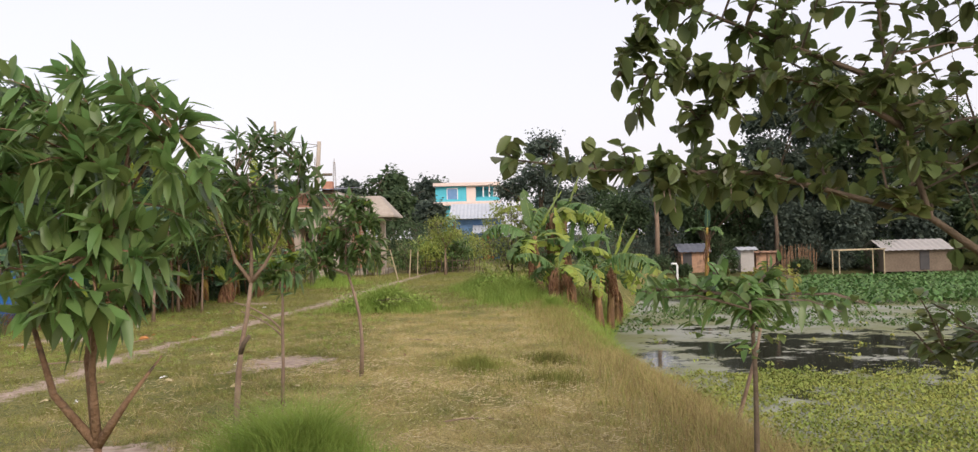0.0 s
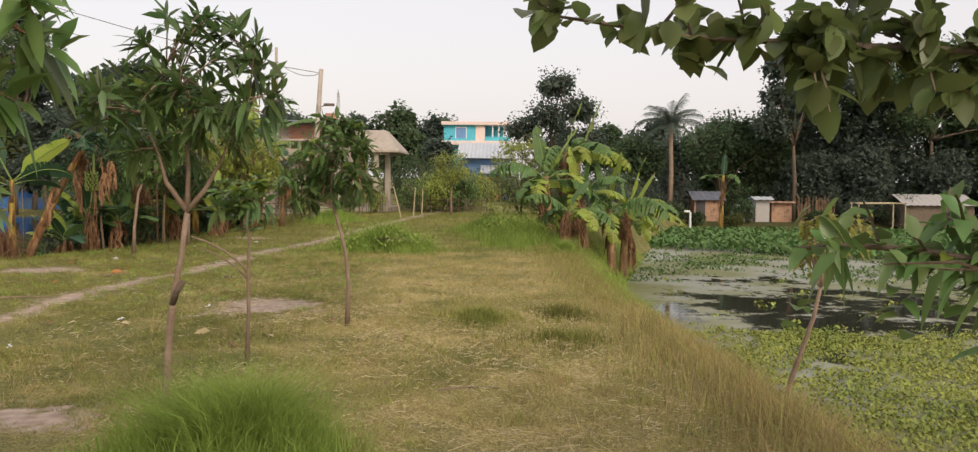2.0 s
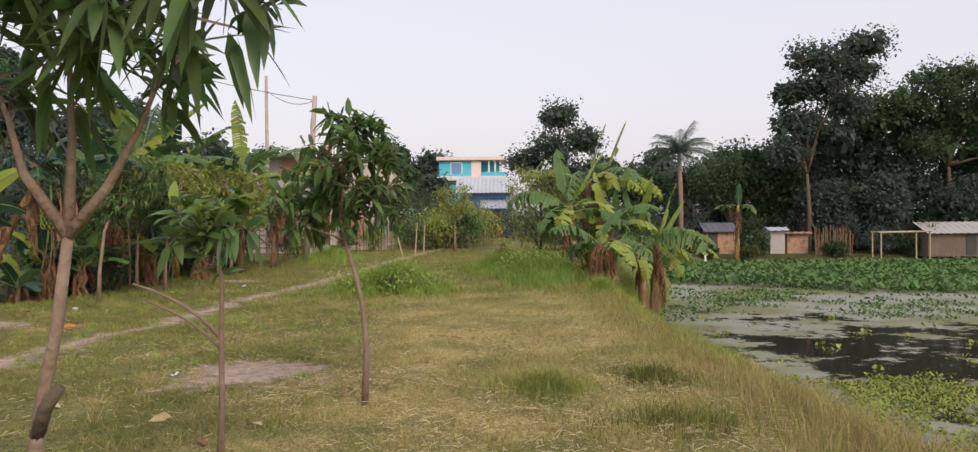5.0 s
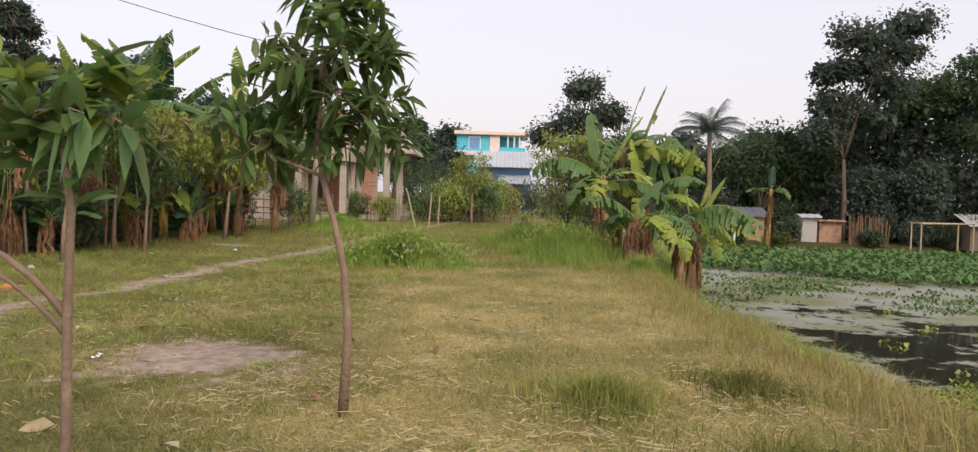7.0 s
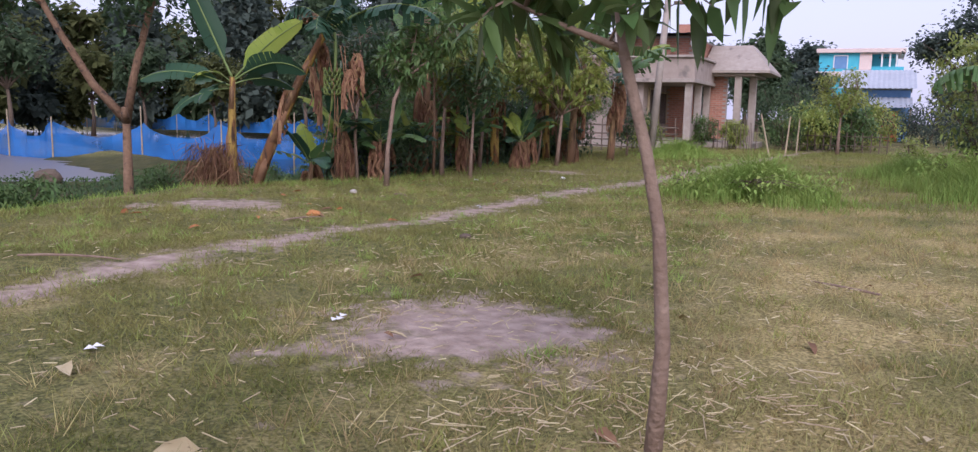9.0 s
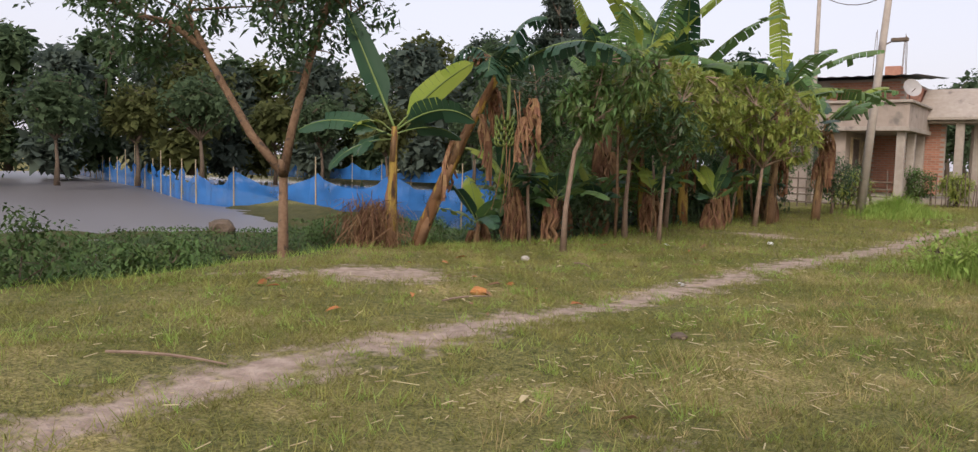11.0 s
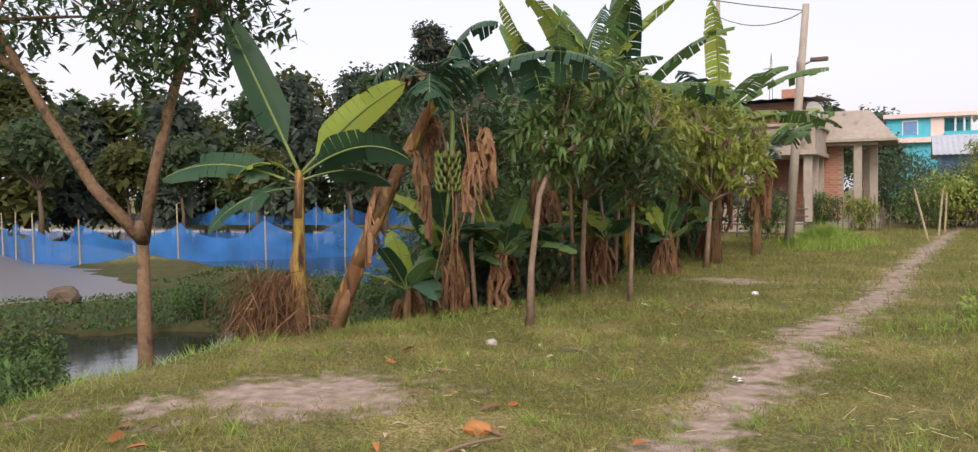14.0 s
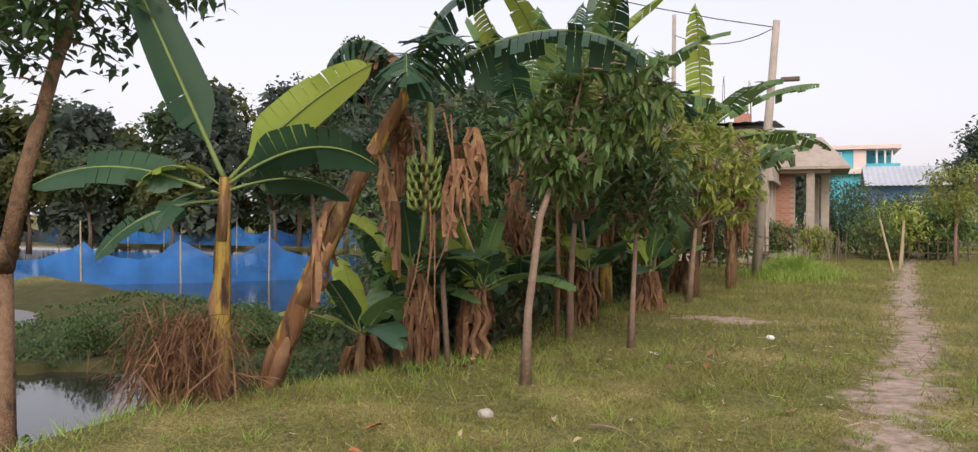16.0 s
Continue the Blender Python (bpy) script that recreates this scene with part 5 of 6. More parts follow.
# openings of the ground floor as panels painted with inside shade, frames and grilles
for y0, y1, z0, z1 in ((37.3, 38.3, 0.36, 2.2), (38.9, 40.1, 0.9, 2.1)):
    o = part("window", Geo().box(-8.498, -8.46, y0, y1, z0, z1, 0.005), m_inside_shade, house, "barred opening, its inside shade painted near-black")
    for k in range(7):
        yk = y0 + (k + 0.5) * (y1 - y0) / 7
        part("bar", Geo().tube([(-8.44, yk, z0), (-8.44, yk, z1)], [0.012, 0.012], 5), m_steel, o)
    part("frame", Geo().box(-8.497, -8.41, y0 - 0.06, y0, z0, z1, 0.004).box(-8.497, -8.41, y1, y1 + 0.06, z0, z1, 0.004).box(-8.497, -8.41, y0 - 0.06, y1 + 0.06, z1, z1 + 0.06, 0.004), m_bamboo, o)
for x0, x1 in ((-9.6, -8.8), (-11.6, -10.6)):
    o = part("window", Geo().box(x0, x1, 36.56, 36.598, 0.9, 2.0, 0.005), m_inside_shade, house, "barred opening, its inside shade painted near-black")
    for k in range(5):
        xk = x0 + (k + 0.5) * (x1 - x0) / 5
        part("bar", Geo().tube([(xk, 36.54, 0.9), (xk, 36.54, 2.0)], [0.012, 0.012], 5), m_steel, o)
# porch
for x, y in ((-5.62, 40.0), (-5.17, 40.9), (-5.5, 43.1)):
    col = part("column", Geo().box(x - 0.13, x + 0.13, y - 0.13, y + 0.13, -0.15, 2.82, 0.015), m_concrete, house, "bare concrete column")
part("porch_beam", Geo().box(-7.1, -5.0, 39.85, 40.15, 2.823, 2.93, 0.01).box(-5.35, -5.0, 40.153, 43.3, 2.823, 2.93, 0.01), m_concrete, house)
part("porch_floor", Geo().box(-6.945, -5.0, 40.2, 43.5, -0.2, 0.22, 0.02), m_concrete, house)
roof = Geo()
e = [(-7.0, 39.6, 3.03), (-4.42, 39.6, 3.03), (-4.42, 43.5, 3.03), (-7.0, 43.5, 3.03)]
r = [(-6.85, 40.9, 4.08), (-5.3, 40.9, 4.08), (-5.3, 42.3, 4.08), (-6.85, 42.3, 4.08)]
for k in range(4):
    roof.poly((e[k], e[(k + 1) % 4], r[(k + 1) % 4], r[k]))
roof.poly(r)
lo = [(x, y, z - 0.09) for x, y, z in e]
for k in range(4):
    roof.poly((lo[k], lo[(k + 1) % 4], e[(k + 1) % 4], e[k]))
roof.poly(tuple(reversed(lo)))
part("porch_roof", roof, m_concrete, house, "weathered hipped concrete porch roof")
# starter bars above the roof
for k, (x, y) in enumerate([(-7.7, 40.6), (-7.55, 40.6), (-7.7, 40.8), (-7.55, 40.8), (-8.4, 39.4), (-8.3, 39.5)]):
    part("rebar", Geo().tube([(x, y, 4.1), (x + 0.03 * (-1) ** k, y, 5.2 + 0.1 * k), (x + 0.05 * (-1) ** k, y + 0.02, 5.9 + 0.1 * (k % 3))], [0.012, 0.012, 0.012], 4), m_steel, house, "rusty bar")
part("brick_stub", Geo().box(-8.0, -7.5, 39.4, 39.9, 4.15, 4.8, 0.01), m_brick, house)
dish = Geo()
for i in range(5):
    for k in range(16):
        quad = []
        for (ri, kk) in ((i, k), (i, k + 1), (i + 1, k + 1), (i + 1, k)):
            a, rr = kk * math.pi / 8, 0.3 * ri / 5
            quad.append((rr * math.cos(a), rr * math.sin(a), 0.8 * rr * rr))
        dish.poly(quad)
d_ob = thing("satellite_dish", "round grey satellite dish on the parapet", "satellite dish", (-7.55, 39.6, 3.37))
dd = part("reflector", dish, m_dish, d_ob, smooth=True)
dd.matrix_local = pose(0.05, -0.05, 0.42, 70, 0, 40)
part("mast", Geo().tube([(0, 0, -0.02), (0, 0, 0.4)], [0.02, 0.02], 6), m_steel, d_ob)
part("feed_arm", Geo().tube([(0, 0, 0.25), (0.2, -0.25, 0.4)], [0.01, 0.01], 5), m_steel, d_ob)

# utility pole with lamp and wires
pole = thing("utility_pole", "pale concrete utility pole leaning beside the house", "utility pole", (-7.4, 33.0, -0.1))
part("post", Geo().tube([(0, 0, 0), (0.2, 0, 3.0), (0.4, 0, 5.85)], [0.115, 0.10, 0.08], 10), m_concrete, pole, smooth=True)
part("lamp_arm", Geo().tube([(0.3, 0, 4.4), (0.6, -0.05, 4.52)], [0.02, 0.018], 6), m_steel, pole)
part("lamp_head", Geo().box(0.5, 0.9, -0.10, 0.02, 4.47, 4.57, 0.02), m_fence_dark, pole, "dark street lamp head")
pole2 = thing("utility_pole", "thin grey utility pole farther back", "utility pole", (-10.2, 38.5, 0))
part("post", Geo().tube([(0, 0, 0), (0, 0, 7.4)], [0.09, 0.06], 8), m_concrete, pole2, smooth=True)
wire = thing("overhead_wire", "thin dark overhead wire between poles", "wire", (0, 0, 0))
part("strand", Geo().tube(bezier((-7.02, 33.0, 5.6), (-8.5, 36, 5.6), (-10.2, 38.5, 6.8), 8), [0.012] * 8, 4), m_fence_dark, wire)
part("strand", Geo().tube(bezier((-7.02, 33.0, 5.6), (-12, 30, 6.0), (-24, 25, 10.0), 10), [0.012] * 10, 4), m_fence_dark, wire)

# bamboo fence and stacked wood before the house
fence = thing("bamboo_fence", "weathered split-bamboo fence before the house", "fence", (0, 0, 0))
rf = random.Random(9)
for k in range(12):
    x = -11.4 + k * 0.36 + rf.uniform(-0.08, 0.08)
    part("picket", Geo().tube([(x, 36.3, -0.1), (x + rf.uniform(-0.06, 0.06), 36.3, rf.uniform(0.75, 1.2))], [0.028, 0.022], 5), m_fence_dark, fence)
for z in (0.15, 0.38, 0.6, 0.85):
    part("rail", Geo().tube([(-11.5, 36.25, z + rf.uniform(-0.05, 0.05)), (-7.3, 36.25, z + rf.uniform(-0.05, 0.1))], [0.028, 0.022], 5), m_fence_dark, fence)
fence2 = thing("bamboo_fence", "low brown brushwood fence beside the porch", "fence", (0, 0, 0))
for k in range(15):
    x, y = -6.9 + k * 0.11 + rf.uniform(-0.05, 0.05), 40.6 + rf.uniform(-0.2, 0.2)
    part("picket", Geo().tube([(x, y, -0.1), (x + rf.uniform(-0.1, 0.1), y, rf.uniform(0.6, 1.15))], [0.02, 0.015], 4), m_fence_dark, fence2)
for k, (x, y, dx, h) in enumerate([(-4.35, 36.2, -0.35, 1.35), (-4.1, 38.2, 0.1, 1.3), (-3.9, 40.0, 0.05, 1.2)]):
    st = thing("bamboo_stake", "leaning bamboo stake by the path", "stake", (x, y, hz(x, y) - 0.1), "stakes by the path")
    part("cane", Geo().tube([(0, 0, 0), (dx, 0, h + 0.1)], [0.03, 0.025], 6), m_bamboo, st)


# ---- far buildings ----
blue = thing("blue_house", "two-storey turquoise house with pink bands", "house", (-1.8, 0, 0))
blue.scale = (0.9, 1, 1.06)
BX0, BX1, BY0, BY1 = -6.1, 2.0, 100.0, 109.0
part("ground_storey", Geo().box(BX0, BX1, BY0, BY1, -0.3, 5.3, 0.02), m_teal, blue)
part("upper_wall", Geo().box(BX0, -0.8, BY0, BY1, 5.75, 7.5), m_teal, blue)
part("veranda_wall", Geo().box(-0.8, BX1 - 0.1, BY0 + 2.0, BY1, 5.75, 7.5), m_teal, blue)
part("floor_band", Geo().box(BX0 - 0.35, BX1 + 0.6, BY0 - 0.6, BY1, 5.3, 5.75, 0.02), m_pink, blue, "pink painted band")
part("roof_slab", Geo().box(BX0 - 0.3, BX1 + 0.6, BY0 - 0.5, BY1, 7.5, 7.88, 0.02), m_pink, blue, "pink painted roof edge")
for x0, x1 in ((-4.5, -3.2),):
    w = part("window", Geo().box(x0, x1, BY0 - 0.05, BY0 - 0.003, 6.05, 7.2, 0.01), m_bluewin, blue, "blue shuttered window")
    part("frame", Geo().box(x0 - 0.1, x0, BY0 - 0.08, BY0 - 0.003, 6.0, 7.25).box(x1, x1 + 0.1, BY0 - 0.08, BY0 - 0.003, 6.0, 7.25).box(x0 - 0.1, x1 + 0.1, BY0 - 0.082, BY0 - 0.002, 7.2, 7.3), m_white, w)
part("pillar", Geo().box(-1.95, -0.7, BY0 - 0.1, BY0 + 0.3, 5.753, 7.45, 0.02), m_pink, blue, "pink block pillar")
for x in (0.3, 1.1, 1.75):
    part("post", Geo().box(x - 0.09, x + 0.09, BY0 - 0.1, BY0 + 0.1, 5.753, 7.497, 0.01), m_white, blue, "white veranda post")
part("parapet", Geo().box(-0.7, BX1 + 0.5, BY0 - 0.4, BY0 - 0.25, 5.753, 6.2, 0.01), m_teal, blue)
# vents are flat blocks, the shade inside them painted near-black
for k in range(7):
    part("vent", Geo().box(0.0 + k * 0.28, 0.12 + k * 0.28, BY0 + 1.95, BY0 + 1.998, 7.1, 7.25), m_inside_shade, blue)

tin = thing("tin_house", "low house with a grey corrugated tin roof", "house", (-0.45, 0, 0))
tin.scale = (1, 1, 1.05)
part("wall", Geo().box(-3.0, 0.8, 67.3, 74.7, -0.3, 3.05, 0.02), m_bluewin, tin, "blue plank wall")
part("door", Geo().box(-0.8, 0.2, 67.25, 67.297, 0.0, 1.8, 0.01), m_orange, tin, "orange-red door")
g = Geo()
for k in range(30):
    x0, x1 = -3.4 + k * 0.15, -3.4 + (k + 1) * 0.15
    za, zb = (0.0, 0.04) if k % 2 else (0.04, 0.0)
    g.poly([(x0, 66.5, 3.1 + za), (x1, 66.5, 3.1 + zb), (x1, 71, 4.4 + zb), (x0, 71, 4.4 + za)])
    g.poly([(x0, 71, 4.4 + za), (x1, 71, 4.4 + zb), (x1, 75.5, 3.1 + zb), (x0, 75.5, 3.1 + za)])
part("roof", g, m_tin, tin, "grey corrugated tin roof")
g = Geo()
for k in range(16):
    x0, x1 = -1.5 + k * 0.15, -1.5 + (k + 1) * 0.15
    za, zb = (0.0, 0.04) if k % 2 else (0.04, 0.0)
    g.poly([(x0, 64.8, 1.95 + za), (x1, 64.8, 1.95 + zb), (x1, 67.3, 2.6 + zb), (x0, 67.3, 2.6 + za)])
part("awning", g, m_tin, tin, "tin awning")
for x in (-1.4, 0.8):
    part("post", Geo().tube([(x, 65.0, -0.2), (x, 65.0, 2.02)], [0.06, 0.05], 6), m_bamboo, tin)


def hut(label, x, y, w, d, h, wall, roof_m, pitch=0.5, z=-1.0, door=None):
    ob = thing("hut", label, "hut", (x, y, z), "huts across the pond")
    part("wall", Geo().box(-w / 2, w / 2, 0, d, -0.1, h, 0.01), wall, ob)
    g = Geo()
    n = max(4, int((w + 0.4) / 0.2))
    for k in range(n):
        x0, x1 = -w / 2 - 0.2 + k * (w + 0.4) / n, -w / 2 - 0.2 + (k + 1) * (w + 0.4) / n
        za, zb = (0.0, 0.035) if k % 2 else (0.035, 0.0)
        g.poly([(x0, -0.3, h - 0.05 + za), (x1, -0.3, h - 0.05 + zb), (x1, d / 2, h + pitch + zb), (x0, d / 2, h + pitch + za)])
        g.poly([(x0, d / 2, h + pitch + za), (x1, d / 2, h + pitch + zb), (x1, d + 0.3, h - 0.05 + zb), (x0, d + 0.3, h - 0.05 + za)])
    part("roof", g, roof_m, ob, "corrugated sheet roof")
    # no opening is cut: the doorway's shade is a near-black panel
    if door:
        part("door", Geo().box(door - 0.3, door + 0.3, -0.04, -0.003, 0, min(1.7, h - 0.1), 0.01), m_inside_shade, ob, "doorway panel painted near-black for inside shade")
    return ob


hut("low hut with grey plank walls and pale sheet roof", 26.6, 53.0, 4.2, 3.0, 1.3, m_fence_dark, m_dish, 0.6, door=0.4)
hut("clay-walled hut with a grey roof", 13.2, 56.0, 1.8, 2.2, 1.45, m_clay, m_tin_dark, 0.5, door=-0.5)
hut("small tin latrine shed", 16.6, 55.6, 0.9, 0.9, 1.5, m_dish, m_tin, 0.15)
hut("low grey tin lean-to", 15.7, 56.0, 1.1, 1.0, 1.0, m_dish, m_tin, 0.1)
hut("clay wall beside the latrine", 17.9, 55.8, 1.3, 0.6, 1.3, m_clay, m_clay, 0.05)
brush = thing("brush_fence", "brown brushwood fence across the pond", "fence", (0, 0, 0))
for k in range(46):
    x = 18.6 + k * 0.05 + rf.uniform(-0.05, 0.05)
    part("stick", Geo().tube([(x, 54.8, -1.1), (x + rf.uniform(-0.12, 0.12), 54.8, rf.uniform(0.2, 0.8))], [0.03, 0.02], 4), m_bark_red, brush)
rack = thing("bamboo_rack", "bamboo trellis frame on the far bank", "trellis", (0, 0, 0))
for x, y in ((20.6, 50.5), (23.3, 50.5), (20.8, 52), (23.3, 52)):
    part("post", Geo().tube([(x, y, -1.3), (x, y, 0.45)], [0.05, 0.04], 5), m_bamboo, rack)
for a, b in (((20.5, 50.5, 0.4), (23.4, 50.5, 0.45)), ((20.7, 52, 0.4), (23.4, 52, 0.42)), ((20.6, 50.4, 0.42), (20.8, 52.1, 0.42)), ((23.3, 50.4, 0.45), (23.3, 52.1, 0.42))):
    part("rail", Geo().tube((a, b), [0.04, 0.035], 5), m_bamboo, rack)
pipe = thing("water_pipe", "bent white water pipe on the far bank", "pipe", (10.6, 49.5, -1.1))
part("pipe_run", Geo().tube([(0, 0, 0), (0, 0, 0.9), (-0.06, 0, 1.0), (-0.35, 0, 1.0)], [0.06, 0.06, 0.06, 0.06], 6), m_white, pipe)

# ---- blue nets round the fish ponds ----
def net(label, line, h, seed, z0=-1.1):
    rng = random.Random(seed)
    ob = thing("net_fence", label, "net fence", (0, 0, 0), "nets round the fish ponds")
    g = Geo()
    pts = []
    for (ax, ay), (bx, by) in zip(line, line[1:]):
        k = max(2, int(math.hypot(bx - ax, by - ay) / 0.35))
        pts += [(ax + (bx - ax) * i / k, ay + (by - ay) * i / k) for i in range(k)]
    rows = []
    for i, (x, y) in enumerate(pts):
        f = (i % 9) / 9
        top = h * (1 - 0.42 * math.sin(math.pi * f) - rng.uniform(0, 0.06))
        off = 0.06 * math.sin(i * 1.7) + rng.uniform(-0.03, 0.03)
        rows.append([(x + off * j / 3, y + off * 1.5 * j / 3, z0 - 0.05 + top * j / 3) for j in range(4)])
        if i % 9 == 0:
            part("stake", Geo().tube([(x, y - 0.05, z0 - 0.3), (x + rng.uniform(-0.05, 0.05), y - 0.05, z0 + h * rng.uniform(1.0, 1.7))], [0.035, 0.025], 5), m_bamboo, ob)
    for a, b in zip(rows, rows[1:]):
        for j in range(3):
            g.poly((a[j], b[j], b[j + 1], a[j + 1]))
    part("mesh_sheet", g, m_net, ob, "translucent blue netting", True)
    return ob


net("sagging blue net fence on stakes along the near dike", [(-80, 50), (-50, 39), (-36, 32.8), (-32.4, 32.4), (-31.2, 34.4), (-29.4, 35.9), (-27.2, 37.7), (-24, 42)], 1.65, 1, -1.12)
net("blue net fence along the far bank", [(-90, 62), (-70, 60), (-52, 62), (-36, 63), (-20, 64)], 1.5, 2, -0.8)

# ---- marsh-side trees ----
vz = -0.1 - hz(-11.7, 17.8)
tree("rain_tree", "forked feathery-leaved tree on the marsh bank", "tree", (-11.7, 17.8, hz(-11.7, 17.8) - 0.03), [(0, 0, 0), (0.0, 0, 0.8), (0.0, 0, 0.95 - hz(-11.7, 17.8))], 0.1,
     [(-1.9, -0.8, 3.4 + vz, 1.1, 1.0, 0.7), (0.7, 0.4, 3.6 + vz, 0.9, 0.9, 0.6), (-0.4, 0, 4.0 + vz, 1.8, 1.5, 0.7), (0.2, 0.1, 2.9 + vz, 0.6, 0.6, 0.5), (-2.3, -0.9, 2.8 + vz, 0.6, 0.6, 0.3), (1.5, 0.8, 4.5 + vz, 1.0, 1.0, 0.4), (-2.9, -1.3, 4.1 + vz, 1.3, 1.2, 0.7)], 235,
     dict(mat=m_mango_dark, length=0.15, width=0.065, droop=0.4, sections=0), 20, 51, m_bark_red, per_tip=40, spread=0.2, spray="cloud", main_end=0.4,
     mains=([(-0.42, -0.23, 1.6 + vz), (-0.85, -0.46, 2.4 + vz), (-1.25, -0.7, 3.3 + vz)], [(0.12, 0.05, 1.7 + vz), (0.35, 0.15, 2.6 + vz), (0.6, 0.3, 3.5 + vz)], ((-1.0, -0.55, 2.75 + vz), (-1.5, -0.8, 3.15 + vz), (-2.2, -1.0, 3.3 + vz)), [(0.1, -0.12, 1.15 + vz), (0.13, -0.15, 1.25 + vz)]))
for i, (x, y, s) in enumerate([(-10.9, 14.4, 0.55), (-11.9, 15.2, 0.6), (-10.3, 13.6, 0.5), (-11.6, 13.6, 0.7), (-12.8, 14.4, 0.7), (-10.4, 15.0, 0.35), (-13.5, 15.6, 0.5), (-11.2, 15.7, 0.5), (-12.4, 16.3, 0.55), (-14.4, 16.6, 0.6), (-15.6, 17.5, 0.6), (-12.1, 16.9, 0.4), (-12.7, 17.1, 0.5), (-13.3, 17.4, 0.5), (-13.9, 17.9, 0.45), (-14.7, 18.4, 0.5), (-16.0, 18.8, 0.5), (-17.4, 23.8, 0.45), (-16.4, 24.6, 0.5), (-18.4, 24.6, 0.4), (-15.4, 25.4, 0.5), (-14.3, 26.0, 0.5)]):
    tree("shrub", "dark green marsh shrub on the bank", "shrub", (x, y, hz(x, y) - 0.03), [(0, 0, 0), (0, 0, 0.12)], 0.02, [(0, 0, s * 0.8, s, s, s * 0.8)], 40,
         dict(mat=m_marsh, length=0.075, width=0.035, droop=0.5, sections=0), 4, 130 + i, m_bark_dark, "marsh shrubs", 44, 0.13, "cloud")
# dead fronds heaped at the banana's foot
heap = thing("dead_frond_heap", "heap of dry brown fronds at the banana's foot", "dry leaves", (-10.3, 18.12, hz(-10.3, 18.12) - 0.05))
nr = np.random.default_rng(77)
k = 1900
ps = np.stack([nr.normal(0.05, 0.2, k), nr.normal(0, 0.17, k), nr.uniform(0.1, 0.72, k) ** 1.3 + 0.06], 1)
ws = np.stack([nr.normal(0, 0.5, k) - 0.2, nr.normal(0, 0.4, k), nr.normal(-0.6, 0.45, k)], 1)
fl, fw = nr.uniform(0.15, 0.45, k), nr.uniform(0.004, 0.014, k)
tagged(part("fronds", leaf_mesh("fronds", ps, ws, fl, fw, m_dead, 0.2, 2, 3), None, heap), kind="stuff")
# dark undergrowth along the ditch
for i in range(22):
    x, y = -9.2 - 0.9 * rf.random() - (0.8 if i % 3 == 0 else 0), 20.9 + i * 0.56
    s = rf.uniform(0.45, 0.8)
    tree("shrub", "dense dark undergrowth beside the ditch", "shrub", (x, y, hz(x, y) - 0.03), [(0, 0, 0), (0, 0, 0.2)], 0.02, [(0, 0, s * 0.8, s, s, s * 0.8)], 30,
         dict(mat=m_far_dark if i % 2 else m_far, length=0.16, width=0.06, droop=0.6, sections=1), 4, 140 + i, m_bark_dark, "ditch undergrowth", 22, 0.14, "cloud")
for i in range(6):
    x, y = -8.6 - rf.uniform(0, 0.7), 20.2 + i * 1.7
    st = thing("bare_stem", "bare upright stem in the undergrowth", "sapling", (x, y, hz(x, y) - 0.05), "stems in the undergrowth")
    part("stem", Geo().tube([(0, 0, 0), (rf.uniform(-0.1, 0.1), 0, 0.8), (rf.uniform(-0.2, 0.2), 0, rf.uniform(1.3, 2.0))], [0.03, 0.025, 0.018], 6), m_bark_red if i % 2 else m_bark, st, smooth=True)

# ---- middle distance planting ----
def bush(label, x, y, s, h, mat, seed, leaf=0.14, n=60, per=24, name="bush", group="hedge bushes", trunk=0.3, bark=None, z=None):
    return tree(name, label, "bush", (x, y, (hz(x, y) if z is None else z) - 0.05), [(0, 0, 0), (0.02, 0, trunk)], 0.05, [(0, 0, trunk + h * 0.5, s, s, h * 0.5)], n,
                dict(mat=mat, length=leaf, width=leaf * 0.42, droop=0.5, sections=1), 5, seed, bark or m_bark_dark, group, per, s * 0.16 + 0.05, "cloud")


for i, (x, y, sz, h) in enumerate([(-7.3, 40.4, 0.55, 1.1), (-6.2, 40.9, 0.5, 0.9), (-4.6, 42.2, 0.8, 1.5), (-8.3, 35.6, 0.6, 1.0)]):
    bush("small leafy bush before the house", x, y, sz, h, (m_mango, m_mango_light)[i % 2], 460 + i, 0.13, 60, 20, trunk=0.25)
bush("leafy treelet beside the banana clump", 0.4, 26.4, 0.9, 2.4, m_mango_light, 201, 0.12, 110, 22, trunk=0.6)
bush("leafy green weed mound in the grass", -3.0, 21.3, 1.2, 0.42, m_grass_green, 203, 0.09, 90, 24, trunk=0.08)
bush("leafy green weeds by the bank", 0.3, 24.8, 0.9, 0.7, m_grass_green, 204, 0.11, 70, 24, trunk=0.08)
bush("low weedy bush in the tall grass", -0.55, 31.5, 0.4, 0.7, m_mango_light, 202, 0.12, 24, 18, trunk=0.1)
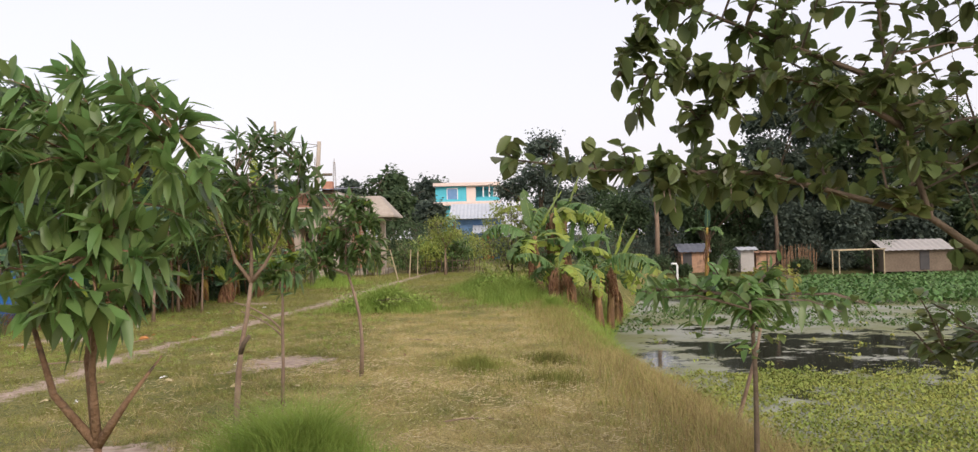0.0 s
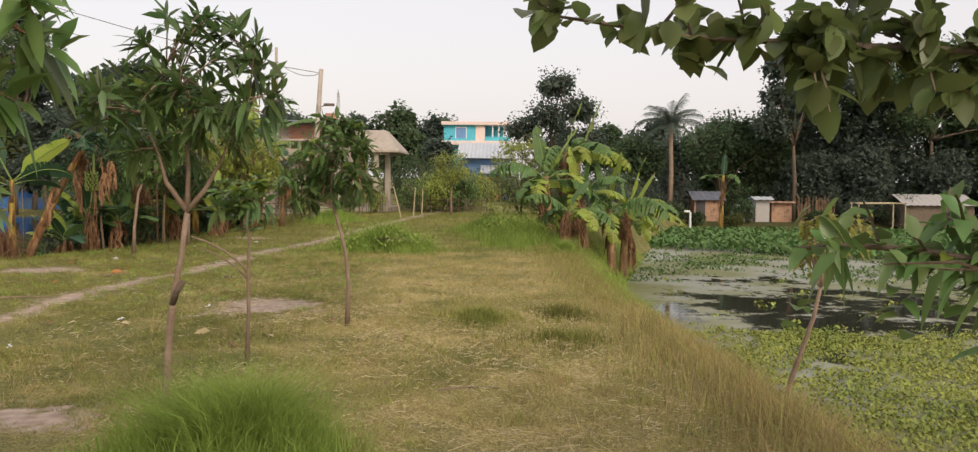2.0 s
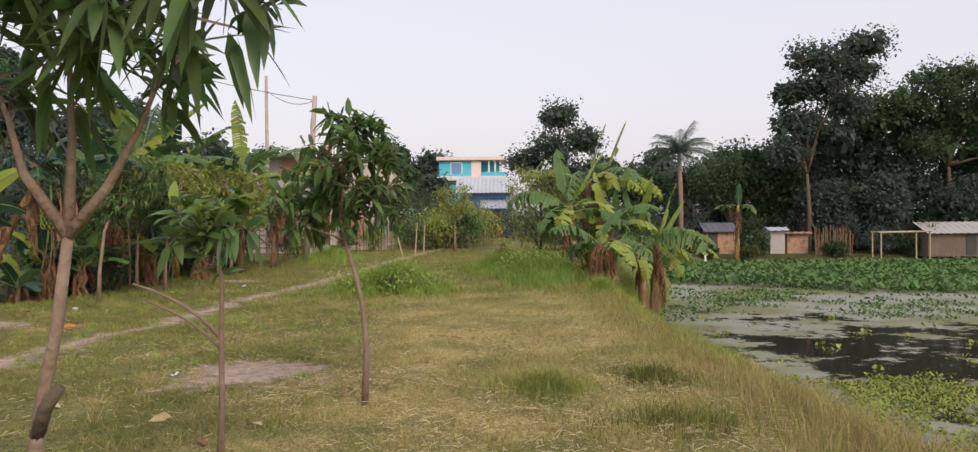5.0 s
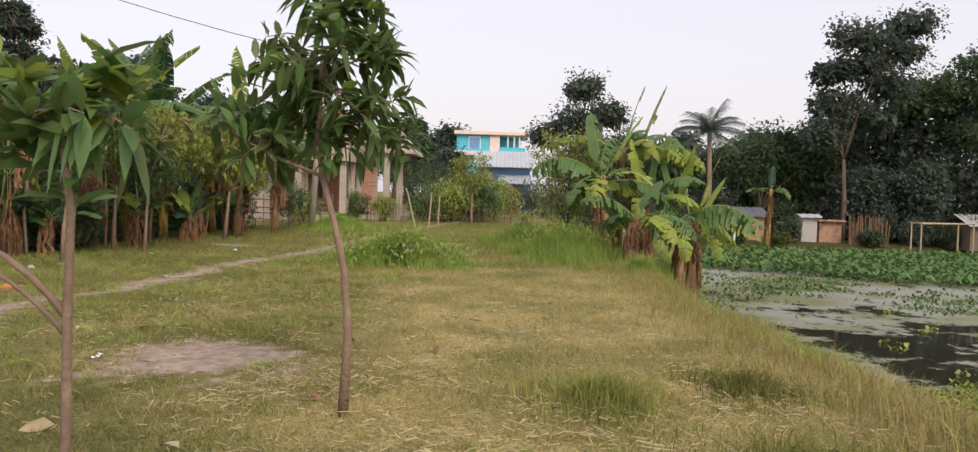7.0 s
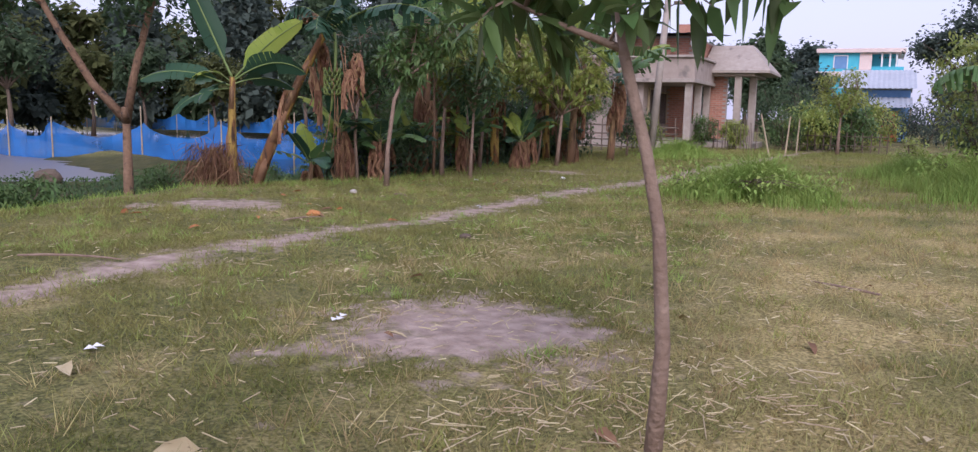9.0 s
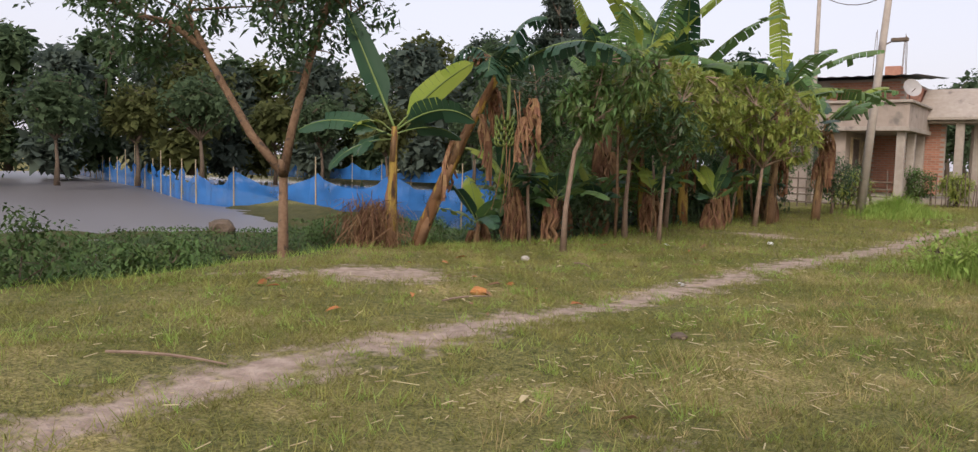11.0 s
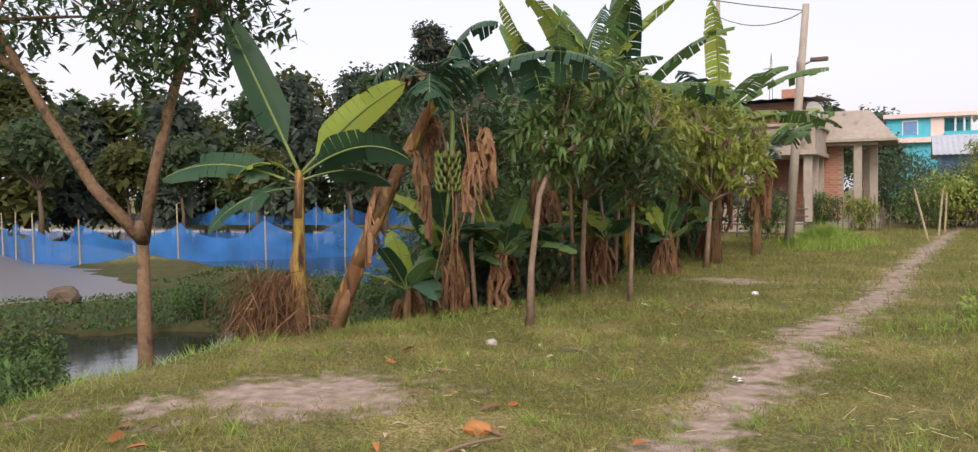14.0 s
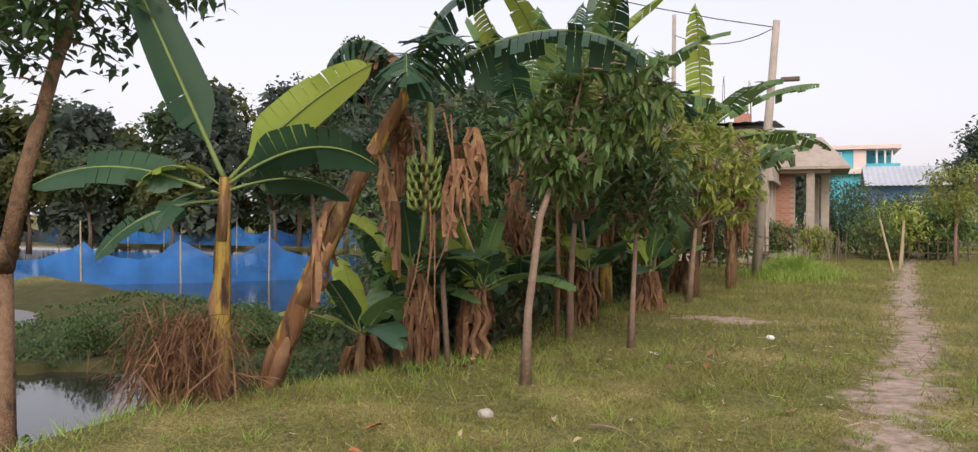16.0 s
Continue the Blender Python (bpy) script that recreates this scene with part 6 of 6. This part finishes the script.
for i, (x, y, s, h, mt) in enumerate([(-3.3, 45, 1.4, 2.0, m_mango), (-1.9, 47, 1.3, 1.9, m_mango_light), (-4.9, 47, 1.3, 2.3, m_far), (-2.6, 52, 1.8, 2.4, m_far), (0.9, 55, 1.6, 2.0, m_far_dark), (3.2, 48, 1.6, 2.0, m_far), (2.2, 41, 1.2, 1.6, m_far), (-5.6, 51, 1.8, 3.0, m_far), (4.6, 44, 1.6, 1.8, m_far_dark), (6.5, 52, 1.8, 2.2, m_far), (8.5, 56, 1.8, 2.2, m_far_dark), (-1.2, 62, 2.0, 1.6, m_far), (2.4, 63, 1.6, 1.9, m_far_dark), (3.6, 66, 1.8, 2.4, m_far), (-4.2, 58, 1.8, 2.6, m_far_dark), (5.2, 64, 1.7, 2.4, m_far_dark), (-3.8, 43.8, 1.0, 1.7, m_mango_light), (-2.4, 44.4, 0.9, 1.8, m_mango)]):
    bush("dense green hedge bush behind the field", x, y, s, h, mt, 210 + i, 0.2, 80, 22, trunk=0.2)
tree("papaya_tree", "slender leafy tree in front of the hedge", "tree", (-2.55, 40.0, -0.05), [(0, 0, 0), (0, 0, 0.7), (0.02, 0, 1.4)], 0.06, [(0, 0, 2.2, 0.9, 0.9, 0.8)], 60,
     dict(mat=m_mango_light, length=0.18, width=0.07, droop=0.5, sections=1), 5, 230, m_bark, per_tip=22, spread=0.2, spray="cloud")
wire_fence = thing("wire_fence", "thin post fence before the hedge", "fence", (0, 0, 0))
for k in range(14):
    x = -4.6 + k * 0.28
    part("post", Geo().tube([(x, 43, -0.1), (x + rf.uniform(-0.04, 0.04), 43, 0.75)], [0.025, 0.02], 5), m_bark_dark, wire_fence)
for z in (0.25, 0.6):
    part("rail", Geo().tube([(-4.7, 42.97, z), (-0.9, 42.97, z)], [0.015, 0.015], 4), m_bark_dark, wire_fence)

# ---- far trees ----
def far_tree(label, base, trunk_h, r0, lobes, tips, mat, seed, leaf=0.42, per=30, spread=0.55, bark=None, limbs=8, group="far trees"):
    return tree("tree", label, "tree", base, [(0, 0, 0), (0.1, 0, trunk_h * 0.5), (-0.05, 0, trunk_h)], r0, lobes, int(tips * 0.7),
                dict(mat=mat, length=leaf * 0.78, width=leaf * 0.48, droop=0.3, sections=0), limbs, seed, bark or m_bark_dark, group, int(per * 1.5), spread * 0.95, "cloud", fill=320)


for i, (x, y, s, h, mt) in enumerate([(10.6, 54.6, 0.9, 1.3, m_far), (15.2, 55.0, 0.7, 1.5, m_mango_dark), (12.0, 54.2, 0.5, 0.6, m_far), (14.2, 53.4, 0.6, 0.5, m_far_olive), (19.8, 54.6, 0.7, 0.8, m_far), (22.8, 55.5, 1.1, 1.6, m_far_dark), (24.8, 54.6, 1.3, 2.0, m_far), (27.0, 57.4, 1.2, 2.4, m_far_dark), (31.5, 54.0, 1.2, 1.6, m_far_olive), (33.5, 55.0, 1.3, 2.2, m_far), (36, 54.5, 1.4, 2.2, m_far_dark), (21.2, 57.2, 1.3, 2.6, m_far_dark), (18.8, 58.4, 1.4, 3.0, m_far_dark), (15.6, 58.6, 1.3, 2.6, m_far), (24.2, 58.6, 1.5, 3.4, m_far_dark), (29.4, 59.0, 1.6, 3.4, m_far), (33.2, 59.5, 1.6, 3.2, m_far_dark), (12.2, 59.4, 1.4, 2.2, m_far_dark), (11.6, 57.5, 1.5, 4.0, m_far_dark), (9.4, 60.0, 1.4, 1.8, m_far), (39.5, 57.5, 1.6, 3.0, m_far)]):
    bush("leafy undergrowth along the far bank", x, y, s, h, mt, 260 + i, 0.2, 70, 20, group="far bank undergrowth", trunk=0.15, z=-1.05)
far_tree("tall tree with open feathery crown across the pond", (19.0, 57, -1), 5.0, 0.17, [(-0.8, 0, 8.4, 1.7, 1.8, 1.0), (0.6, 0, 10.6, 1.9, 2, 0.9), (2.4, 0, 9.4, 1.7, 2, 0.9), (-1.4, 0, 6.4, 1.4, 1.5, 0.8), (0.4, 0, 12.3, 2.2, 1.8, 0.9), (2.8, 0, 11.6, 1.9, 1.8, 0.9), (-1.0, 0, 10.2, 1.3, 1.5, 0.7), (3.6, 0, 13.2, 1.8, 1.8, 0.8), (1.6, 0, 7.4, 1.5, 1.5, 0.8)], 210, m_far_dark, 301, 0.34, 34, bark=m_bark_dark, limbs=7)
far_tree("broad umbrella-crowned tree across the pond", (29, 59, -1), 5.5, 0.2, [(0, 0, 10.4, 4.5, 3.5, 1.0), (3.8, 0, 9.6, 3.2, 3, 0.8), (-3.2, 0, 9.6, 2.4, 2.5, 0.9), (0, 0, 11.5, 3, 3, 0.6), (-4.6, 0, 8.6, 1.8, 2, 0.8), (1, 0, 8.6, 3, 2, 0.8), (-1.5, 0, 6.8, 2.4, 2, 0.8), (2.5, 0, 6.6, 2.2, 2, 0.8)], 300, m_far, 302, 0.34, 34, bark=m_bark_dark, limbs=7)
for i, (x, y, s) in enumerate([(18.0, 61, 1.0), (22.5, 62, 1.25), (26, 60.5, 1.2), (31, 63, 1.35), (35, 61, 1.2), (40, 62, 1.4), (15.5, 64, 0.9), (24, 57.6, 0.6), (28.5, 56.6, 0.55), (33, 57, 0.65), (20.5, 58, 0.55), (38, 56, 0.7), (46, 58, 1.2)]):
    far_tree("dense dark tree in the grove across the pond", (x, y, -1), 2.5 * s, 0.13 * s, [(0, 0, 1.8 * s, 2.0 * s, 1.8 * s, 1.6 * s), (0, 0, 4.6 * s, 2.4 * s, 2.4 * s, 3.0 * s), (1.0 * s, 0, 6.6 * s, 1.6 * s, 1.6 * s, 1.6 * s), (-1.4 * s, 0, 5.8 * s, 1.4 * s, 1.4 * s, 1.4 * s)], 170, m_far_dark if i % 3 else m_far, 310 + i, 0.38, 34, 0.6)
for i in range(12):
    x, y, s = 13.5 + i * 3.1 + rf.uniform(-0.6, 0.6), 65.5 + rf.uniform(0, 3), rf.uniform(0.9, 1.2)
    far_tree("dark undergrowth tree deep in the grove", (x, y, -1), 1.6 * s, 0.14 * s, [(0, 0, 2.0 * s, 2.3 * s, 1.5 * s, 2.0 * s), (0.4, 0, 4.8 * s, 2.2 * s, 1.5 * s, 2.2 * s)], 120, m_far_dark, 450 + i, 0.5, 26, 0.6, group="grove undergrowth")
far_tree("airy tree behind the banana clump", (3.1, 58, 0.1), 3.0, 0.18, [(0, 0, 5.8, 2.0, 2, 1.2), (0.3, 0, 7.9, 1.5, 1.3, 0.8), (1.9, 0, 6.4, 1.1, 1.2, 0.8), (-1.9, 0, 5.0, 1.3, 1.2, 0.8), (2.2, 0, 4.2, 1.6, 1.3, 0.9)], 150, m_far_dark, 330, 0.3)
far_tree("low thicket tree behind the banana clump", (8.6, 58, -0.6), 1.4, 0.15, [(0, 0, 3.6, 2.0, 2, 1.7)], 90, m_far, 331, 0.4)
far_tree("domed olive tree beside the palm", (15.0, 60, -0.8), 1.6, 0.2, [(0, 0, 4.6, 2.6, 2, 1.5)], 120, m_far, 332, 0.34)
for i, (x, y, s) in enumerate([(-16, 112, 1.4), (-10.5, 113, 1.25), (-21, 110, 1.2), (-26, 105, 1.1), (-31, 108, 1.3), (-8.3, 96, 0.75), (-12, 92, 0.9), (-6.5, 116, 0.9), (-17, 88, 0.8), (-37, 100, 1.3), (-24, 90, 1.0), (6.5, 110, 1.0), (12, 112, 1.1), (18, 108, 1.2)]):
    far_tree("dark rounded tree behind the houses", (x, y, -0.3), 2.5 * s, 0.22 * s, [(0, 0, 5.0 * s, 3.2 * s, 2.6 * s, 2.6 * s), (1.4 * s, 0, 7.0 * s, 1.9 * s, 1.6 * s, 1.4 * s)], 110, m_far_dark if i % 3 else m_far, 340 + i, 0.68, 17, 0.7)
# woods behind the fish ponds
for i in range(44):
    ang, dist = radians(24 + i * 1.95 + rf.uniform(-0.8, 0.8)), rf.uniform(66, 84)
    x, y = -4 - dist * math.sin(ang), 12 + dist * math.cos(ang)
    s = rf.uniform(1.15, 1.7)
    far_tree("tree in the woods behind the fish ponds", (x, y, -0.6), 2.2 * s, 0.2 * s, [(0, 0, 4.4 * s, 2.6 * s, 2.2 * s, 2.6 * s), (rf.uniform(-1.5, 1.5), 0, 6.6 * s, 1.7 * s, 1.6 * s, 1.2 * s), (0.3, -1, 1.5 * s, 1.9 * s, 1.5 * s, 1.3 * s)], 130,
             (m_far_dark, m_far, m_far_olive)[i % 3], 360 + i, 0.72, 14, 0.65, group="woods")
for i in range(17):
    ang, dist = radians(26 + i * 4.2 + rf.uniform(-1.5, 1.5)), rf.uniform(48, 58)
    x, y, s = -4 - dist * math.sin(ang), 12 + dist * math.cos(ang), rf.uniform(0.75, 1.0)
    far_tree("small leafy tree on the pond dike", (x, y, -0.9), 2.8 * s, 0.16 * s, [(0, 0, 5.0 * s, 2.4 * s, 2.0 * s, 1.8 * s)], 60, (m_far_olive, m_far)[i % 2], 400 + i, 0.45, 20, 0.5, m_bark_dark, group="dike trees")
for i, (x, y, h) in enumerate([(-17.8, 36.5, 6.2), (-26, 43, 7.2), (-21.5, 40, 5.2), (-14.5, 36, 4.6), (-13, 40, 5.4)]):
    far_tree("airy dark tree behind the ditch", (x, y, -0.8), h * 0.45, 0.14, [(0, 0, h * 0.95, h * 0.22, h * 0.22, h * 0.13), (0.5, 0, h * 0.72, h * 0.25, h * 0.25, h * 0.14), (-0.7, 0, h * 0.5, h * 0.22, h * 0.22, h * 0.14)], 85, (m_far_dark, m_far)[i % 2], 430 + i, 0.3, 24, 0.38, group="ditch trees")
far_tree("tall tiered dark conifer-like tree in the distance", (-43, 75, -0.5), 7, 0.3, [(0, 0, 12.5, 2.6, 2, 0.9), (0.6, 0, 14.5, 2.2, 2, 0.8), (-0.5, 0, 10.4, 2.4, 2, 0.9), (0.2, 0, 16, 1.4, 1.4, 0.6)], 120, m_far_dark, 420, 0.5)


def palm(label, base, h, n, L, seed, mat):
    rng = random.Random(seed)
    root = thing("palm_tree", label, "palm tree", base)
    part("trunk", Geo().tube([(0, 0, 0), (0.1, 0, h * 0.5), (0.0, 0, h)], [0.2, 0.15, 0.13], 8), m_bark, root, smooth=True)
    for i in range(n):
        az, el = i * 2.4, radians(rng.uniform(-5, 75))
        p, cur = Vector((0, 0, h)), Vector((math.cos(az) * math.cos(el), math.sin(az) * math.cos(el), math.sin(el)))
        spine = []
        for k in range(10):
            spine.append(p.copy())
            p = p + cur * L / 9
            cur = (cur + Vector((0, 0, -0.14))).normalized()
        g = Geo().tube(spine, [0.03 - 0.0028 * k for k in range(10)], 4)
        for k in range(2, 10):
            for h2 in (0, 0.33, 0.66):
                c = spine[k - 1].lerp(spine[k], h2)
                t = (spine[k] - spine[k - 1]).normalized()
                s = t.cross(Vector((0, 0, 1))).normalized()
                for sg in (-1, 1):
                    e = c + s * sg * 0.5 + t * 0.25 + Vector((0, 0, -0.28 - 0.1 * rng.random()))
                    g.poly((c, c + t * 0.06, e))
        part("frond", g, mat, root)
    return root


palm("coconut palm across the pond", (10.65, 56, -1), 6.3, 22, 2.3, 5, m_far_dark)
for i, (x, y, h) in enumerate([(-34, 61, 3.2), (-29.5, 62, 3.4), (-40, 62, 3.0)]):
    palm("date palm with drooping dry fronds behind the net", (x, y, -0.8), h, 16, 1.9, 30 + i, m_far_olive)

# ---- small things in the field ----
peg = thing("wooden_peg", "short dark wooden peg at the water's edge", "peg", (2.75, 16.6, hz(2.75, 16.6) - 0.1))
part("stub", Geo().tube([(0, 0, 0), (0.01, 0, 0.5)], [0.045, 0.04], 8), m_fence_dark, peg)


def stone(label, x, y, s, seed, mat, name="stone", category="stone"):
    rng = random.Random(seed)
    bm = bmesh.new()
    bmesh.ops.create_icosphere(bm, subdivisions=2, radius=1)
    for w in bm.verts:
        k = 1 + 0.25 * noise.noise(w.co * 1.7 + Vector((seed, 0, 0)))
        w.co = Vector((w.co.x * s[0] * k, w.co.y * s[1] * k, w.co.z * s[2] * k))
    me = bpy.data.meshes.new(name)
    bm.to_mesh(me)
    bm.free()
    me.materials.append(mat)
    ob = tagged(new(name, me), label, category)
    ob.location = (x, y, hz(x, y) + s[2] * 0.5)
    return ob


stone("flat pale stone at the pond's edge", 2.75, 9.6, (0.26, 0.16, 0.06), 1, m_stone)
stone("orange-brown dry husk on the grass", -6.83, 15.95, (0.09, 0.06, 0.05), 2, m_rust, "coconut_husk", "husk")
stone("brown clod of earth on the grass", -8.05, 18.5, (0.06, 0.05, 0.035), 3, m_stone)
stone("dark clod of earth on the grass", -4.7, 15.4, (0.06, 0.05, 0.03), 4, m_bark_dark)
stone("pale stone beside the path", -6.5, 23.0, (0.05, 0.04, 0.03), 5, m_litter)
stone("dark mud lump on the dike", -22.5, 24.6, (0.5, 0.3, 0.25), 6, m_bark_dark)


def dry_leaf(x, y, s, mat, seed, label):
    rng = np.random.default_rng(seed)
    me = leaf_mesh("fallen_leaf", np.array([[0, 0, 0.03]]), np.array([[1, 0, 0.1]]), np.array([s]), np.array([s * 0.4]), mat, 0.3, 2, seed, 0.5)
    ob = tagged(new("fallen_leaf", me), label, "leaf", "fallen leaves")
    ob.matrix_world = pose(x, y, hz(x, y), 0, 0, rng.uniform(0, 360))


for i in range(46):
    x, y = rf.uniform(-9.2, -5.9), rf.uniform(14.5, 22)
    dry_leaf(x, y, rf.uniform(0.06, 0.16), (m_rust, m_dead, m_straw)[i % 3], i, ("orange fallen leaf on the grass", "brown fallen leaf on the grass", "pale fallen leaf on the grass")[i % 3])
for i in range(20):
    x, y = rf.uniform(-5.5, -1), rf.uniform(9.5, 15)
    dry_leaf(x, y, rf.uniform(0.06, 0.18), (m_dead, m_straw)[i % 2], 60 + i, ("brown fallen leaf on the grass", "pale fallen leaf on the grass")[i % 2])
for i, (x, y) in enumerate([(-4.6, 11.2), (-3.9, 12.2), (-4.9, 9.6), (-5.7, 17.9), (-7.4, 21.3)]):
    lit = Geo()
    for k in range(3):
        o = Vector((0.04 * k, 0.02 * (-1) ** k, 0.02 + 0.015 * k))
        lit.poly((o, o + Vector((0.09, 0.01, 0.02)), o + Vector((0.08, 0.06, 0.0)), o + Vector((0.0, 0.05, 0.025))))
    ob = tagged(new("paper_scrap", lit.mesh("paper_scrap", m_litter)), "crumpled white scrap on the grass", "litter", "litter")
    ob.matrix_world = pose(x, y, hz(x, y), 0, 0, i * 50) @ Matrix.Scale(0.6, 4)
for i, (x, y, a, L) in enumerate([(-7.0, 12.6, 20, 0.8), (-7.3, 18.4, -30, 0.35), (-0.6, 8.2, 10, 0.5), (-1.2, 14.6, 150, 0.5), (-6.8, 15.4, 70, 0.5)]):
    tw = tagged(new("fallen_stick", Geo().tube(bezier((0, 0, 0.03), (L / 2, 0.06, 0.05), (L, 0, 0.03), 5), [0.008, 0.01, 0.009, 0.008, 0.005], 5).mesh("fallen_stick", m_bark)), "bent dry stick on the grass", "stick", "fallen sticks")
    tw.matrix_world = pose(x, y, hz(x, y), 0, 0, a)

# ---- bricks of the house ----
def brick_wall(parent, origin, along, outward, length, h, every=1):
    """Courses of brick proud of the mortar, each brick its own piece."""
    me = Geo().box(-0.118, 0.118, 0, 0.022, -0.034, 0.034, 0.004).mesh("brick", m_brick)
    half = Geo().box(-0.055, 0.055, 0, 0.022, -0.034, 0.034, 0.004).mesh("brick", m_brick)
    u, o = Vector(along), Vector(outward)
    m = Matrix((u, o, Vector((0, 0, 1)))).transposed().to_4x4()
    rows = int(h / 0.085)
    for r_ in range(rows):
        x = 0.125 if r_ % 2 else 0.0
        while x + 0.24 <= length:
            ob = new("brick", me)
            ob.parent = parent
            ob.matrix_local = Matrix.Translation(Vector(origin) + u * (x + 0.12) + Vector((0, 0, 0.05 + r_ * 0.085))) @ m
            x += 0.25


brick_wall(side_wall, (-7.02, 41.0, 0.353), (0, 1, 0), (1, 0, 0), 2.4, 2.5)
brick_wall(up_wall, (-6.98, 37.8, 3.35), (0, 1, 0), (1, 0, 0), 5.4, 0.85)
brick_wall(end_wall, (-8.49, 40.3, 0.353), (1, 0, 0), (0, -1, 0), 1.3, 2.05)
brick_wall(up_wall, (-9.4, 37.8, 3.35), (1, 0, 0), (0, -1, 0), 2.4, 0.8)
brick_wall(front_wall, (-7.0, 40.45, 0.353), (1, 0, 0), (0, -1, 0), 0.9, 2.5)
